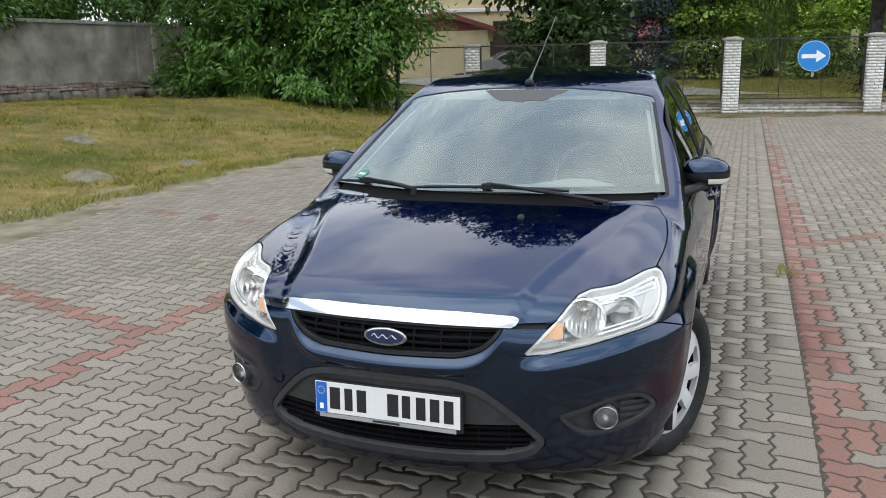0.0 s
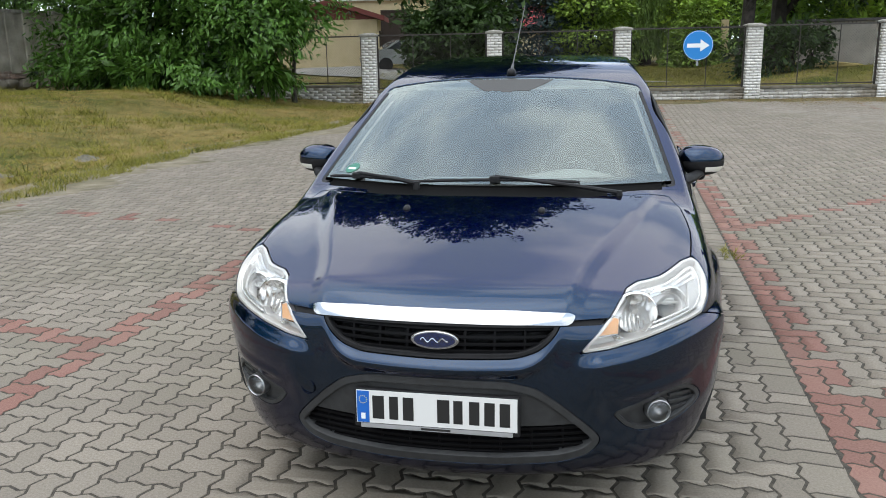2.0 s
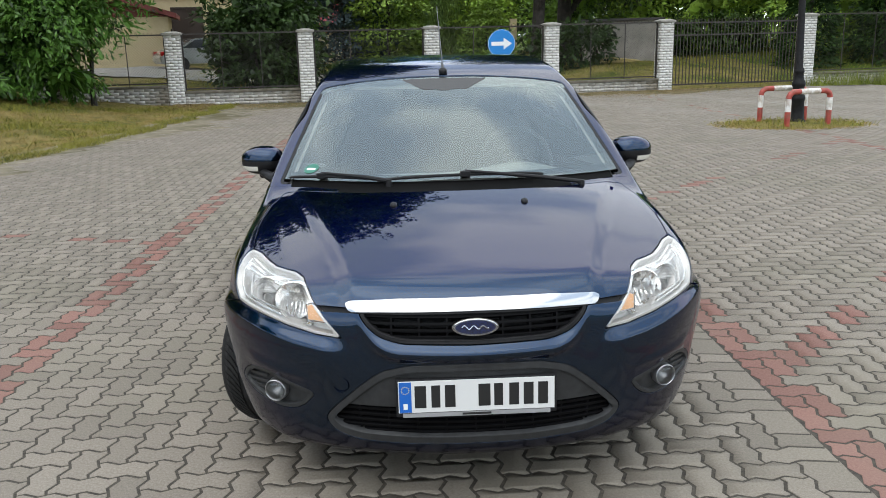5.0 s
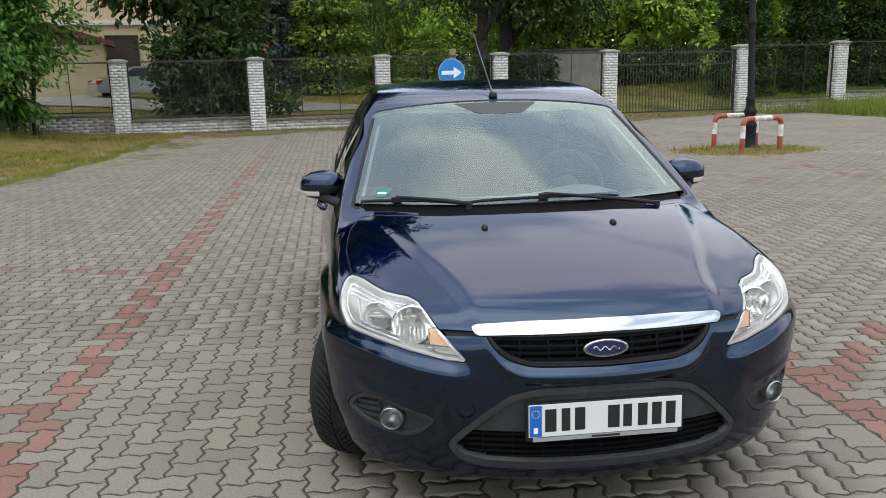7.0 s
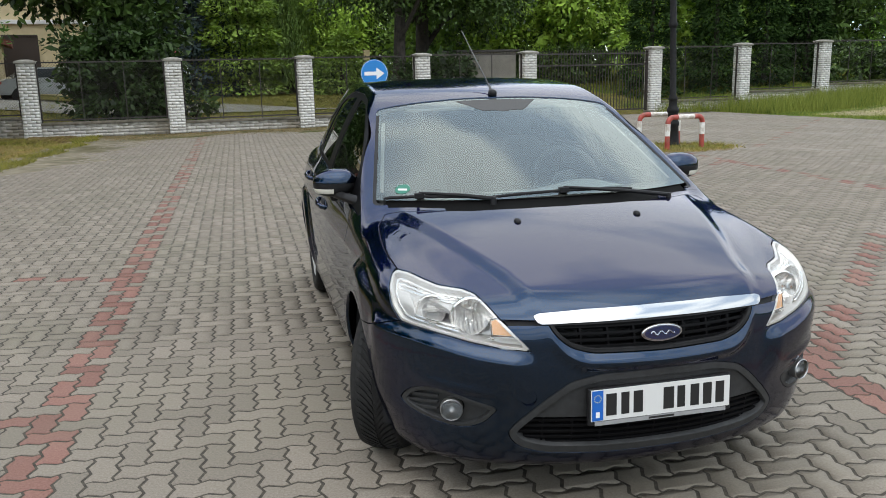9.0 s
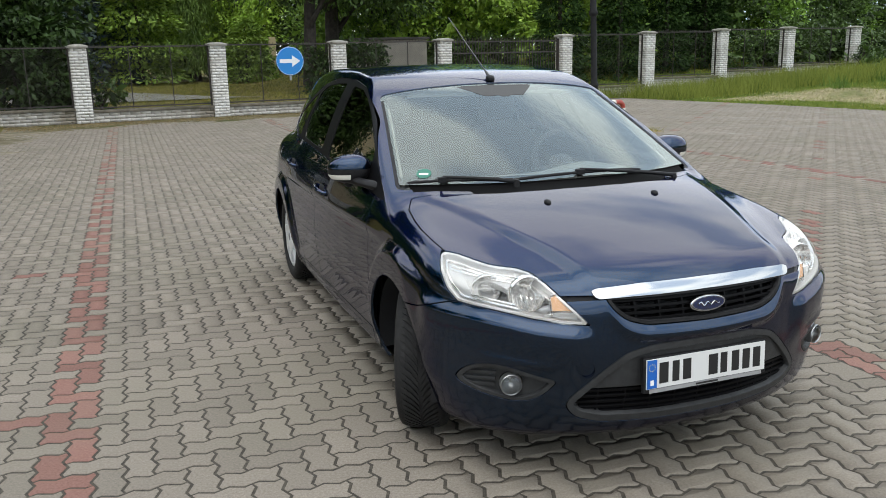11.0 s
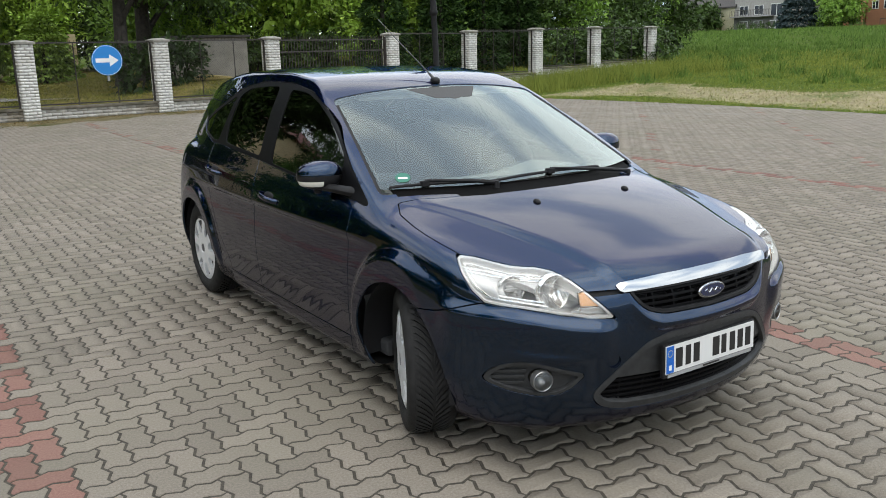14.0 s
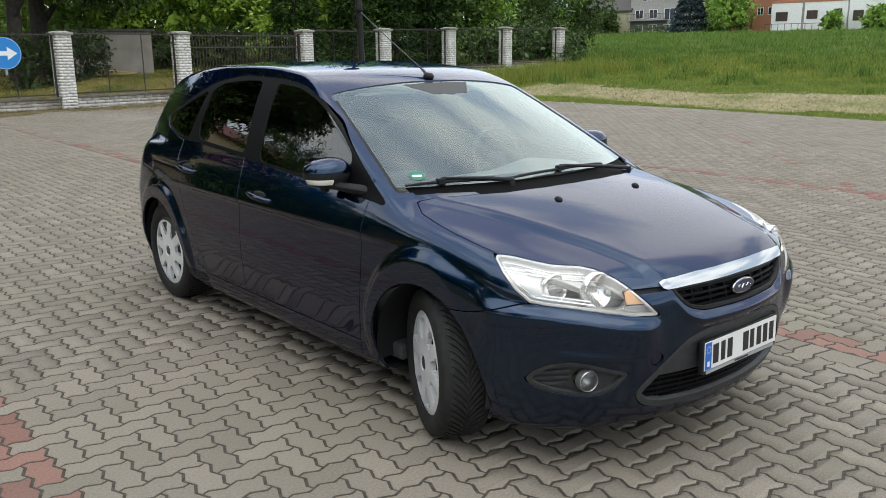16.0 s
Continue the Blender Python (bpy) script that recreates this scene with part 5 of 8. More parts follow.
for tip, heel, pivot in (((-0.735, 0.315), (-0.285, 0.125), (-0.545, 0.165)), ((-0.300, 0.135), (0.390, 0.165), (0.55, 0.115))):
    arm_at = ((tip[0] + heel[0]) / 2 + 0.01, (tip[1] + heel[1]) / 2 + (0.005 if tip[0] < -0.5 else 0.012))
    blade_pts = [skin_point(tip[0] + (heel[0] - tip[0]) * k / 12, tip[1] + (heel[1] - tip[1]) * k / 12 + (0.0 if tip[0] < -0.5 else -0.020 * math.sin(math.pi * k / 12)), 0.010) for k in range(13)]
    bm = bmesh.new()
    tube(bm, blade_pts, [0.005] + [0.0068] * 11 + [0.005], 8)
    wiper = part("wiper", bm, M_TRIM, car, "black windscreen wiper resting on the glass", smooth=True)
    mid = blade_pts[4] if tip[0] < -0.5 else blade_pts[6]
    start = skin_point(heel[0] - 0.0 if tip[0] < -0.5 else pivot[0], 0.118 if tip[0] < -0.5 else pivot[1], 0.010)
    bm = bmesh.new()
    tube(bm, [start, start.lerp(mid, 0.35) + Vector((0, -0.004, 0.010)), start.lerp(mid, 0.75) + Vector((0, 0, 0.014)), mid + Vector((0, 0, 0.016))], [0.010, 0.009, 0.007, 0.006], 8)
    part("wiper_arm", bm, M_TRIM, wiper, smooth=True)
    bm = bmesh.new()
    box(bm, -0.022, 0.022, -0.012, 0.014, -0.010, 0.016, 0.004, Matrix.Translation(mid))
    part("wiper_joint", bm, M_TRIM, wiper)
    bm = bmesh.new()
    tube(bm, [start - Vector((0, 0, 0.03)), start + Vector((0, 0, 0.008))], [0.016, 0.012], 16)
    part("wiper_pivot", bm, M_TRIM, wiper, smooth=True)

for g in (1, -1):
    bm = bmesh.new()
    c = skin_point(g * 0.264, -0.143, 0.0)
    superblob(bm, (0, 0, 0), (0.014, 0.020, 0.013), 2.2, 10, 16, m=Matrix.Translation(c) @ pose(0, 0, 0, 14))
    part("washer_nozzle", bm, M_TRIM, bonnet, "small black washer nozzle", smooth=True)

bm = bmesh.new()
c = skin_point(0, 1.048, 0)
superblob(bm, (0, 0, 0), (0.022, 0.034, 0.020), 2.3, 12, 20, m=Matrix.Translation(c) @ pose(0, 0, 0.008, 6))
aerial = part("aerial", bm, M_TRIM, car, "thin black roof aerial leaning backwards", smooth=True)
bm = bmesh.new()
tube(bm, [c + Vector((0, 0.005, 0.012)), c + Vector((0, 0.05, 0.040)), c + Vector((0, 0.075, 0.054)), c + Vector((0, 0.33, 0.195)), c + Vector((0, 0.62, 0.36))], [0.009, 0.0075, 0.0035, 0.003, 0.0026], 8)
part("aerial_rod", bm, plain("grey_plastic_sleeve", (0.035, 0.035, 0.035), 0.4), aerial, smooth=True)

# green sticker inside the screen
bm = bmesh.new()
st = skin_point(-0.640, 0.352, 0.0)
nrm = Vector(field_normal(np.array([st]))[0])
sm = Matrix.Translation(st - nrm * 0.0035) @ nrm.to_track_quat("Z", "Y").to_matrix().to_4x4()
prism(bm, ellipse(0.035, 0.035, 28), 0.0006, sm)
sticker = part("sticker", bm, M_STICKER, screen_glass, "round green sticker with a white bar")
bm = bmesh.new()
box(bm, -0.021, 0.021, -0.010, 0.003, 0.0004, 0.0012, 0, sm @ pose(0, 0, 0, 0, 0, 0))
part("sticker_bar", bm, M_WHITE, sticker)

# ---- cabin, seen through the glass ----
bm = bmesh.new()
prof = [(0.12, 0.955), (0.40, 0.975), (0.62, 0.965), (0.72, 0.93), (0.74, 0.86), (0.70, 0.70), (0.66, 0.45)]
rows_ = []
for k in range(25):
    x = -0.70 + 1.40 * k / 24
    hump = 0.045 * math.exp(-((x - 0.36) / 0.20) ** 2)
    rows_.append([bm.verts.new((x, yy + 0.30 * x * x * (1 if i < 1 else 0.3), zz - 0.05 * (abs(x) / 0.7) ** 4 + (hump if 1 <= i <= 3 else 0))) for i, (yy, zz) in enumerate(prof)])
for r0, r1 in zip(rows_, rows_[1:]):
    for i in range(len(prof) - 1):
        bm.faces.new((r0[i], r0[i + 1], r1[i + 1], r1[i]))
part("dashboard", bm, M_DASH, car, "grey dashboard with a hump over the dials", smooth=True, crisp=60)
wheel_m = pose(0.36, 0.87, 0.965, 68, 0, 0)
bm = bmesh.new()
tube(bm, [wheel_m @ Vector((0.185 * math.cos(2 * math.pi * k / 32), 0.185 * math.sin(2 * math.pi * k / 32), 0)) for k in range(33)], 0.016, 10, cap=False)
steer = part("steering_wheel", bm, M_CABIN, car, "dark steering wheel on the car's left", smooth=True)
bm = bmesh.new()
superblob(bm, (0, 0, -0.02), (0.075, 0.065, 0.03), 2.4, 10, 20, m=wheel_m)
part("steering_hub", bm, M_CABIN, steer, smooth=True)
for a in (-10, 190, 270):
    bm = bmesh.new()
    d = Vector((math.cos(radians(a)), math.sin(radians(a)), 0))
    tube(bm, [wheel_m @ (d * 0.05 + Vector((0, 0, -0.02))), wheel_m @ (d * 0.18)], [0.022, 0.014], 8)
    part("steering_spoke", bm, M_CABIN, steer, smooth=True)
for x in (-0.36, 0.36):
    bm = bmesh.new()
    superblob(bm, (x, 1.30, 0.52), (0.25, 0.27, 0.10), 3.0, 14, 24)
    seat = part("front_seat", bm, M_SEAT, car, "dark grey cloth front seat", smooth=True)
    bm = bmesh.new()
    superblob(bm, (0, 0, 0.30), (0.24, 0.075, 0.34), 3.0, 16, 24, m=pose(x, 1.52, 0.55, -20))
    part("seat_back", bm, M_SEAT, seat, smooth=True)
    bm = bmesh.new()
    superblob(bm, (0, 0, 0), (0.13, 0.05, 0.095), 2.8, 12, 20, m=pose(x, 1.77, 1.245, -14))
    part("headrest", bm, M_SEAT, seat, smooth=True)
    for dx in (-0.045, 0.045):
        bm = bmesh.new()
        tube(bm, [(x + dx, 1.735, 1.08), (x + dx, 1.765, 1.22)], 0.006, 8)
        part("headrest_post", bm, M_CHROME, seat, smooth=True)
bm = bmesh.new()
superblob(bm, (0, 2.28, 0.52), (0.64, 0.26, 0.11), 3.2, 12, 28)
bench = part("rear_bench", bm, M_SEAT, car, "dark grey cloth rear bench", smooth=True)
bm = bmesh.new()
superblob(bm, (0, 0, 0.28), (0.62, 0.07, 0.32), 3.2, 14, 28, m=pose(0, 2.50, 0.55, -22))
part("bench_back", bm, M_SEAT, bench, smooth=True)
bm = bmesh.new()
box(bm, -0.78, 0.78, 0.3, 3.1, 0.22, 0.30, 0.02)
part("cabin_floor", bm, M_CABIN, car)
liner = cut(lambda p, r: -r["screen"] + 0.004, lambda p, r: -r["glass"] + 0.004, lambda p, r: p[:, 2] - 1.34, gap=0.0)
panel("headliner", liner, M_LINER, car, "light grey roof lining", offset=-0.03, lip=0)
doorcard = cut(lambda p, r: p[:, 1] - 0.42, lambda p, r: 2.8 - p[:, 1], lambda p, r: -r["glass"], lambda p, r: 1.1 - p[:, 2], lambda p, r: p[:, 2] - 0.25, lambda p, r: p[:, 0] - 0.6, gap=0.0)
for s in SIDES:
    panel("door_lining", doorcard, M_CABIN, front_door[s], offset=-0.06, lip=0, mirror=s)
for s in (1, -1):
    bm = bmesh.new()
    box(bm, -0.19, 0.19, -0.075, 0.075, -0.010, 0.010, 0.008, pose(s * 0.30, 1.09, 1.375, 12))
    part("sun_visor", bm, M_LINER, car)

# ---- fence along the north side ----
def fence_point(k, z=0.0):
    """The fence line; k counts the bays."""
    return Vector((-10.102 + 3.567 * k, 19.996 + 0.469 * k, z))


FENCE_TURN = math.degrees(math.atan2(0.469, 3.567))
BAY = math.hypot(3.567, 0.469)
POSTS = [(0.0, 0.25, 2.02), (1.0, 0.08, 2.03), (2.0, -0.02, 2.04), (3.0, -0.03, 2.05), (4.0, -0.02, 2.07), (5.0, 0.02, 2.10), (6.315, 0.10, 2.20), (7.35, 0.35, 2.28), (8.37, 0.55, 2.36), (9.40, 0.70, 2.42), (10.53, 0.80, 2.44)]
PW = 0.42


def fast_boxes(name, boxes, mat, parent, label=""):
    """Many boxes (x0, x1, y0, y1, z0, z1) in one mesh."""
    b = np.array(boxes, float)
    v = np.stack([np.stack([b[:, i], b[:, 2 + j], b[:, 4 + k]], 1) for i in (0, 1) for j in (0, 1) for k in (0, 1)], 1).reshape(-1, 3)
    f = np.array([(0, 1, 3, 2), (4, 6, 7, 5), (0, 4, 5, 1), (2, 3, 7, 6), (0, 2, 6, 4), (1, 5, 7, 3)])
    f = (f[None] + 8 * np.arange(len(b))[:, None, None]).reshape(-1, 4)
    return link_mesh(name, v, f, mat, parent, label)


def brick_list(x0, x1, y0, y1, z0, z1, bl=0.26, bh=0.077, joint=0.008, proud=0.0014):
    out = []
    n = max(1, int(round((z1 - z0) / bh)))
    h = (z1 - z0) / n
    for i in range(n):
        za, zb = z0 + i * h + joint / 2, z0 + (i + 1) * h - joint / 2
        for (a0, a1, fixed, axis) in ((x0, x1, y0, 0), (y0, y1, x0, 1), (y0, y1, x1, 1)):
            m = max(1, int(round((a1 - a0) / bl)))
            w = (a1 - a0) / m
            cuts = [a0 + k * w for k in range(m + 1)] if i % 2 == 0 else [a0] + [a0 + (k + 0.5) * w for k in range(m)] + [a1]
            for c0, c1 in zip(cuts, cuts[1:]):
                u0, u1 = c0 + joint / 2, c1 - joint / 2
                if u1 - u0 < 0.01:
                    continue
                p = proud * random.uniform(0.7, 1.25)
                out.append((u0, u1, fixed - p, fixed + p, za, zb) if axis == 0 else (fixed - p, fixed + p, u0, u1, za, zb))
    return out


for k, zb, zt in POSTS:
    post = thing("fence_pillar", "square white brick fence pillar with a concrete cap", "pillar", "fence pillars", at=Matrix.Translation(fence_point(k)) @ pose(0, 0, 0, 0, 0, FENCE_TURN))
    bm = bmesh.new()
    box(bm, -PW / 2 + 0.004, PW / 2 - 0.004, -PW / 2 + 0.004, PW / 2 - 0.004, zb - 0.3, zt - 0.10)
    part("core", bm, M_MORTAR, post)
    fast_boxes("bricks", brick_list(-PW / 2, PW / 2, -PW / 2, PW / 2, zb - 0.05, zt - 0.10, 0.21, 0.077), M_WHITEBRICK, post, "rough white bricks in courses")["kind"] = "stuff"
    bm = bmesh.new()
    box(bm, -PW / 2 - 0.045, PW / 2 + 0.045, -PW / 2 - 0.045, PW / 2 + 0.045, zt - 0.10, zt - 0.035, 0.012)
    c = bmesh.ops.create_cone(bm, cap_ends=True, segments=4, radius1=0.34, radius2=0.16, depth=0.04, matrix=Matrix.Translation((0, 0, zt - 0.016)) @ pose(0, 0, 0, 0, 0, 45))
    part("cap", bm, M_CAP, post, "grey concrete cap")

for (k0, za, ta), (k1, zb, tb) in zip(POSTS, POSTS[1:]):
    gate = k0 == 5.0
    length = (k1 - k0) * BAY - PW
    z0 = 0.5 * (za + zb)
    at = Matrix.Translation(fence_point((k0 + k1) / 2)) @ pose(0, 0, 0, 0, 0, FENCE_TURN)
    h = length / 2
    if gate:
        ob = thing("gate", "closed iron gate of thin upright bars", "gate", at=at)
        for zz in (z0 + 0.08, 1.62, ta - 0.12):
            bm = bmesh.new()
            box(bm, -h + 0.06, h - 0.06, -0.02, 0.02, zz - 0.022, zz + 0.022)
            part("rail", bm, M_IRON, ob)
        n = 38
        proto = None
        for i in range(n):
            x = -h + 0.10 + (2 * h - 0.20) * i / (n - 1)
            if proto is None:
                bm = bmesh.new()
                box(bm, -0.011, 0.011, -0.011, 0.011, 0, ta + 0.0 - z0 - 0.06)
                proto = part("bar", bm, M_IRON, ob)
                proto.location = (x, 0, z0 + 0.05)
            else:
                q = proto.copy()
                scene.collection.objects.link(q)
                q.location = (x, 0, z0 + 0.05)
        for x in (-h + 0.05, h - 0.05):
            bm = bmesh.new()
            box(bm, x - 0.03, x + 0.03, -0.03, 0.03, z0 + 0.02, ta - 0.04)
            part("stile", bm, M_IRON, ob)
        continue
    plinth = thing("fence_plinth", "low white brick plinth wall under the fence", "low wall", "fence plinths", at=at)
    zt = max(za, zb, 0.0) + 0.27 if k0 < 5 else z0 + 0.10
    bm = bmesh.new()
    box(bm, -h, h, -0.135, 0.135, min(za, zb) - 0.3, zt)
    part("core", bm, M_MORTAR, plinth)
    fast_boxes("bricks", brick_list(-h, h, -0.14, 0.14, min(za, zb) - 0.05, zt, 0.26, 0.08), M_PLINTHBRICK, plinth)["kind"] = "stuff"
    bm = bmesh.new()
    box(bm, -h, h, -0.19, 0.19, zt, zt + 0.065, 0.010)
    part("coping", bm, M_COPING, plinth, "stained concrete coping slab")
    panel_ob = thing("iron_fence", "rusty iron fence panel filled with thin diamond mesh", "fence", "fence panels", at=at)
    b0, b1 = zt + 0.12, 0.5 * (ta + tb) - 0.08
    for zz in (b0, b1):
        bm = bmesh.new()
        box(bm, -h + 0.02, h - 0.02, -0.018, 0.018, zz - 0.018, zz + 0.018)
        part("rail", bm, M_IRON, panel_ob)
    for x in (-h + 0.03, -h * 0.34, h * 0.34, h - 0.03):
        bm = bmesh.new()
        w = 0.020 if abs(x) > h * 0.9 else 0.011
        box(bm, x - w, x + w, -w, w, b0 - 0.10, b1)
        part("upright", bm, M_IRON, panel_ob)
    # short points along the top rail
    spikes = [(-h + 0.10 + k * 0.11, -h + 0.112 + k * 0.11, -0.006, 0.006, b1 + 0.018, b1 + 0.062) for k in range(int((2 * h - 0.2) / 0.11) + 1)]
    fast_boxes("rail_points", spikes, M_IRON, panel_ob)["kind"] = "stuff"
    # diamond wire
    step_ = 0.075
    hh = b1 - b0
    segs = []
    for sgn in (1, -1):
        c = -h - hh
        while c < h + hh:
            x0, x1 = (c, c + hh) if sgn > 0 else (c + hh, c)
            ts = [(-h - x0) / (x1 - x0), (h - x0) / (x1 - x0)]
            t0, t1 = max(0, min(ts)), min(1, max(ts))
            if t1 > t0:
                segs.append((x0 + (x1 - x0) * t0, b0 + hh * t0, x0 + (x1 - x0) * t1, b0 + hh * t1))
            c += step_
    S = np.array(segs)
    dx, dz = S[:, 2] - S[:, 0], S[:, 3] - S[:, 1]
    ln = np.hypot(dx, dz)
    nx_, nz_ = -dz / ln * 0.0019, dx / ln * 0.0019
    zero = np.zeros(len(S))
    V = np.stack([np.stack([S[:, 0] + nx_, zero, S[:, 1] + nz_], 1), np.stack([S[:, 0] - nx_, zero + 0.003, S[:, 1] - nz_], 1), np.stack([S[:, 2] - nx_, zero + 0.003, S[:, 3] - nz_], 1), np.stack([S[:, 2] + nx_, zero, S[:, 3] + nz_], 1)], 1).reshape(-1, 3)
    wire = link_mesh("wire_mesh", V, np.arange(len(V)).reshape(-1, 4), M_IRON, panel_ob, "thin diamond wire mesh")
    wire["kind"] = "stuff"

# ---- blue sign on the fence ----
sign = thing("road_sign", "round blue sign with a white arrow on the fence", "sign", at=pose(2.66, 21.50, 1.50, 90, 0, 3))
bm = bmesh.new()
lathe(bm, [(0.0005, 0.0), (0.40, 0.0), (0.405, 0.006), (0.405, 0.014), (0.398, 0.020), (0.0005, 0.020)], 64)
part("disc", bm, M_SIGN, sign, smooth=True)
bm = bmesh.new()
lathe(bm, [(0.384, 0.0195), (0.384, 0.0225), (0.392, 0.0225), (0.392, 0.0195)], 64)
part("rim", bm, M_WHITE, sign, smooth=True)
bm = bmesh.new()
prism(bm, [(-0.30, -0.055), (0.06, -0.055), (0.06, -0.165), (0.305, 0.0), (0.06, 0.165), (0.06, 0.055), (-0.30, 0.055)], 0.004, pose(0, 0, 0.0195))
part("arrow", bm, M_WHITE, sign, "white arrow pointing right")
bm = bmesh.new()
box(bm, -0.03, 0.03, -0.55, 0.40, -0.03, -0.001)
part("bracket", bm, M_STEEL, sign)

# ---- street lamp with two red and white hoops ----
lamp_post = thing("street_lamp", "black cast iron street lamp post", "street lamp", at=pose(6.98, 11.65, -0.02, 0, -2.2, 0))
bm = bmesh.new()
lathe(bm, [(0.14, 0), (0.14, 0.05), (0.115, 0.09), (0.105, 0.40), (0.122, 0.44), (0.122, 0.48), (0.095, 0.53), (0.10, 0.66), (0.118, 0.70), (0.118, 0.74), (0.085, 0.80), (0.075, 0.90), (0.09, 0.93), (0.09, 0.96), (0.062, 1.02), (0.058, 2.30)], 20, cap=True)
part("base", bm, M_POLE, lamp_post, smooth=True)
bm = bmesh.new()
lathe(bm, [(0.06, 2.28), (0.085, 2.32), (0.085, 2.37), (0.065, 2.41), (0.058, 2.9), (0.05, 4.2)], 18)
part("shaft", bm, M_POLE, lamp_post, smooth=True)
bm = bmesh.new()
lathe(bm, [(0.05, 4.2), (0.09, 4.25), (0.16, 4.35), (0.20, 4.75), (0.22, 4.78), (0.05, 4.95), (0.02, 5.05)], 8)
part("lantern", bm, M_POLE, lamp_post)


def hoop(at):
    ob = thing("guard_hoop", "bent steel tube hoop painted red and white", "guard rail", "guard hoops round the lamp", at=at)
    w, h, r = 0.43, 0.64, 0.12
    path = [(-w, 0), (-w, 0.30), (-w, h - r)] + [(-w + r - r * math.cos(a * 0.2618), h - r + r * math.sin(a * 0.2618)) for a in range(1, 6)] + [(-w + r, h), (-0.20, h), (0.20, h), (w - r, h)] + [(w - r + r * math.sin(a * 0.2618), h - r + r * math.cos(a * 0.2618)) for a in range(1, 6)] + [(w, h - r), (w, 0.30), (w, 0)]
    cuts = (("foot", 0, 1, M_RRED), ("leg", 1, 2, M_RWHITE), ("bend", 2, 9, M_RRED), ("bar", 9, 10, M_RWHITE), ("bend", 10, 17, M_RRED), ("leg", 17, 18, M_RWHITE), ("foot", 18, 19, M_RRED))
    for nm, a, b, mat in cuts:
        bm = bmesh.new()
        tube(bm, [(x, 0, z) for x, z in path[a:b + 1]], 0.048, 14)
        part(nm, bm, mat, ob, smooth=True)
    return ob


hoop(pose(6.83, 10.95, -0.03, 0, 0, 14))
hoop(pose(6.82, 11.95, -0.03, 0, 0, 2))

# ---- old wall in the west ----
WALL_A, WALL_B = Vector((-16.42, 22.7, 0)), Vector((-18.6, 9.0, 0))
wd = (WALL_B - WALL_A)
wl_ = wd.length
west = tagged(new("wall_west"), "old grey rendered wall on a fieldstone and brick foot", "wall", kind="structure")
west.matrix_world = Matrix.Translation(WALL_A) @ wd.to_track_quat("X", "Z").to_matrix().to_4x4()
bm = bmesh.new()
box(bm, 0, wl_, -0.15, 0.15, 1.1, 2.82)
part("render_coat", bm, M_WALL, west)
bm = bmesh.new()
x = 0.0
while x < wl_:
    box(bm, x, min(x + 2.4, wl_), -0.21, 0.21, 2.82, 2.92, 0.01)
    x += 2.41
part("coping", bm, M_CAP, west)
for x in (3.2, 3.85, 9.1):
    bm = bmesh.new()
    box(bm, x, x + 0.32, -0.22, 0.22, 1.1, 2.83, 0.01)
    part("pier", bm, M_WALL, west)
for i in range(3):
    x = -0.1 * i
    while x < wl_:
        bm = bmesh.new()
        L = random.uniform(0.22, 0.28)
        box(bm, x, x + L - 0.012, -0.19 - random.uniform(0, 0.02), 0.19 + random.uniform(0, 0.015), 0.95 + i * 0.075, 1.016 + i * 0.075, 0.008)
        part("brick", bm, M_OLDBRICK, west)
        x += L
x = 0.0
while x < wl_:
    bm = bmesh.new()
    L = random.uniform(0.28, 0.55)
    superblob(bm, (x + L / 2, 0, 0.80 + random.uniform(-0.03, 0.03)), (L * 0.53, 0.27 + random.uniform(-0.03, 0.03), 0.17 * random.uniform(0.8, 1.15)), 2.8, 6, 12)
    for v in bm.verts:
        v.co += 0.045 * noise.noise_vector(v.co * 6)
    part("stone", bm, M_STONE, west, smooth=True)
    x += L * 0.96

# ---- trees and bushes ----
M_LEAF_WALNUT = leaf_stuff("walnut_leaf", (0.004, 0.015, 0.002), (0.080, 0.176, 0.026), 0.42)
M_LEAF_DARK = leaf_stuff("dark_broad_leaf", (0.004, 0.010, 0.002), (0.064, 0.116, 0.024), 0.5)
# darker copy of the dark leaf, with the crowns' shade put into its colour
M_LEAF_SHADE = leaf_stuff("shaded_dark_leaf", (0.004, 0.010, 0.002), (0.034, 0.068, 0.014), 0.5)
M_LEAF_MID = leaf_stuff("green_broad_leaf", (0.025, 0.062, 0.009), (0.203, 0.345, 0.052), 0.5)
# light green, brightened so that the sunlight on the trees is in the colour
M_LEAF_LIGHT = leaf_stuff("sunlit_green_leaf", (0.072, 0.151, 0.015), (0.354, 0.524, 0.076), 0.5)
M_LEAF_HANG = leaf_stuff("thuja_spray", (0.020, 0.052, 0.006), (0.230, 0.350, 0.056), 0.55)
M_LEAF_WILLOW = leaf_stuff("willow_leaf", (0.050, 0.105, 0.020), (0.240, 0.370, 0.090), 0.5)
M_LEAF_SPRUCE = leaf_stuff("blue_spruce_needles", (0.016, 0.030, 0.028), (0.057, 0.084, 0.088), 0.6)
M_LEAF_THUJA = leaf_stuff("thuja_foliage", (0.006, 0.017, 0.004), (0.035, 0.070, 0.018), 0.6)
rng = np.random.default_rng(7)


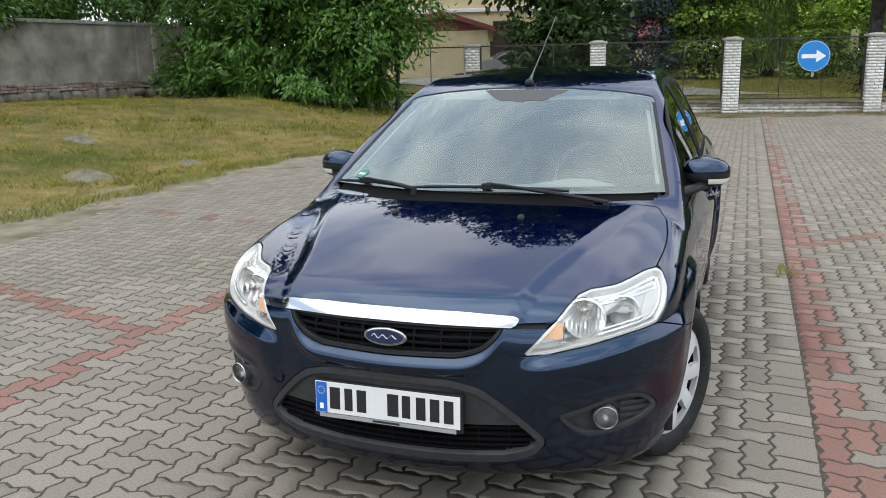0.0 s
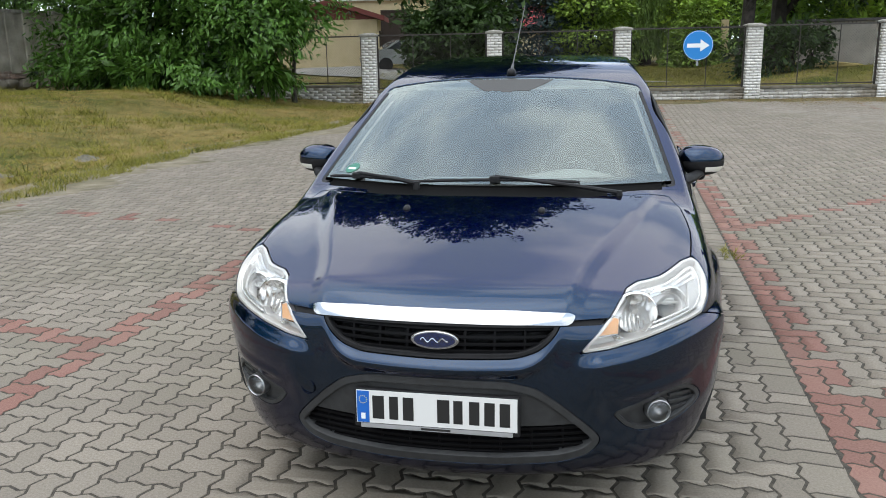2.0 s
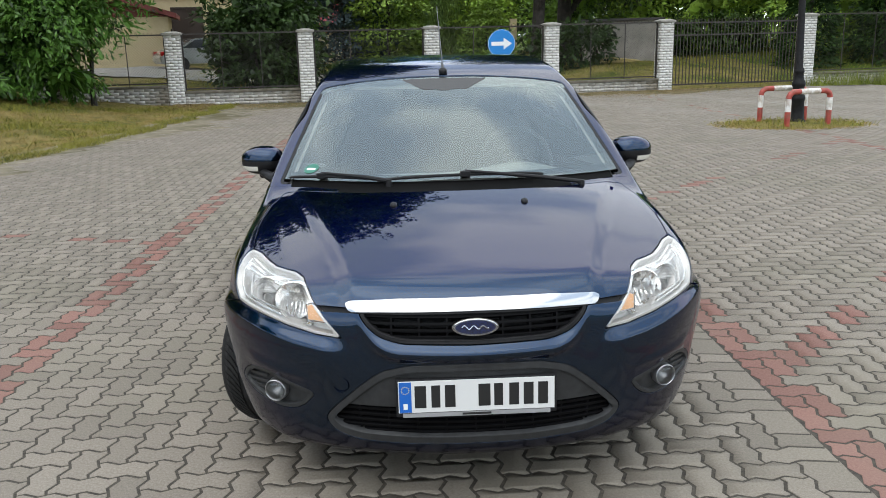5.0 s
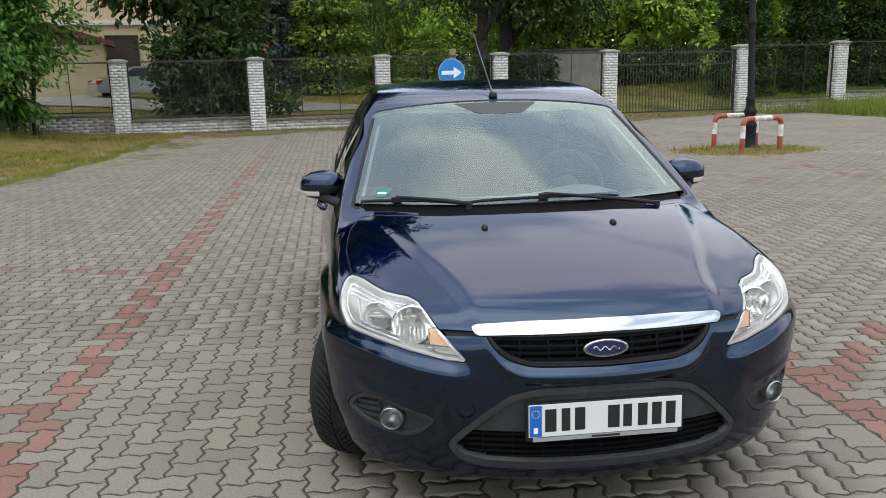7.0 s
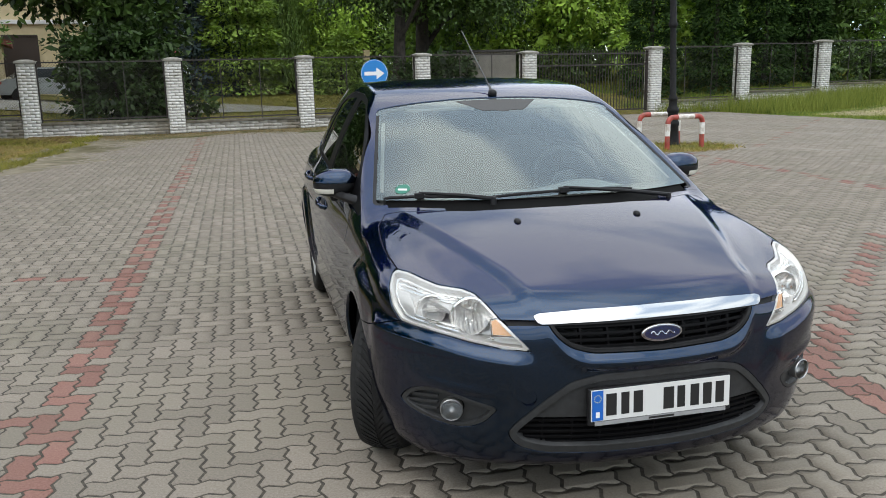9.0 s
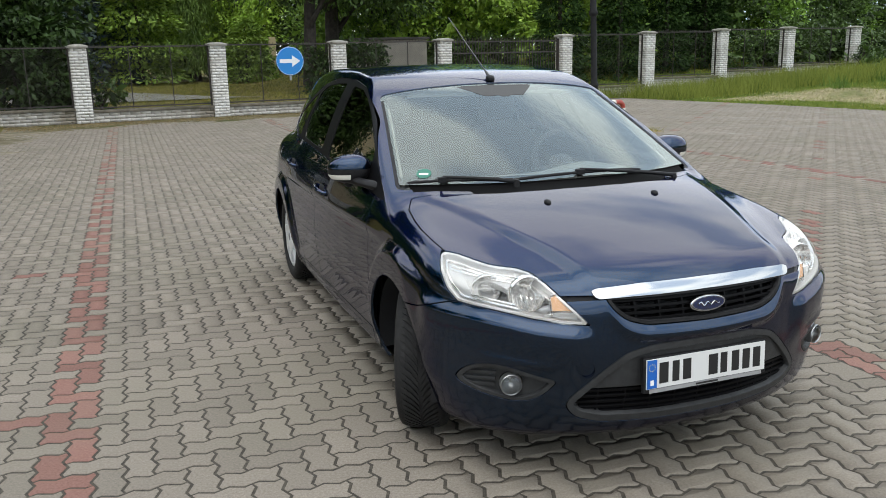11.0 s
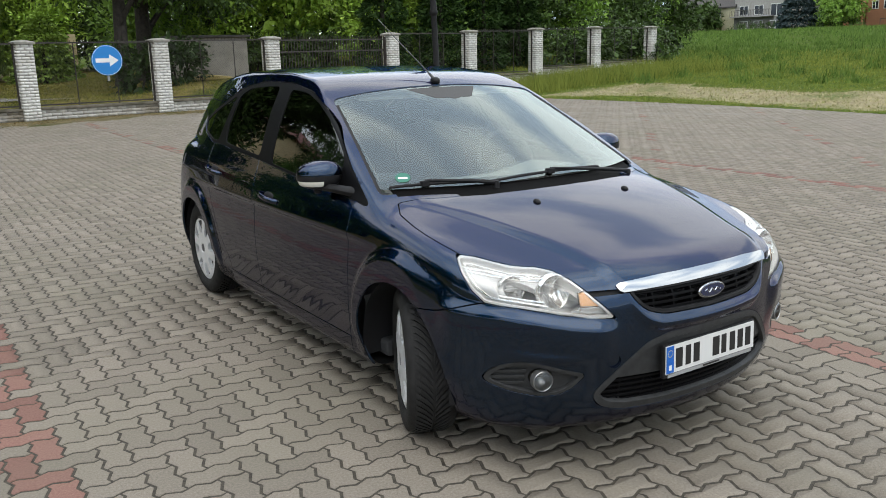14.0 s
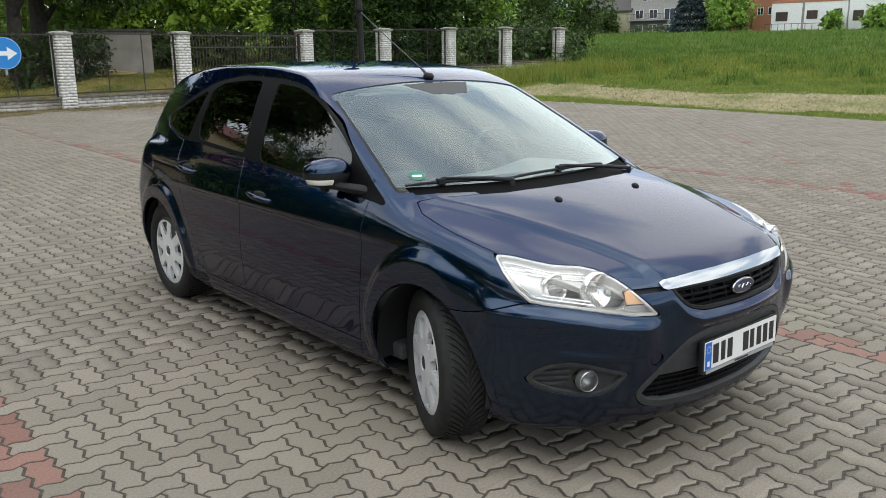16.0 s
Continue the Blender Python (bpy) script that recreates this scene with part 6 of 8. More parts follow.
def leaves(name, centres, outward, size, mat, parent, label="", droop=0.35, slim=0.42, jitter=0.9):
    """Folded four-cornered leaves at the given points, tips turned outward and down."""
    n = len(centres)
    tip = outward + jitter * rng.normal(size=(n, 3))
    tip[:, 2] -= droop
    tip /= np.linalg.norm(tip, axis=1)[:, None]
    up = rng.normal(size=(n, 3)) * 0.6 + np.array([0, 0, 1.0]) + outward * 0.6
    side = np.cross(tip, up)
    side /= np.maximum(np.linalg.norm(side, axis=1), 1e-6)[:, None]
    nrm = np.cross(side, tip)
    L = (size * rng.uniform(0.65, 1.25, n))[:, None]
    w = L * slim
    a = centres
    m = a + tip * L * 0.5 - nrm * L * 0.06
    v = np.stack([a, m + side * w * 0.5 + nrm * L * 0.05, a + tip * L, m - side * w * 0.5 + nrm * L * 0.05], 1).reshape(-1, 3)
    i = 4 * np.arange(n)[:, None]
    f = np.concatenate([i + np.array([[0, 1, 2]]), i + np.array([[0, 2, 3]])])
    ob = link_mesh(name, v, f, mat, parent, label)
    ob["kind"] = "stuff"
    return ob


def crown_points(lobes, per_m2, fill=0.30, lumps=0.5, clump=2.2):
    """Points on and in lumpy ellipsoid lobes (cx, cy, cz, rx, ry, rz), gathered in clumps."""
    P, O = [], []
    for cx, cy, cz, rx, ry, rz in lobes:
        area = 4 * math.pi * ((rx * ry) ** 1.6 / 3 + (rx * rz) ** 1.6 / 3 + (ry * rz) ** 1.6 / 3) ** (1 / 1.6)
        clumps = max(10, int(area * clump))
        d = rng.normal(size=(clumps, 3))
        d /= np.linalg.norm(d, axis=1)[:, None]
        depth = 1 - fill * rng.random(clumps) ** 1.5 + 0.10 * rng.normal(size=clumps)
        c = d * depth[:, None]
        k = max(4, int(per_m2 * area / clumps))
        q = np.repeat(c * (rx, ry, rz), k, 0) + rng.normal(size=(clumps * k, 3)) * lumps * min(rx, ry, rz, 1.2) * 0.34
        P.append(q + (cx, cy, cz))
        O.append(np.repeat(d, k, 0))
    return np.concatenate(P), np.concatenate(O)


def trunk_mesh(base, height, r, lean=(0, 0), limbs=6, spread=2.0, start=0.35):
    bm = bmesh.new()
    b = Vector(base)
    pts = [b + Vector((lean[0] * t + 0.10 * math.sin(5 * t + b.x), lean[1] * t + 0.10 * math.cos(4 * t + b.y), height * t)) for t in np.linspace(0, 1, 8)]
    tube(bm, pts, [r * (1.25 if i == 0 else 1 - 0.75 * i / 7) for i in range(8)], 10)
    parts = [bm]
    for k in range(limbs):
        bm = bmesh.new()
        parts.append(bm)
        t = start + (0.92 - start) * k / max(1, limbs - 1)
        s = pts[0].lerp(pts[-1], t)
        a = 2.4 * k + b.x
        e = s + Vector((math.cos(a) * spread * (1.1 - t * 0.5), math.sin(a) * spread * (1.1 - t * 0.5), spread * 0.8))
        m = s.lerp(e, 0.5) + Vector((0, 0, spread * 0.18))
        rr = r * (1 - 0.7 * t) * 0.55
        tube(bm, [s, m, e], [rr, rr * 0.65, rr * 0.25], 7)
    return parts


def put_trunk(parts, parent, name="trunk"):
    for i, bm in enumerate(parts):
        part(name if i == 0 else "limb", bm, M_BARK, parent, smooth=True)


def broad_tree(name, label, at, height, trunk_r, lobes, mat, size=0.16, density=26, droop=0.35, slim=0.5, limbs=7, spread=2.5, start=0.35, fill=0.35, group=""):
    t = thing(name, label, "tree", group, at=None)
    t.location = (0, 0, 0)
    put_trunk(trunk_mesh(at, height * 0.8, trunk_r, limbs=limbs, spread=spread, start=start), t)
    P, O = crown_points([(at[0] + a, at[1] + b, at[2] + c, d, e, f) for a, b, c, d, e, f in lobes], density, fill)
    core = rng.random(len(P)) < 0.16
    c = np.array([at[0], at[1], at[2]]) + np.array([lobes[0][0], lobes[0][1], 0])
    P = np.concatenate([P, P[core] - O[core] * np.array([l[3] for l in lobes]).mean() * rng.uniform(0.25, 0.5, core.sum())[:, None]])
    O = np.concatenate([O, O[core]])
    big = np.where(np.arange(len(P)) < len(core), 1.0, 2.4)
    leaves("crown", P, O, size * big, mat, t, droop=droop, slim=slim)
    return t


def gz(x, y):
    return float(ground_height(np.array([x]), np.array([y]))[0])


# walnut thicket before the wall and the fence's west end
bush = thing("walnut_bush", "large spreading walnut with long drooping leaves down to the ground", "bush")
for bx, by in ((-9.0, 18.2), (-12.2, 18.6), (-14.2, 18.9), (-8.2, 18.8)):
    put_trunk(trunk_mesh((bx, by, gz(bx, by)), 3.0, 0.07, limbs=5, spread=1.3, start=0.2), bush, "stem")
# the last lobe, above the view, is added to block the red roof's reflection
P, O = crown_points([(-9.0, 17.9, 2.3, 2.3, 1.7, 1.75), (-12.0, 18.0, 2.5, 2.4, 1.7, 2.0), (-14.3, 18.6, 2.3, 1.6, 1.4, 1.7), (-10.4, 18.4, 4.3, 2.8, 2.0, 2.0), (-13.4, 18.8, 4.6, 2.4, 1.8, 1.9), (-8.1, 18.2, 2.9, 1.2, 1.2, 1.5), (-8.9, 18.4, 4.4, 1.7, 1.4, 1.4), (-11.0, 17.0, 1.2, 2.8, 1.2, 0.8), (-8.4, 17.3, 1.1, 1.3, 1.0, 0.75), (-13.6, 17.8, 1.2, 2.0, 1.1, 0.8), (-11.5, 19.4, 3.0, 3.8, 1.0, 2.6), (-11.2, 18.7, 6.4, 3.4, 2.0, 2.1)], 100, 0.50, 0.46, 1.25)
ok = P[:, 2] > 0.36
P, O = P[ok], O[ok]
inner = rng.random(len(P)) < 0.20
P = np.concatenate([P, P[inner] - O[inner] * (0.7, 0.7, 0.5)])
O = np.concatenate([O, O[inner]])
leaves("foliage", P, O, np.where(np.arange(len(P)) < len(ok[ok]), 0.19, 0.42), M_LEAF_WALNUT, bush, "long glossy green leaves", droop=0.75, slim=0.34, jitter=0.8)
# low twigs at the wall
hang = thing("overhanging_branch", "leafy branch hanging over the old wall", "branch")
P, O = crown_points([(-18.0, 14.0, 3.4, 1.2, 1.3, 0.8), (-17.2, 12.6, 3.0, 0.9, 1.0, 0.8), (-18.6, 16.6, 3.7, 1.5, 1.8, 0.8), (-17.2, 19.6, 3.7, 1.4, 1.6, 0.8), (-20.4, 11.0, 4.3, 1.9, 2.4, 1.6), (-20.0, 14.5, 4.5, 1.9, 2.2, 1.7), (-19.4, 18.0, 4.6, 1.9, 2.2, 1.7), (-18.6, 21.6, 4.6, 1.9, 2.2, 1.8), (-21.8, 8.5, 4.6, 2.0, 3.0, 2.6), (-22.0, 13.0, 4.8, 2.0, 3.0, 2.6), (-21.6, 17.5, 4.8, 2.0, 3.0, 2.6), (-20.8, 22.0, 4.8, 2.0, 3.0, 2.6), (-17.6, 24.6, 4.6, 2.4, 1.6, 2.6), (-24.0, 6.0, 5.0, 2.0, 3.4, 3.0), (-24.0, 11.5, 5.2, 2.0, 3.4, 3.0), (-23.6, 17.0, 5.2, 2.0, 3.4, 3.0), (-23.0, 22.5, 5.2, 2.0, 3.4, 3.0)], 95, 0.55)
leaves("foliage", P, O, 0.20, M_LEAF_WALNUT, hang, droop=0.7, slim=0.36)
bm = bmesh.new()
tube(bm, [(-21, 15.5, 0.6), (-20, 15, 2.6), (-18.6, 14.4, 3.5), (-17.2, 12.8, 3.2)], [0.16, 0.12, 0.07, 0.02], 8)
part("bough", bm, M_BARK, hang, smooth=True)
bm = bmesh.new()
tube(bm, [(-20.2, 15.1, 2.4), (-19.4, 17, 3.5), (-17.4, 19.5, 3.8)], [0.09, 0.06, 0.02], 8)
part("bough", bm, M_BARK, hang, smooth=True)

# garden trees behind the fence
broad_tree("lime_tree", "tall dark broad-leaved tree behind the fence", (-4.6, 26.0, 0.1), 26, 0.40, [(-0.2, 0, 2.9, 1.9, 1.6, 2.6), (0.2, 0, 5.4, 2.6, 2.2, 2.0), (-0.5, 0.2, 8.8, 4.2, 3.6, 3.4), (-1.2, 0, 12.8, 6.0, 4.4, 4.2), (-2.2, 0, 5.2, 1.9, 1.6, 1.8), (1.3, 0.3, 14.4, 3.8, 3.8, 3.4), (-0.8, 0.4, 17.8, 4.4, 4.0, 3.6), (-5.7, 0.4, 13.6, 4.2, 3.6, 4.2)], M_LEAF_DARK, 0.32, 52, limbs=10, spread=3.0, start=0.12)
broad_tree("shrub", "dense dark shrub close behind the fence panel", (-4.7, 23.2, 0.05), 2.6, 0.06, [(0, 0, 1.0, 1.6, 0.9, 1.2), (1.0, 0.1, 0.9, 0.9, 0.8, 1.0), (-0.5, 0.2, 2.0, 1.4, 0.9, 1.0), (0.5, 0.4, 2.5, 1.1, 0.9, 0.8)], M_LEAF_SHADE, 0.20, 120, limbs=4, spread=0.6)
broad_tree("linden", "broad dark tree with hanging lower boughs", (5.2, 30.4, 0.5), 15, 0.27, [(-1.2, 0, 5.0, 2.6, 2.2, 1.9), (1.8, -0.3, 4.6, 2.6, 2.0, 1.8), (3.6, 0.2, 4.4, 2.0, 2.0, 1.7), (0.6, 0, 8.2, 4.4, 3.6, 2.8), (0.3, 0.5, 12.0, 3.8, 3.2, 2.8), (3.4, 0.4, 6.4, 2.2, 2.0, 1.8)], M_LEAF_DARK, 0.20, 40, limbs=9, spread=2.8, start=0.18)
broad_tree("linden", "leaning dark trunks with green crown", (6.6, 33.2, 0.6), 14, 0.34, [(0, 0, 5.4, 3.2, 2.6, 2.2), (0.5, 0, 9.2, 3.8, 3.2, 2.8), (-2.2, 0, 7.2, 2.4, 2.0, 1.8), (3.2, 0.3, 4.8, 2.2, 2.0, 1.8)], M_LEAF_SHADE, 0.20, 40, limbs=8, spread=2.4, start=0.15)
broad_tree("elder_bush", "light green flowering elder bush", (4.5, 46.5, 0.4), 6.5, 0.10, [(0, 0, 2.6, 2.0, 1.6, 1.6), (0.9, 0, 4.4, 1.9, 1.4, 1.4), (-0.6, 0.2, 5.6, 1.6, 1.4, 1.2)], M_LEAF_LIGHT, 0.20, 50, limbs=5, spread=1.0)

# weeping willow
willow = thing("willow", "weeping willow with long hanging curtains of leaves", "tree")
put_trunk(trunk_mesh((1.9, 48.0, 0.4), 8.5, 0.30, limbs=8, spread=1.9), willow)
P, O = [], []
for k in range(620):
    a, r = rng.uniform(0, 2 * math.pi), 2.1 * math.sqrt(rng.uniform(0.15, 1))
    top, ln = 9.0 - 0.34 * r * r + rng.normal() * 0.4, rng.uniform(4.5, 8.0)
    z = np.arange(max(0.9, top - ln), top, 0.075)
    sway = 0.14 * np.sin(z * 1.1 + k)
    P.append(np.stack([1.9 + r * math.cos(a) + sway + rng.normal(size=len(z)) * 0.05, 48.0 + r * math.sin(a) * 0.8 + rng.normal(size=len(z)) * 0.05, z], 1))
    O.append(np.tile([[0.3 * math.cos(a), 0.3 * math.sin(a), -0.6]], (len(z), 1)))
P, O = np.concatenate(P), np.concatenate(O)
leaves("curtain", P, O, 0.26, M_LEAF_WILLOW, willow, droop=1.2, slim=0.24, jitter=0.45)

# thuja columns and blue spruce
def cone_tree(name, label, at, h, r, mat, size, count, parent_label="", power=0.8):
    t = thing(name, label, "tree")
    bm = bmesh.new()
    tube(bm, [at, (at[0], at[1], at[2] + h * 0.95)], [0.14, 0.02], 8)
    part("trunk", bm, M_BARK, t, smooth=True)
    z = rng.uniform(0.04, 1, count) ** 1.0
    a = rng.uniform(0, 2 * math.pi, count)
    tier = 1 + 0.16 * np.sin(z * 46)
    rr = r * (1 - z) ** power * tier * rng.uniform(0.72, 1.05, count)
    P = np.stack([at[0] + rr * np.cos(a), at[1] + rr * np.sin(a), at[2] + z * h - 0.12 * rr], 1)
    O = np.stack([np.cos(a), np.sin(a), 0 * a - 0.1], 1)
    leaves("foliage", P, O, size, mat, t, droop=0.2, slim=0.45, jitter=0.5)
    return t


cone_tree("spruce", "blue spruce with tiers of needles", (-3.6, 46.0, 0.4), 9.0, 3.0, M_LEAF_SPRUCE, 0.30, 15000)
cone_tree("thuja", "tall thuja with soft hanging green sprays", (-1.0, 45.0, 0.4), 11.0, 2.3, M_LEAF_HANG, 0.30, 16000, power=0.45)
cone_tree("weeping_shrub", "low pale green shrub with hanging twigs", (4.4, 43.5, 0.3), 3.4, 1.7, M_LEAF_HANG, 0.24, 6000, power=0.5)
for x, y in ((14.6, 27.3), (17.6, 27.6), (20.3, 28.2), (22.6, 28.6)):
    cone_tree("thuja", "dark thuja column behind the fence", (x, y, 0.3), 6.5 + 0.5 * math.sin(x * 3), 1.05, M_LEAF_THUJA, 0.20, 8000, power=0.42)

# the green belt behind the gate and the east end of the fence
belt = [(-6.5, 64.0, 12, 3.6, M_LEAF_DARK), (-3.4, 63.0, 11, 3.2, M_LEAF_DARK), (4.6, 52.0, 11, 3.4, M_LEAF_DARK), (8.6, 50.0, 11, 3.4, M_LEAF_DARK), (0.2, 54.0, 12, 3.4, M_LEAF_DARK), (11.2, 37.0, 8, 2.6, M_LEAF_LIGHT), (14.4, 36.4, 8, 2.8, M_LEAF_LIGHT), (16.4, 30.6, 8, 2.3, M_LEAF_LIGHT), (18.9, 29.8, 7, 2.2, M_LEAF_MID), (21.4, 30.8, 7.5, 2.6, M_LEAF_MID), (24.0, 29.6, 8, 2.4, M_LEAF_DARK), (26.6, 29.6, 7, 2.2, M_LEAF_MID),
        (8.0, 37.5, 9, 3.0, M_LEAF_MID), (12.0, 39.0, 9, 3.2, M_LEAF_DARK), (17.0, 37.0, 9, 3.2, M_LEAF_MID), (22.5, 36.5, 8.5, 3.2, M_LEAF_DARK), (27.5, 35.0, 8, 3.0, M_LEAF_MID), (31.0, 33.5, 8, 2.6, M_LEAF_DARK), (44.5, 38.6, 8, 2.0, M_LEAF_DARK), (37.0, 36.0, 9, 3.0, M_LEAF_DARK), (40.5, 39.0, 9, 3.2, M_LEAF_MID), (-7.6, 47.0, 13, 2.6, M_LEAF_DARK),
        (-2.0, 60.0, 13, 4.0, M_LEAF_DARK), (2.4, 57.0, 13, 3.8, M_LEAF_DARK), (6.6, 55.0, 12, 3.8, M_LEAF_MID), (10.8, 56.0, 13, 4.0, M_LEAF_DARK), (15.5, 54.0, 12, 4.0, M_LEAF_MID), (20.5, 52.0, 12, 4.2, M_LEAF_DARK), (26.0, 50.0, 12, 4.2, M_LEAF_MID), (32.0, 48.0, 11, 4.2, M_LEAF_DARK)]
for x, y, h, r, mat in belt:
    g = gz(x, y)
    broad_tree("garden_tree", "leafy green tree in the garden hedge", (x, y, g), h, 0.15, [(0, 0, h * 0.24, r * 0.85, r * 0.8, h * 0.22), (r * 0.3, 0, h * 0.52, r, r * 0.9, h * 0.24), (-r * 0.3, 0.2, h * 0.80, r * 0.8, r * 0.8, h * 0.20)], mat, 0.24, 34, limbs=6, spread=r * 0.6, group="hedge trees")
for x, y, w, h in ((12.0, 34.6, 1.5, 1.8), (14.2, 34.0, 1.6, 1.9), (25.4, 26.6, 1.7, 2.3), (27.6, 26.2, 1.5, 2.0), (23.4, 26.4, 1.4, 1.7), (28.6, 26.8, 1.2, 1.6), (28.35, 24.95, 0.8, 1.9), (27.3, 24.3, 0.6, 1.0), (5.4, 28.8, 1.2, 1.8), (6.5, 28.9, 1.1, 1.9), (7.3, 29.6, 0.8, 1.7), (-2.5, 23.6, 0.5, 1.0)):
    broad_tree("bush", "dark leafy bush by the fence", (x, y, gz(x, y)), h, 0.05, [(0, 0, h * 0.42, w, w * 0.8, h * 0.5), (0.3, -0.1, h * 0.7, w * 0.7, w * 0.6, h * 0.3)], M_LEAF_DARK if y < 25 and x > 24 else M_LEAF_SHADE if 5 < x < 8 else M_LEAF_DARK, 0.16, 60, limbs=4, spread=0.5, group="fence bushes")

# tall trees that stand round the yard and show in the paint and the glass
for x, y, h, r in ((-22, 11, 15, 4.2), (-23, 3.5, 14, 4.4), (-22, -5, 14, 4.2), (-23, 19, 15, 4.2)):
    broad_tree("roadside_tree", "tall leafy tree behind the old wall", (x, y, 0.6), h, 0.3, [(0, 0, h * 0.38, r * 0.9, r * 0.9, h * 0.2), (0.5, 0, h * 0.62, r, r, h * 0.22), (-0.4, 0.3, h * 0.86, r * 0.75, r * 0.75, h * 0.16)], M_LEAF_DARK, 0.32, 20, limbs=9, spread=r * 0.6, group="roadside trees")

# ---- grass ----
def blades(name, label, xs, ys, height, width, mat, lean=0.5, parent=None, lift=0.0):
    n = len(xs)
    zs = ground_height(xs, ys) + lift
    a = rng.uniform(0, 2 * math.pi, n)
    h = height * rng.uniform(0.5, 1.3, n)
    w = width * rng.uniform(0.6, 1.3, n)
    dx, dy = np.cos(a) * w, np.sin(a) * w
    lx, ly = rng.normal(size=n) * lean * h, rng.normal(size=n) * lean * h
    b = np.stack([xs, ys, zs - 0.01], 1)
    v = np.stack([b + np.stack([dx, dy, 0 * h], 1), b - np.stack([dx, dy, 0 * h], 1), b + np.stack([lx, ly, h], 1)], 1).reshape(-1, 3)
    ob = link_mesh(name, v, np.arange(3 * n).reshape(-1, 3), mat, parent)
    return tagged(ob, label, "grass", kind="stuff")


M_BLADE = leaf_stuff("short_grass_blades", (0.034, 0.050, 0.007), (0.250, 0.236, 0.050), 0.7)
M_STRAW = leaf_stuff("dry_grass_straw", (0.060, 0.044, 0.014), (0.350, 0.250, 0.095), 0.8)
M_HAY = leaf_stuff("bleached_hay", (0.130, 0.105, 0.055), (0.480, 0.410, 0.250), 0.8)
M_LITTER = leaf_stuff("brown_leaf_litter", (0.060, 0.040, 0.016), (0.260, 0.185, 0.090), 0.8)
M_TALL = leaf_stuff("meadow_grass", (0.070, 0.108, 0.016), (0.215, 0.245, 0.052), 0.7)


def scatter(n, x0, x1, y0, y1, keep):
    x, y = rng.uniform(x0, x1, n), rng.uniform(y0, y1, n)
    k = keep(x, y)
    return x[k], y[k]


def patch(x, y, s, seed):
    return np.sin(x * s + seed) * np.sin(y * s * 1.3 + seed * 2) + 0.6 * np.sin(x * s * 2.3 - y * s * 1.7 + seed * 3)


def on_paving(x, y):
    """Lifts roots that lie under the paving's edge to its surface."""
    return np.maximum(0.004 - ground_height(x, y), 0.0)


xs, ys = scatter(270000, -19, -4.4, 2.0, 21.0, lambda x, y: (x < edge_west(y) + 0.10 + 0.08 * patch(x, y, 1.9, 3) + rng.normal(size=len(x)) * 0.16) & (rng.random(len(x)) < np.clip(1.5 - (y - 2) * 0.045, 0.45, 1)))
dry = patch(xs, ys, 0.9, 1.0) + 0.8 * patch(xs, ys, 4.3, 5.0) + rng.normal(size=len(xs)) * 0.5 > -0.6
blades("mown_grass", "short mown grass on the bank", xs[~dry], ys[~dry], 0.06 + 0.09 * np.clip(patch(xs[~dry], ys[~dry], 3.1, 6.0), 0, 1.2), 0.007, M_BLADE, 0.8, lift=on_paving(xs[~dry], ys[~dry]))
blades("dry_cut_grass", "dry yellow grass clippings on the bank", xs[dry], ys[dry], 0.035, 0.006, M_STRAW, 1.6, lift=on_paving(xs[dry], ys[dry]))
xs, ys = scatter(80000, -7.5, -4.2, 2.5, 20.5, lambda x, y: np.abs(x - edge_west(y) - 0.12) < 0.24 * (1 + 0.7 * patch(x, y, 2.4, 2)))
blades("edge_grass", "tufts of grass at the edge of the paving", xs, ys, 0.08, 0.006, M_BLADE, 0.7, lift=on_paving(xs, ys))
xs, ys = scatter(260000, 13.5, 46, 2, 42, lambda x, y: (x > edge_east(y) + rng.normal(size=len(x)) * 0.15) & (y < 24.0 + 0.13 * (x - 16) + 60 * (x > 28.5)) & (rng.random(len(x)) < np.clip(1.25 - 0.042 * (x - 14), 0.0, 1)))
e = xs - edge_east(ys)
ej = e + rng.normal(size=len(e)) * 0.55
strip = (ej > 1.6 + 0.6 * np.sin(ys * 0.5)) & (ej < 5.2 + 0.8 * np.sin(ys * 0.37)) & (ys < 19 + rng.normal(size=len(e)) * 0.5) & (rng.random(len(e)) < 0.86)
tall = 0.07 + 0.09 * np.clip((e - 5) / 12, 0, 1)
blades("verge_grass", "fresh green grass verge beside the yard", xs[(e < 8) & ~strip], ys[(e < 8) & ~strip], tall[(e < 8) & ~strip], 0.010, M_TALL, 0.6)
blades("cut_hay", "pale dry cut grass lying in a strip", xs[strip], ys[strip], 0.06, 0.011, M_HAY, 2.0)
blades("meadow", "tall green meadow grass", xs[e >= 8], ys[e >= 8], tall[e >= 8], 0.010 + 0.0008 * np.clip(e[e >= 8] - 8, 0, 20), M_TALL, 0.4)
M_CROP = leaf_stuff("field_crop_blades", (0.022, 0.056, 0.009), (0.120, 0.195, 0.042), 0.7)
xs, ys = scatter(200000, 30, 111, 8, 100, lambda x, y: (x > 30 + 6 * rng.random(len(x))) & (y < 26 + 0.98 * (x - 28)) & (rng.random(len(x)) < np.clip(1.1 - 0.008 * (x - 30), 0.3, 1)) & (patch(x, y, 0.35, 7) + 0.7 * patch(x, y, 1.3, 2) + rng.normal(size=len(x)) > -0.5))
blades("field_crop", "young green crop standing uneven in the field", xs, ys, 0.22 + 0.16 * np.clip(patch(xs, ys, 0.6, 9), 0, 1.4), 0.016 + 0.0004 * (xs - 30), M_CROP, 0.35)
cx_, cy_ = rng.uniform(19, 60, 260), rng.uniform(6, 34, 260)
k_ = rng.integers(30, 110, 260)
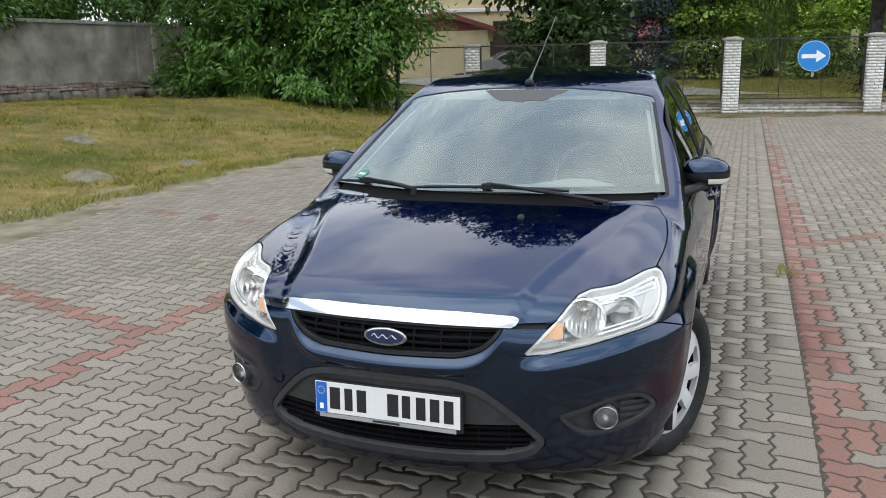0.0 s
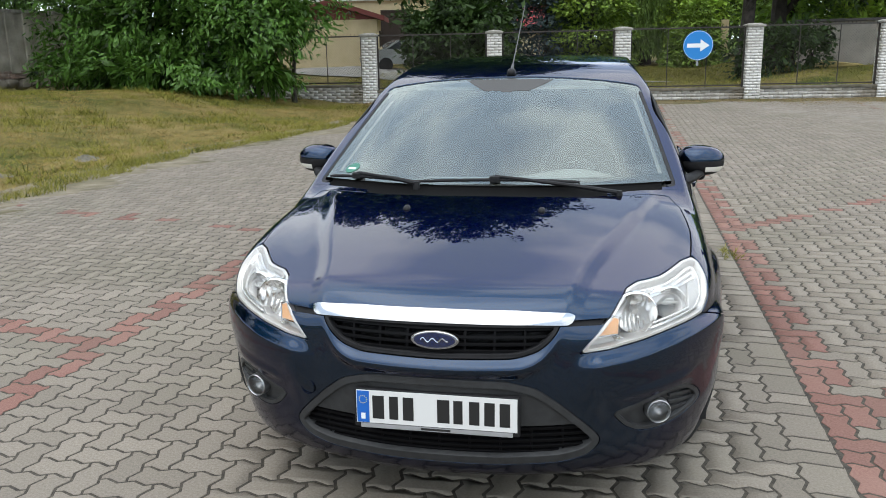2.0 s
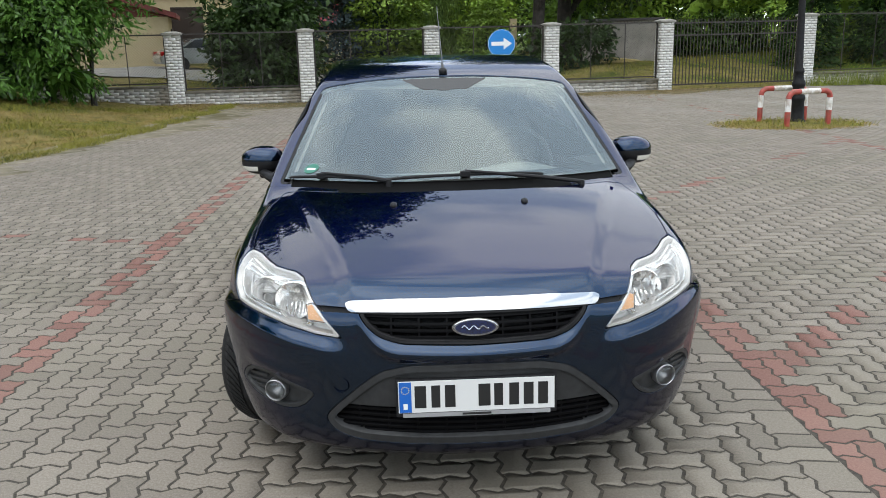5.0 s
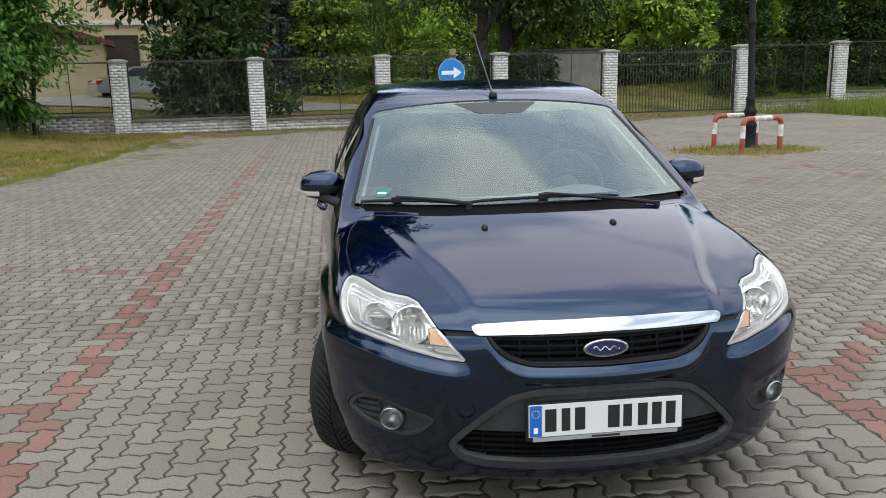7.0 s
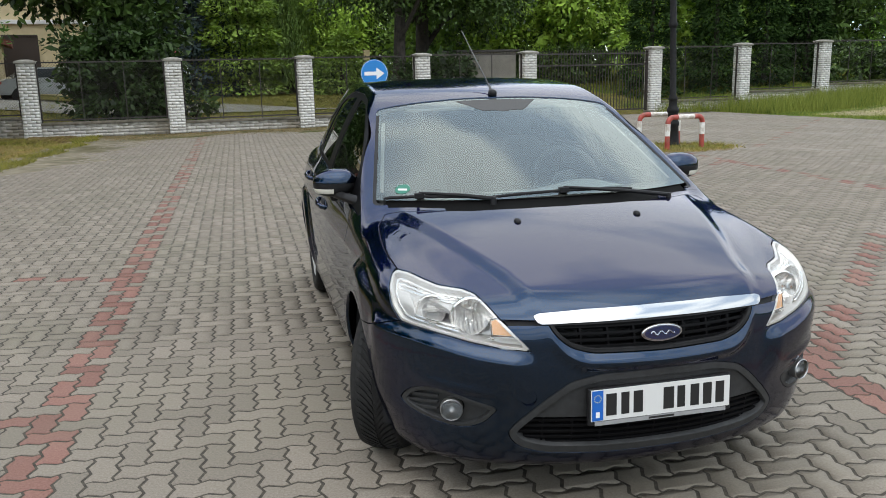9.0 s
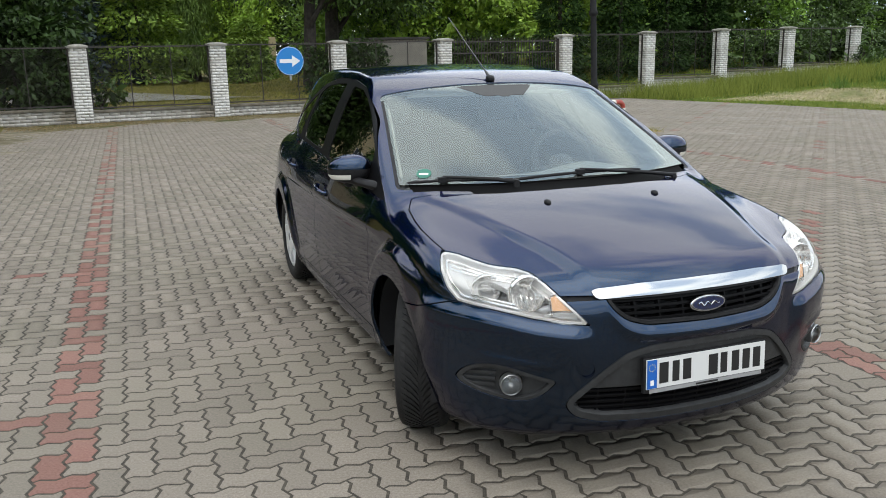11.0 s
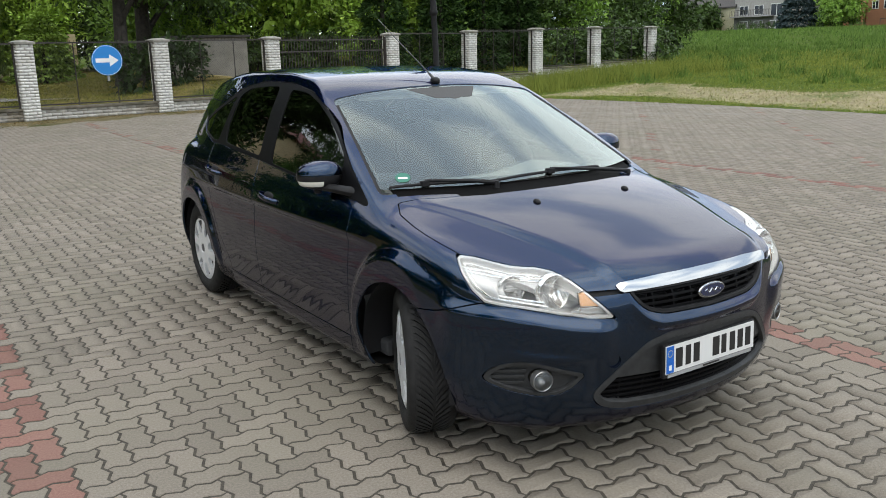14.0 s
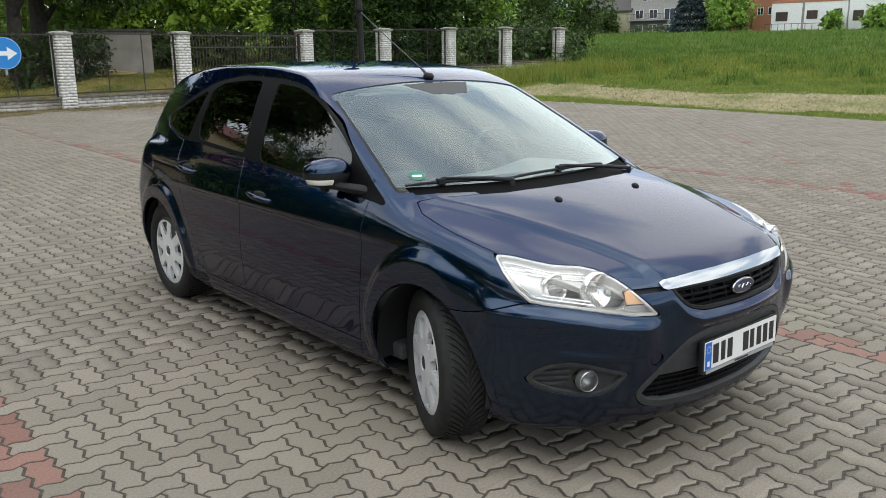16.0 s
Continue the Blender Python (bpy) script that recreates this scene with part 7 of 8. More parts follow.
xs, ys = np.repeat(cx_, k_) + rng.normal(size=k_.sum()) * 0.22, np.repeat(cy_, k_) + rng.normal(size=k_.sum()) * 0.22
ok = (xs > edge_east(ys) + 5.5) & (ys < 23.0 + 0.98 * np.maximum(xs - 26, 0))
blades("field_weeds", "dark clumps of tall weeds in the meadow", xs[ok], ys[ok], 0.34 * np.repeat(rng.uniform(0.5, 1.4, 260), k_)[ok], 0.016, M_CROP, 0.35)
xs, ys = scatter(17000, 12.4, 27, 20, 25, lambda x, y: (y < 23.2 + 0.13 * (x - 14)) & ((x > edge_east(y) + 0.2) | (y > 22.2 + 0.13 * (x - 14))))
blades("tall_verge", "tall seeding grass below the fence", xs, ys, 0.50, 0.010, M_TALL, 0.3)
xs, ys = scatter(90000, -9, 26, 22, 46, lambda x, y: y > 20.6 + 0.131 * (x + 6) + 0.4)
blades("garden_lawn", "rough lawn behind the fence", xs, ys, 0.09, 0.012, M_BLADE, 0.7)
xs, ys = scatter(2600, 5.3, 8.1, 10.3, 12.6, lambda x, y: ((x - 6.75) / 1.3) ** 2 + ((y - 11.35) / 0.85) ** 2 < 1 + 0.3 * rng.normal(size=len(x)))
blades("weeds", "weeds and dry grass round the lamp post", xs, ys, 0.10, 0.007, M_BLADE, 0.7, lift=0.07)
xs, ys = scatter(5200, 5.3, 8.1, 10.3, 12.6, lambda x, y: ((x - 6.75) / 1.35) ** 2 + ((y - 11.35) / 0.88) ** 2 < 1 + 0.3 * rng.normal(size=len(x)))
blades("dead_leaves", "dead leaves and straw round the lamp post", xs, ys, 0.035, 0.014, M_STRAW, 1.8, lift=0.07)
xs, ys = scatter(150000, -6.5, 10, 14.5, 22.4, lambda x, y: (y < 20.62 + 0.1315 * (x + 6) - 0.10) & (rng.random(len(x)) < np.clip(1.0 - (20.5 + 0.1315 * (x + 6) - y) / (2.6 + 1.2 * patch(x, y, 0.5, 4)), 0, 1) ** 2))
blades("fence_weeds", "brown leaf litter and thin weeds along the fence foot", xs, ys, 0.030, 0.012, M_LITTER, 1.8, lift=0.07)
xs, ys = scatter(160, 1.33, 1.45, 3.0, 3.35, lambda x, y: x > 0)
blades("weed_tuft", "small green weed in a paving joint", xs, ys, 0.05, 0.006, M_BLADE, 0.8, lift=0.06)

bm = bmesh.new()
superblob(bm, (6.75, 11.35, -0.03), (1.42, 0.95, 0.055), 2.0, 10, 40)
for v in bm.verts:
    v.co += 0.10 * noise.noise_vector(v.co * 2.5) * Vector((1, 1, 0.2))
tagged(part("soil_patch", bm, M_SOIL, smooth=True), "bare soil patch in the paving round the lamp", "soil", kind="structure")
# sandy heaps on the bank
M_SAND = surface("bare_sandy_soil", (0.105, 0.095, 0.072), (0.18, 0.163, 0.128), 9, 0.95, 0.8, 30, depth=0.03)
for x, y, r in ((-7.55, 5.95, 0.42), (-9.6, 8.1, 0.28), (-7.3, 7.9, 0.25)):
    rad, ang = np.meshgrid(np.linspace(0, 1, 12), np.linspace(0, 2 * math.pi, 36, endpoint=False), indexing="ij")
    wob = r * (1 + 0.16 * np.sin(3 * ang + x) + 0.10 * np.sin(5 * ang + y))
    hx, hy = x + rad * wob * np.cos(ang), y + rad * wob * np.sin(ang)
    hz = ground_height(hx, hy) - 0.025 + 0.125 * np.exp(-2.2 * rad ** 2) * (r / 0.42) ** 0.5 + 0.012 * rng.normal(size=rad.shape) * (rad > 0.01)
    ga = (np.arange(11)[:, None] * 36 + np.arange(36)[None]).ravel()
    gb = (np.arange(11)[:, None] * 36 + (np.arange(36)[None] + 1) % 36).ravel()
    heap = link_mesh("soil_mound", np.stack([hx.ravel(), hy.ravel(), hz.ravel()], 1), np.stack([ga, ga + 36, gb + 36, gb], 1), M_SAND, smooth=True)
    tagged(heap, "low mound of bare sandy soil on the bank", "mound", "soil mounds")

# crumbs of soil and broken concrete along the ragged edge of the paving
lx, ly = scatter(5200, -7.2, -4.6, 2.5, 20.0, lambda x, y: np.abs(x - edge_west(y) - 0.12) < 0.10 + 0.30 * np.clip(patch(x, y, 0.9, 3), 0, 1) * rng.random(len(x)))
M_CRUMB = surface("pale_concrete_crumbs", (0.23, 0.205, 0.165), (0.36, 0.33, 0.275), 9, 0.95, 0.5, 60)
sz = 0.006 + 0.024 * rng.random(len(lx)) ** 4
oct_v = np.array([(1, 0, 0), (0, 1, 0), (-1, 0, 0), (0, -1, 0), (0, 0, 0.7), (0, 0, -0.5)])
oct_f = np.array([(0, 1, 4), (1, 2, 4), (2, 3, 4), (3, 0, 4), (1, 0, 5), (2, 1, 5), (3, 2, 5), (0, 3, 5)])
lv = (oct_v[None] * rng.uniform(0.5, 1.4, (len(lx), 6, 1))) * sz[:, None, None] + np.stack([lx, ly, np.maximum(ground_height(lx, ly), 0.0) + 0.002], 1)[:, None]
tagged(link_mesh("edge_crumbs", lv.reshape(-1, 3), (oct_f[None] + 6 * np.arange(len(lx))[:, None, None]).reshape(-1, 3), M_CRUMB), "crumbs of soil and stone at the edge of the paving", "gravel", kind="stuff")

# ---- houses in the distance ----
M_YELLOW = surface("yellow_house_render", (0.53, 0.435, 0.26), (0.61, 0.51, 0.32), 3, 0.9, 0.1, 60)
M_CREAM = surface("cream_house_render", (0.50, 0.46, 0.30), (0.57, 0.53, 0.36), 3, 0.9, 0.1, 60)
M_GREYHOUSE = surface("grey_house_render", (0.27, 0.26, 0.24), (0.34, 0.33, 0.31), 3, 0.9, 0.1, 60)
M_WHITEHOUSE = surface("white_house_render", (0.66, 0.66, 0.64), (0.74, 0.74, 0.72), 3, 0.9, 0.1, 60)
M_BRICKHOUSE = surface("orange_brick", (0.30, 0.13, 0.07), (0.38, 0.18, 0.10), 10, 0.9, 0.1, 60)
M_ROOFRED = surface("red_roof_sheet", (0.140, 0.030, 0.025), (0.185, 0.043, 0.035), 6, 0.6, 0.1, 40)
M_ROOFDARK = surface("dark_roof_tiles", (0.045, 0.040, 0.038), (0.075, 0.068, 0.062), 8, 0.8, 0.2, 30)
M_SHED = surface("pale_shed_render", (0.21, 0.19, 0.16), (0.30, 0.275, 0.235), 2, 0.9, 0.1, 60)
M_PANE = plain("dark_window_pane", (0.02, 0.025, 0.03), 0.08)
M_FRAME = plain("white_window_frame", (0.65, 0.65, 0.63), 0.5)
M_BROWN = plain("brown_shutter", (0.045, 0.03, 0.022), 0.6)


def house(name, label, at, turn, w, d, h, wall, roof, rise, windows, eave=0.4, flat=False, group=""):
    """Walls w by d, front at local -y; windows are (x, z, width, height, shutter) on the front."""
    ob = thing(name, label, "house", group, at=Matrix.Translation(at) @ pose(0, 0, 0, 0, 0, turn))
    bm = bmesh.new()
    box(bm, -w / 2, w / 2, 0, d, -2, h)
    part("wall", bm, wall, ob)
    bm = bmesh.new()
    if flat:
        box(bm, -w / 2 - eave, w / 2 + eave, -eave, d + eave, h, h + (0.10 if h < 2 else 0.3), 0.02)
    else:
        pts = [(-eave, h - 0.1), (d / 2, h + rise), (d + eave, h - 0.1), (d + eave, h + 0.12), (d / 2, h + rise + 0.25), (-eave, h + 0.12)]
        prism(bm, pts, w + 2 * eave, pose(-w / 2 - eave, 0, 0, 90, 0, 90))
        a = [bm.verts.new((sx, yy, zz)) for sx in (-w / 2, w / 2) for yy, zz in ((0, h - 0.02), (d, h - 0.02), (d / 2, h + rise - 0.02))]
        bm.faces.new(a[:3])
        bm.faces.new(a[3:])
    part("roof", bm, roof, ob)
    for x, z, ww, hh, sh in windows:
        bm = bmesh.new()
        for b in ((x - ww / 2 - 0.08, x - ww / 2, z - 0.08, z + hh + 0.08), (x + ww / 2, x + ww / 2 + 0.08, z - 0.08, z + hh + 0.08), (x - ww / 2, x + ww / 2, z - 0.08, z), (x - ww / 2, x + ww / 2, z + hh, z + hh + 0.08), (x - 0.04, x + 0.04, z, z + hh)):
            box(bm, b[0], b[1], -0.07, 0.05, b[2], b[3])
        win = part("window", bm, M_BROWN if sh else M_FRAME, ob)
        bm = bmesh.new()
        box(bm, x - ww / 2, x + ww / 2, -0.03, 0.04, z, z + hh)
        part("pane", bm, M_BROWN if sh else M_PANE, win)
    return ob


house("yellow_house", "yellow rendered house with red metal eaves", (-14.4, 40, 0.2), 12, 13, 10, 11.5, M_YELLOW, M_ROOFRED, 2.5, [(0.6, 1.6, 1.3, 1.7, True), (3.4, 1.2, 1.4, 2.1, True), (-3, 1.6, 1.2, 1.6, False), (0.6, 5.4, 1.2, 1.5, False), (3.4, 5.4, 1.2, 1.5, False)])
bm = bmesh.new()
box(bm, -6.6, 6.6, -0.14, 0.0, 3.86, 4.06, 0.02)
part("cornice", bm, M_FRAME, bpy.data.objects["yellow_house"], "white cornice between the storeys")
house("porch", "low yellow porch with a sloping red roof", (-11.2, 37.9, 0.2), 102, 3.0, 4.4, 2.8, M_YELLOW, M_ROOFRED, 0.7, [(0.5, 0.9, 0.9, 1.3, True)])
house("red_roof_house", "house with a bright red roof among trees", (-8.6, 58, 0.4), 0, 6.5, 8, 2.4, M_CREAM, plain("faded_red_roof_paint", (0.36, 0.055, 0.065), 0.6), 1.5, [(0, 0.8, 1.2, 1.2, False)])
house("garden_shed", "pale concrete shed with a flat dark roof", (8.7, 31.2, 0.80), -10, 3.1, 3, 1.45, M_SHED, M_ROOFDARK, 0.3, [], 0.14, True)
boards = thing("board_pile", "loose pile of yellow wooden boards beside the shed", "boards")
M_BOARD = surface("yellow_sawn_board", (0.36, 0.27, 0.10), (0.50, 0.40, 0.17), 9, 0.85, 0.2, 60)
for k in range(6):
    bm = bmesh.new()
    box(bm, -0.85 + 0.1 * (k % 3), 0.85 - 0.12 * (k % 2), -0.07, 0.07, -0.015, 0.015, 0.004, pose(7.95 + 0.05 * k, 29.7 - 0.12 * (k % 3), gz(8.0, 29.5) + 0.04 + 0.035 * k, 4 * (k % 2), -4 + 2 * k, -12 + 9 * (k % 3)))
    part("board", bm, M_BOARD, boards)
# the houses beyond the field stand in one row along x = 115
house("cream_house", "cream house with a shallow dark roof", (115, 94, 3.35), -90, 12, 10, 3.9, M_CREAM, M_ROOFDARK, 4.0, [(2.6, 2.2, 1.2, 1.1, False), (-3.0, 2.2, 1.2, 1.1, False)], group="distant houses")
house("grey_house", "grey two-storey house with paired windows", (115, 82.8, 3.35), -90, 10.4, 9, 8.6, M_GREYHOUSE, M_ROOFDARK, 1.0, [(-3.4, 0.5, 1.5, 1.0, False), (-0.6, 0.5, 1.5, 1.0, False), (2.6, 0.5, 2.0, 1.0, False), (-3.4, 2.6, 1.5, 1.3, False), (-0.6, 2.6, 1.5, 1.3, False), (2.6, 2.3, 2.0, 1.7, False), (-2.0, 5.4, 1.5, 1.3, False), (2.0, 5.4, 1.5, 1.3, False)], 0.3, True, group="distant houses")
house("white_house", "white modern house with brown upper storey", (115, 57.2, 3.45), -90, 11, 9, 3.9, M_WHITEHOUSE, M_BRICKHOUSE, 1.0, [(-3.9, 1.5, 1.6, 1.1, True), (0.6, 1.7, 1.4, 1.0, True), (4.2, 0.7, 1.0, 2.1, True)], 0.05, True, group="distant houses")
house("upper_storey", "brown clad upper storey of the white house", (115.3, 59.0, 7.65), -90, 6.5, 8, 2.6, M_BRICKHOUSE, M_ROOFDARK, 1.0, [(0, 0.6, 1.5, 1.2, False)], 0.1, True, group="distant houses")
house("white_house", "white modern house beside a brown one", (115, 49.0, 3.55), -90, 5.0, 9, 7.0, M_WHITEHOUSE, M_ROOFDARK, 1.0, [(-1.2, 1.2, 1.2, 1.2, True), (1.2, 3.8, 1.2, 1.2, True)], 0.1, True, group="distant houses")
house("brick_house", "orange brick house behind a tree", (117, 64.6, 3.55), -90, 4.4, 8, 5.4, M_BRICKHOUSE, M_ROOFDARK, 1.5, [(0.8, 2.4, 1.0, 1.0, False), (-1.0, 2.4, 0.8, 1.0, False)], group="distant houses")
house("brick_house", "orange brick house seen between two trees", (122, 73.0, 3.55), -90, 6, 8, 5.6, M_BRICKHOUSE, M_ROOFDARK, 1.5, [(0.8, 2.4, 1.0, 1.0, False)], group="distant houses")
bm = bmesh.new()
box(bm, -5.3, 2.2, -1.1, 0.0, 2.18, 2.36, 0.01)
balcony = part("balcony", bm, M_GREYHOUSE, bpy.data.objects["grey_house"], "concrete balcony slab with a thin railing")
bm = bmesh.new()
box(bm, -5.3, 2.2, -1.1, -1.04, 3.23, 3.30)
for k in range(26):
    box(bm, -5.3 + 0.3 * k - 0.02, -5.3 + 0.3 * k + 0.02, -1.09, -1.05, 2.28, 3.28)
part("railing", bm, M_ROOFDARK, balcony)
bm = bmesh.new()
box(bm, -5.21, 2.2, -0.05, 0.0, -0.5, 2.1)
part("lower_storey", bm, surface("dark_grey_plinth_render", (0.13, 0.125, 0.115), (0.18, 0.175, 0.16), 3, 0.9, 0.1, 60), bpy.data.objects["grey_house"], "dark grey rendered lower storey")
bm = bmesh.new()
box(bm, -5.5, 5.5, -1.6, -1.56, 0.95, 1.02)
for k in range(12):
    box(bm, -5.5 + k - 0.03, -5.5 + k + 0.03, -1.61, -1.55, -0.6, 1.0)
part("railing", bm, M_ROOFDARK, bpy.data.objects["white_house"], "thin terrace railing")
mast = thing("utility_pole", "grey concrete pole before the white house", "pole")
bm = bmesh.new()
tube(bm, [(112, 56.4, 3.0), (112, 56.4, 13)], [0.17, 0.12], 10)
part("shaft", bm, M_CAP, mast, smooth=True)
cone_tree("spruce", "dark spruce beside the distant grey house", (112, 74.4, 3.25), 7.2, 3.0, M_LEAF_SPRUCE, 0.5, 7000, power=0.6)
for x, y, h, r in ((112, 97.4, 4.6, 2.6), (112, 91.0, 4.2, 2.6), (112, 102, 4.0, 2.4), (112, 67.6, 5.8, 3.3), (124, 78, 9, 3.5), (126, 69, 9, 4), (128, 88, 10, 5), (113, 52.6, 2.4, 1.2), (113, 46.6, 3.0, 2.0)):
    broad_tree("distant_tree", "round green tree before the distant houses", (x, y, gz(x, y)), h, 0.12, [(0, 0, h * 0.5, r, r, h * 0.5), (0.4, 0.3, h * 0.8, r * 0.7, r * 0.7, h * 0.3)], M_LEAF_DARK if y > 88 else M_LEAF_MID, 0.42, 26, limbs=4, spread=1.0, group="distant trees")
for y0, y1 in ((64.0, 72.0), (76.0, 86.0)):
    h = thing("garden_hedge", "low dark green hedge at the edge of the field", "hedge", "distant hedges")
    P, O = crown_points([(111.5, y0 + (y1 - y0) * (k + 0.5) / 5, gz(111.5, y0) + 0.5, 0.7, (y1 - y0) * 0.12, 0.7) for k in range(5)], 30, 0.3)
    leaves("foliage", P, O, 0.35, M_LEAF_DARK, h)


# parked silver car behind the fence, far off
def far_car(at, turn):
    ob = thing("parked_car", "silver saloon car parked before the yellow house", "car", at=Matrix.Translation(at) @ pose(0, 0, 0, 0, 0, turn))
    paint = plain("silver_car_paint", (0.34, 0.35, 0.34), 0.3, 0.5, 1.0)
    bm = bmesh.new()
    side = [(-2.2, 0.35), (-2.25, 0.7), (-1.9, 0.95), (-1.4, 1.0), (-0.75, 1.40), (0.55, 1.44), (1.25, 1.02), (2.0, 0.88), (2.25, 0.6), (2.2, 0.30)]
    vs = prism(bm, side, 1.72, pose(0, 0.86, 0, 90, 0, 0))
    bmesh.ops.bevel(bm, geom=bm.edges[:], offset=0.07, segments=2, affect="EDGES")
    part("body", bm, paint, ob, smooth=True, crisp=50)
    for yy in (-0.865, 0.865):
        bm = bmesh.new()
        prism(bm, [(-1.28, 1.0), (-0.70, 1.34), (0.50, 1.37), (1.10, 1.0)], 0.02, pose(0, yy + 0.01, 0, 90, 0, 0))
        part("side_window", bm, M_PANE, ob)
        for xx in (-1.35, 1.35):
            bm = bmesh.new()
            lathe(bm, [(0.02, -0.1), (0.31, -0.1), (0.32, 0.0), (0.31, 0.1), (0.2, 0.11), (0.02, 0.09)], 20, pose(xx, yy * 0.93, 0.32, 90, 0, 0))
            part("wheel", bm, M_RUBBER, ob, smooth=True)
    for yy in (-0.7, 0.7):
        bm = bmesh.new()
        box(bm, -2.19, -1.98, yy - 0.14, yy + 0.14, 0.68, 0.86, 0.02)
        part("tail_lamp", bm, plain("red_tail_lamp", (0.35, 0.02, 0.02), 0.2), ob)
    return ob


far_car((-8.95, 35.1, gz(-8.95, 35.1)), 28)
# garden post of yellow plaster
bm = bmesh.new()
box(bm, -0.18, 0.18, -0.18, 0.18, -0.2, 2.35, 0.01, pose(6.0, 44.8, 0.4))
tagged(part("garden_post", bm, M_YELLOW), "yellow plaster post in the garden", "post")

# pale cobbled drive in the garden
M_COBBLE = surface("pale_worn_cobbles", (0.12, 0.112, 0.095), (0.27, 0.255, 0.23), 5, 0.9, 0.8, 9, c3=(0.17, 0.165, 0.125), stain=1.0, depth=0.04)
px_, py_ = np.meshgrid(np.linspace(-14.0, 3.0, 35), np.linspace(0, 1, 9), indexing="ij")
py_ = 27.2 + 0.20 * np.sin(px_ * 0.8) + py_ * 8.5 * (1 - step(px_, -3.0, 3.2)) ** 1.2
ga = (np.arange(34)[:, None] * 9 + np.arange(8)[None]).ravel()
garden_path = link_mesh("garden_path", np.stack([px_.ravel(), py_.ravel(), (ground_height(px_, py_) + 0.04).ravel()], 1), np.stack([ga, ga + 9, ga + 10, ga + 1], 1), M_COBBLE, smooth=True)
tagged(garden_path, "pale cobbled drive across the garden lawn", "path", kind="structure")

# ---- paving: zigzag concrete blocks in herringbone, grey with red lines ----
from mathutils.geometry import tessellate_polygon

U = 0.1125
WAVE = 0.105


def block(cells_x, cells_y, chamfer=0.0016, joint=0.0066, top=0.0, deep=0.02):
    """Outline of a block whose every unit edge carries the same S-bend; rings from top to foot."""
    def bend(s):
        f = s % 1.0
        return WAVE * np.interp(f, [0, 0.25, 0.75, 1.0], [0, 1, -1, 0])
    outline = []
    for a, b, horiz, rev in ((0, cells_x, True, False), (0, cells_y, False, False), (0, cells_x, True, True), (0, cells_y, False, True)):
        ss = [k + f for k in range(b) for f in (0, 0.25, 0.75) if f or not k]
        if rev:
            ss = [b - s for s in ss]
        for s in ss:
            if horiz:
                outline.append((s, (cells_y if rev else 0) + bend(s)))
            else:
                outline.append(((0 if rev else cells_x) - bend(s), s))
    o = np.array(outline)
    d = np.roll(o, -1, 0) - np.roll(o, 1, 0)
    n = np.stack([-d[:, 1], d[:, 0]], 1)
    n /= np.linalg.norm(n, axis=1)[:, None]
    o = o * U
    rings = [np.concatenate([o + n * (joint + chamfer), np.full((len(o), 1), top)], 1), np.concatenate([o + n * joint, np.full((len(o), 1), top - chamfer)], 1), np.concatenate([o + n * joint, np.full((len(o), 1), top - deep)], 1)]
    return rings


def top_faces(ring):
    """Triangles that fill a block's top, all facing up."""
    out = []
    for tri in tessellate_polygon([[Vector((p[0], p[1], 0)) for p in ring]]):
        a, b, c = (ring[i] for i in tri)
        out.append(tuple(tri) if (b[0] - a[0]) * (c[1] - a[1]) > (b[1] - a[1]) * (c[0] - a[0]) else tuple(tri)[::-1])
    return out


def block_faces(k):
    f = []
    for r in range(2):
        for i in range(k):
            f.append((r * k + i, (r + 1) * k + i, (r + 1) * k + (i + 1) % k, r * k + (i + 1) % k))
    return f


BLOCK_H, BLOCK_V = np.concatenate(block(2, 1)), np.concatenate(block(1, 2))
BLOCK_S = np.concatenate(block(1, 1))
SEAM = 0.056


def widened(t, w):
    """A cut block at the straight seam: its east side pushed out to the seam."""
    q = t.copy()
    q[:, 0] += np.where(q[:, 0] > (w - 0.35) * U, SEAM + (w * U - q[:, 0]) * 0.85, 0)
    return q


SHAPES = (("H", BLOCK_H), ("V", BLOCK_V), ("S", BLOCK_S), ("Hw", widened(BLOCK_H, 2)), ("Vw", widened(BLOCK_V, 1)), ("Sw", widened(BLOCK_S, 1)))


def is_red(cx, cy, right, c, r, kind):
    """Red bands: two columns along y, and slanting lines between them."""
    if right:
        k = c
        if kind == "H":
            band = c == 0 or c == 44
        else:
            band = c in (0, 1, 44, 45)
        if band:
            return random.random() < min(1.0, max(0.3, 1.12 - 0.06 * cy)) * (1.0 if c < 2 else 0.9)
        for off in (-1.22, 2.55, -5.1):
            if abs((cy - cx) - off) < 0.10 and cx > 1.5:
                return random.random() < min(1.0, max(0.2, 1.0 - 0.13 * cx))
        return False
    band = (c == 0) if kind == "H" else (c in (0, 1))
    if band:
        return random.random() < min(1.0, max(0.45, 1.15 - 0.05 * cy))
    if cx < -2.36:
        for y0, worn in ((0.70, 1.0), (3.50, 0.5)):
            if abs(cy - (y0 + 0.29 * (-2.36 - cx))) < 0.085:
                return random.random() < worn
    return False


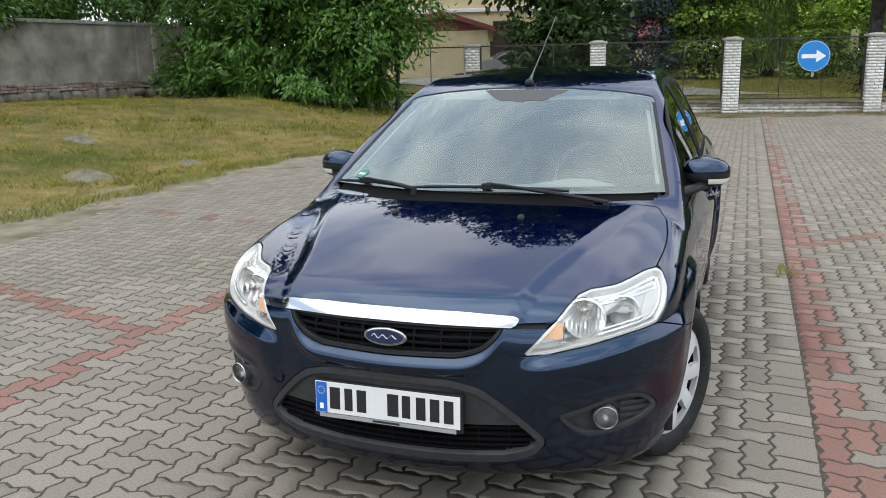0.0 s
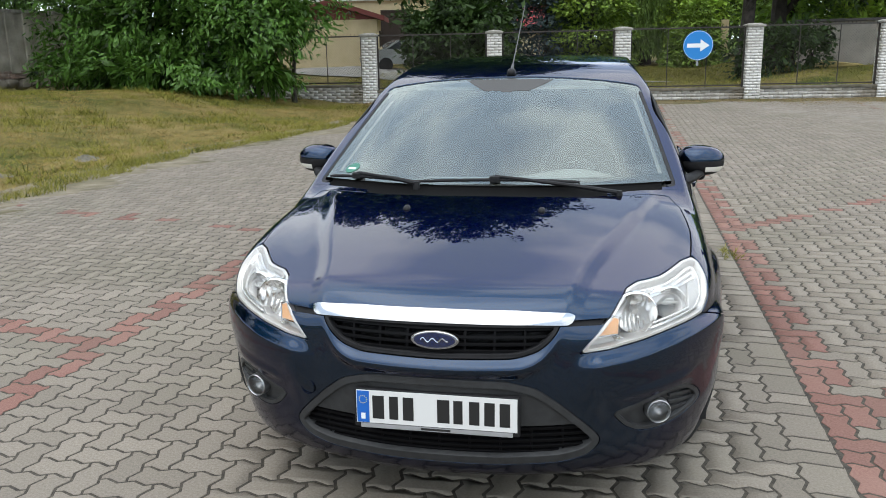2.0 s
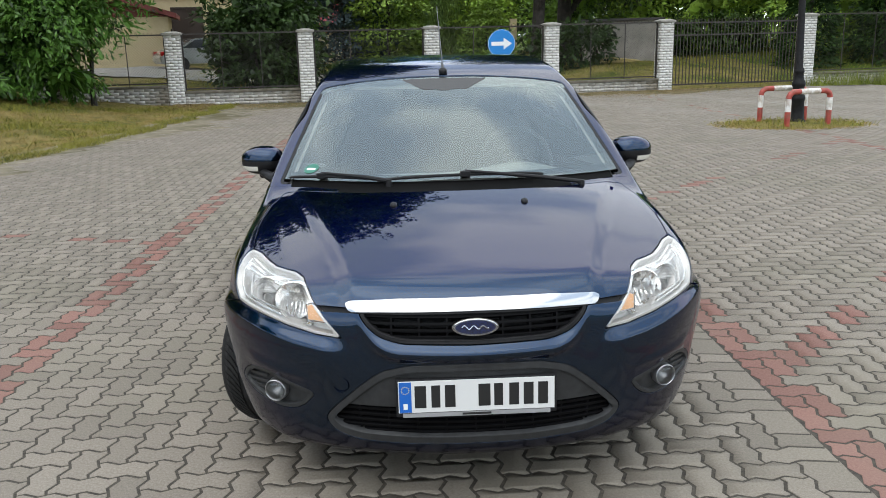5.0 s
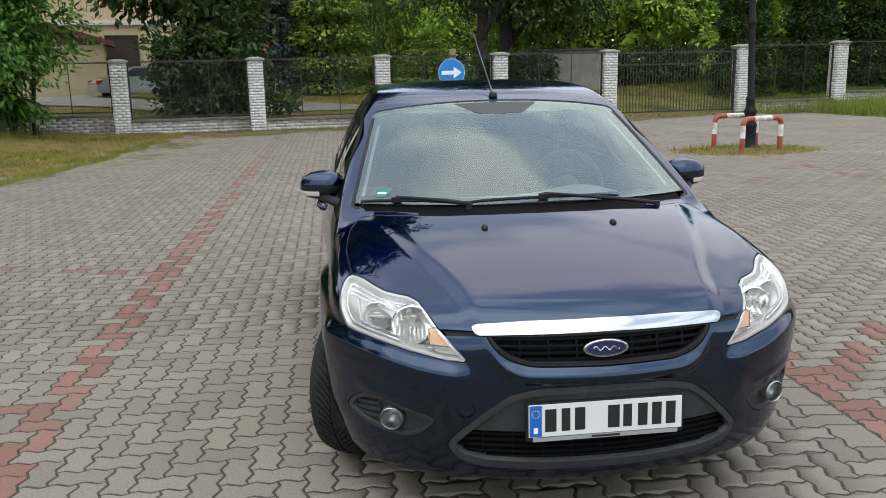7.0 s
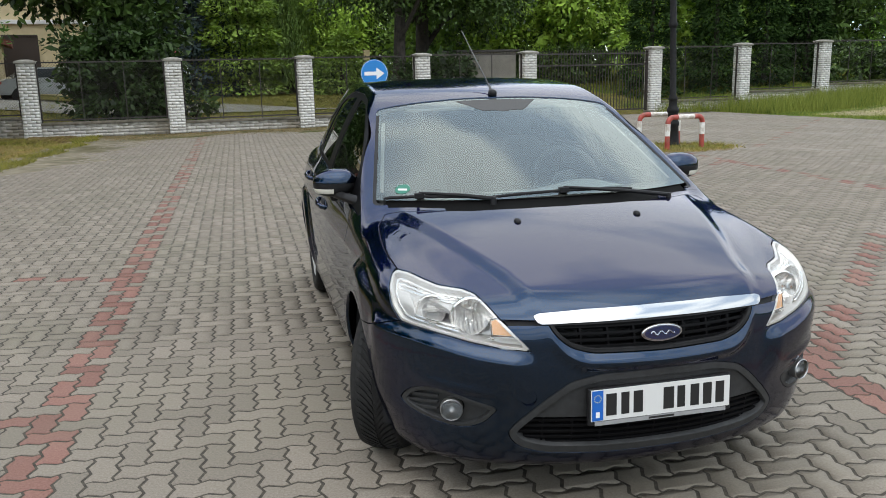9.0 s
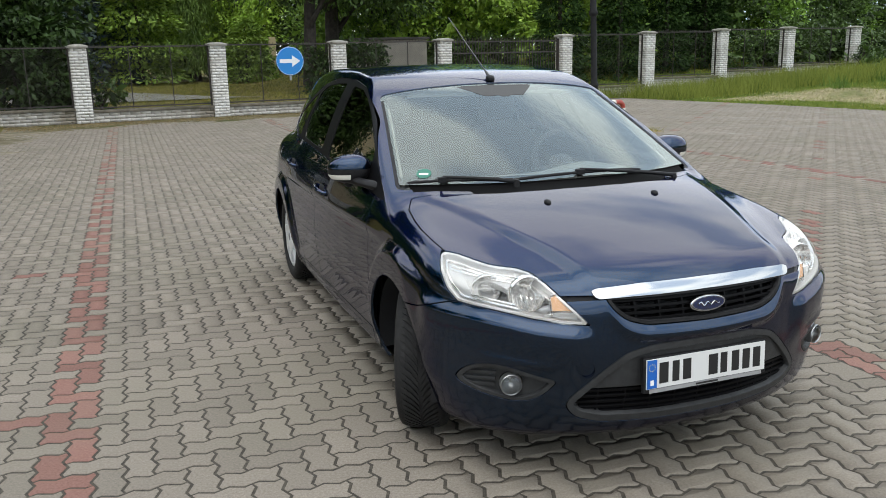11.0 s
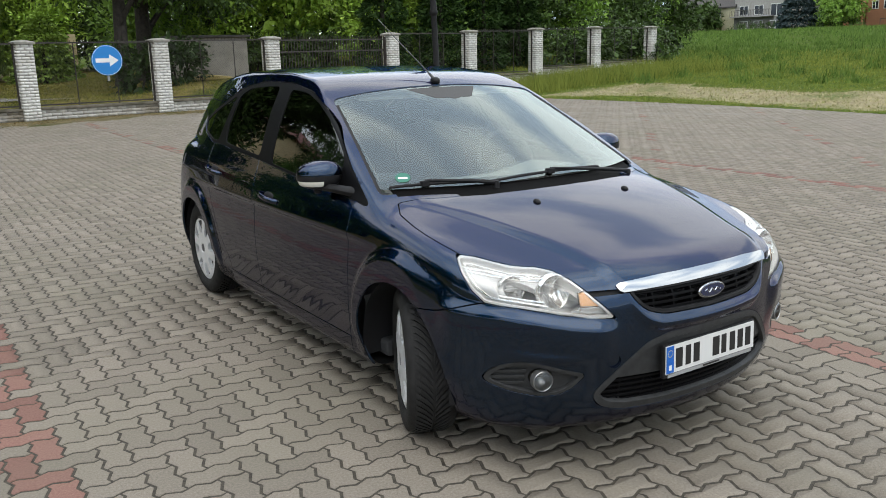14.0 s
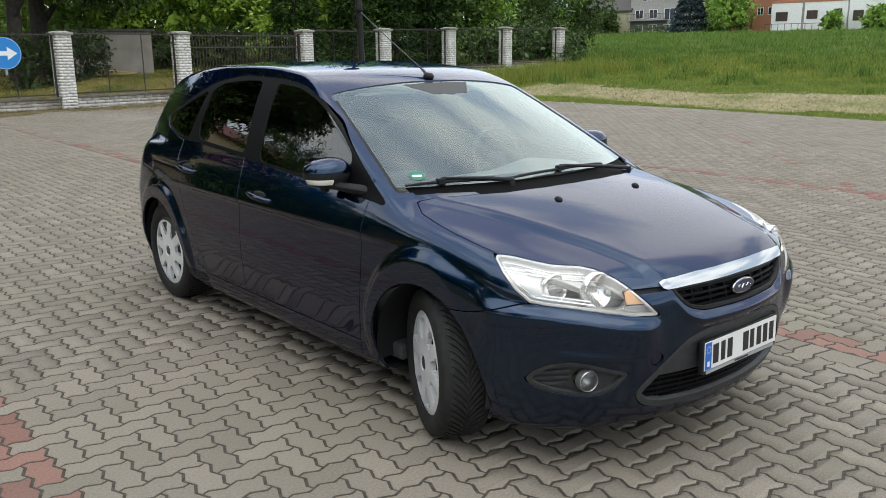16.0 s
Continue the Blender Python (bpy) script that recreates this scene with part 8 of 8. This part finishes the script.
near, far_blocks = [], {"grey": [], "red": []}
for right in (False, True):
    x0, y0 = (1.4165, -0.020) if right else (-2.362, 0.405)
    c_lo, c_hi = (0, int((edge_east(0) - 1.41) / U) + 3) if right else (int((-6.6 + 2.362) / U) - 2, int((1.4165 + 2.362) / U) + 1)
    r_lo, r_hi = int((-7.2 - y0) / U), int((21.9 - y0) / U)
    for c in range(c_lo, c_hi):
        for r in range(r_lo, r_hi):
            k = (c - r) % 4
            if k == 0:
                kind, w, h = "H", 2, 1
            elif k == 3:
                kind, w, h = "V", 1, 2
            elif k == 1 and c == c_lo and right:
                kind, w, h = "S", 1, 1
            else:
                continue
            xa, ya = x0 + c * U, y0 + r * U
            cx, cy = xa + w * U / 2, ya + h * U / 2
            if not right and xa + w * U > 1.36:
                if kind == "H" and xa + U < 1.36:
                    kind, w = "S", 1
                else:
                    continue
            if cx < edge_west(cy) - 0.05 or cx > edge_east(cy) + 0.05 or cy > 20.55 + 0.1315 * (cx + 6):
                continue
            if ((cx - 6.75) / 1.15) ** 2 + ((cy - 11.35) / 0.75) ** 2 < 1:
                continue
            if not right and xa + w * U > 1.3:
                kind = kind + "w"
            red = is_red(cx, cy, right, c, r, kind)
            near_one = -3.2 < cx < -0.95 and -1.1 < cy < 1.75 or 1.15 < cx < 1.75 and -0.9 < cy < 1.2
            (near if near_one else far_blocks["red" if red else "grey"]).append((kind, xa, ya, red))

paving = tagged(new("pavement"), "grey zigzag concrete block paving with red lines", "pavement", kind="structure")
for red, rows_b in (("grey", far_blocks["grey"]), ("red", far_blocks["red"])):
    V, F, base = [], [], 0
    for kind, tmpl in SHAPES:
        pos = np.array([(a, b) for kd, a, b, _ in rows_b if kd == kind])
        if not len(pos):
            continue
        k = len(tmpl) // 3
        tmpl = np.concatenate([tmpl[:k], tmpl[k:2 * k] - (0, 0, 0.005)])
        n = len(pos)
        tilt = rng.normal(size=(n, 2)) * 0.0015
        z = np.clip(rng.normal(size=n) * 0.0005, -0.0006, 0.0012)
        v = tmpl[None] + np.concatenate([pos, z[:, None]], 1)[:, None]
        v[:, :, 2] += tmpl[None, :, 0] * tilt[:, 0:1] + tmpl[None, :, 1] * tilt[:, 1:2]
        V.append(v.reshape(-1, 3))
        off = base + 2 * k * np.arange(n)[:, None, None]
        i = np.arange(k)
        F.append((np.array(top_faces(tmpl[:k]))[None] + off).reshape(-1, 3))
        for r in range(1):
            a, b, c, d = r * k + i, (r + 1) * k + i, (r + 1) * k + (i + 1) % k, r * k + (i + 1) % k
            F.append((np.stack([a, b, c], 1)[None] + off).reshape(-1, 3))
            F.append((np.stack([a, c, d], 1)[None] + off).reshape(-1, 3))
        base += n * 2 * k
    ob = link_mesh("paving_blocks", np.concatenate(V), np.concatenate(F), M_RED if red == "red" else M_PAVER, paving, "red concrete blocks" if red == "red" else "grey concrete blocks")
    ob["kind"] = "stuff"

# sand in the joints, a few millimetres below the blocks
sy = np.arange(-7.4, 22.6, 0.3)
wx, ex = edge_west(sy) - 0.05, edge_east(sy) + 0.05
sv = np.concatenate([np.stack([wx + (ex - wx) * k / 12, sy, np.full(len(sy), -0.0020)], 1) for k in range(13)])
m_ = len(sy)
sf = np.concatenate([np.stack([k * m_ + np.arange(m_ - 1), (k + 1) * m_ + np.arange(m_ - 1), (k + 1) * m_ + np.arange(1, m_), k * m_ + np.arange(1, m_)], 1) for k in range(12)])
link_mesh("joint_sand", sv, sf, M_JOINT, paving, "dark sand in the paving joints")

# wind-blown dust that fills the joints towards the gate
dy = np.arange(9.0, 22.4, 0.3)
dw = np.maximum(1.80 + 0.15 * np.sin(dy * 1.7), 1.9 + (14.5 - dy) * 1.1)
de = np.maximum(edge_east(dy) + 0.02, dw + 0.1)
dv = np.concatenate([np.stack([dw + (de - dw) * k / 24, dy, -0.0016 + 0.0014 * np.sin(dy * 0.9 + k) - 0.0035 * np.clip(1 - k / 4, 0, 1)], 1) for k in range(25)])
m_ = len(dy)
df = np.concatenate([np.stack([k * m_ + np.arange(m_ - 1), (k + 1) * m_ + np.arange(m_ - 1), (k + 1) * m_ + np.arange(1, m_), k * m_ + np.arange(1, m_)], 1) for k in range(24)])
link_mesh("drifted_dust", dv, df, M_DUST, paving, "pale dust filling the paving joints", smooth=True)



def spill(name, label, ua, va, point, reach, mat):
    """A thin layer of soil that runs out over the paving; u along the edge, v across it in metres."""
    uu, vv = np.meshgrid(ua, va, indexing="ij")
    px, py = point(uu, vv)
    rough = patch(px, py, 2.1, 4) + 0.7 * patch(px, py, 6.3, 1) + 0.5 * patch(px, py, 13.0, 8)
    z = np.maximum(ground_height(px, py), 0.0) * (vv < 0.15) + 0.0085 * (1 - vv / reach(uu)) + 0.0020 * rough
    z -= 0.05 * step(-vv, 0.25, 0.5)
    m = len(va)
    ia = (np.arange(len(ua) - 1)[:, None] * m + np.arange(m - 1)[None]).ravel()
    link_mesh(name, np.stack([px.ravel(), py.ravel(), np.maximum(z, -0.006).ravel()], 1), np.stack([ia, ia + m, ia + m + 1, ia + 1], 1), mat, paving, label, smooth=True)


M_EDGESOIL = surface("trodden_edge_soil", (0.130, 0.113, 0.080), (0.240, 0.212, 0.160), 4, 0.95, 0.6, 45, c3=(0.095, 0.085, 0.048), stain=0.8, spec=0.05)
M_FENCESOIL = surface("mossy_litter_soil", (0.086, 0.072, 0.034), (0.165, 0.138, 0.080), 4, 0.95, 0.7, 40, c3=(0.060, 0.066, 0.022), stain=0.8, spec=0.05)
spill("edge_soil", "pale trodden soil over the edge of the paving", np.arange(1.5, 20.6, 0.07), np.arange(-0.5, 2.6, 0.06), lambda u, v: (edge_west(u) + v, u), lambda u: 0.75 + 0.35 * np.sin(u * 0.8) * np.sin(u * 0.31 + 1) + 0.7 * step(u, 12, 18), M_EDGESOIL)
spill("fence_soil", "brown leaf soil and moss along the fence foot", np.arange(-5.4, 9.6, 0.08), np.arange(-0.06, 4.4, 0.07), lambda u, v: (u, 20.42 + 0.1315 * (u + 6) - v), lambda u: 1.35 + 0.4 * np.sin(u * 1.1) + 0.8 * step(-u, 0.0, 4.5), M_FENCESOIL)

MESHES = {}
for kind, tmpl in SHAPES:
    for red in (False, True):
        me = bpy.data.meshes.new("paving_block")
        k = len(tmpl) // 3
        me.from_pydata(tmpl.tolist(), [], top_faces(tmpl[:k]) + block_faces(k))
        me.materials.append(M_RED_ONE if red else M_PAVER_ONE)
        MESHES[kind, red] = me
near.sort(key=lambda b: (b[1] + 1.6) ** 2 + (b[2] + 0.2) ** 2)
for i, (kind, xa, ya, red) in enumerate(near):
    ob = new("paving_block", MESHES[kind, red])
    ob.parent = paving
    ob.location = (xa, ya, min(0.0012, max(-0.0006, random.gauss(0, 0.0005))))
    ob.rotation_euler = (random.gauss(0, 0.0015), random.gauss(0, 0.0015), 0)
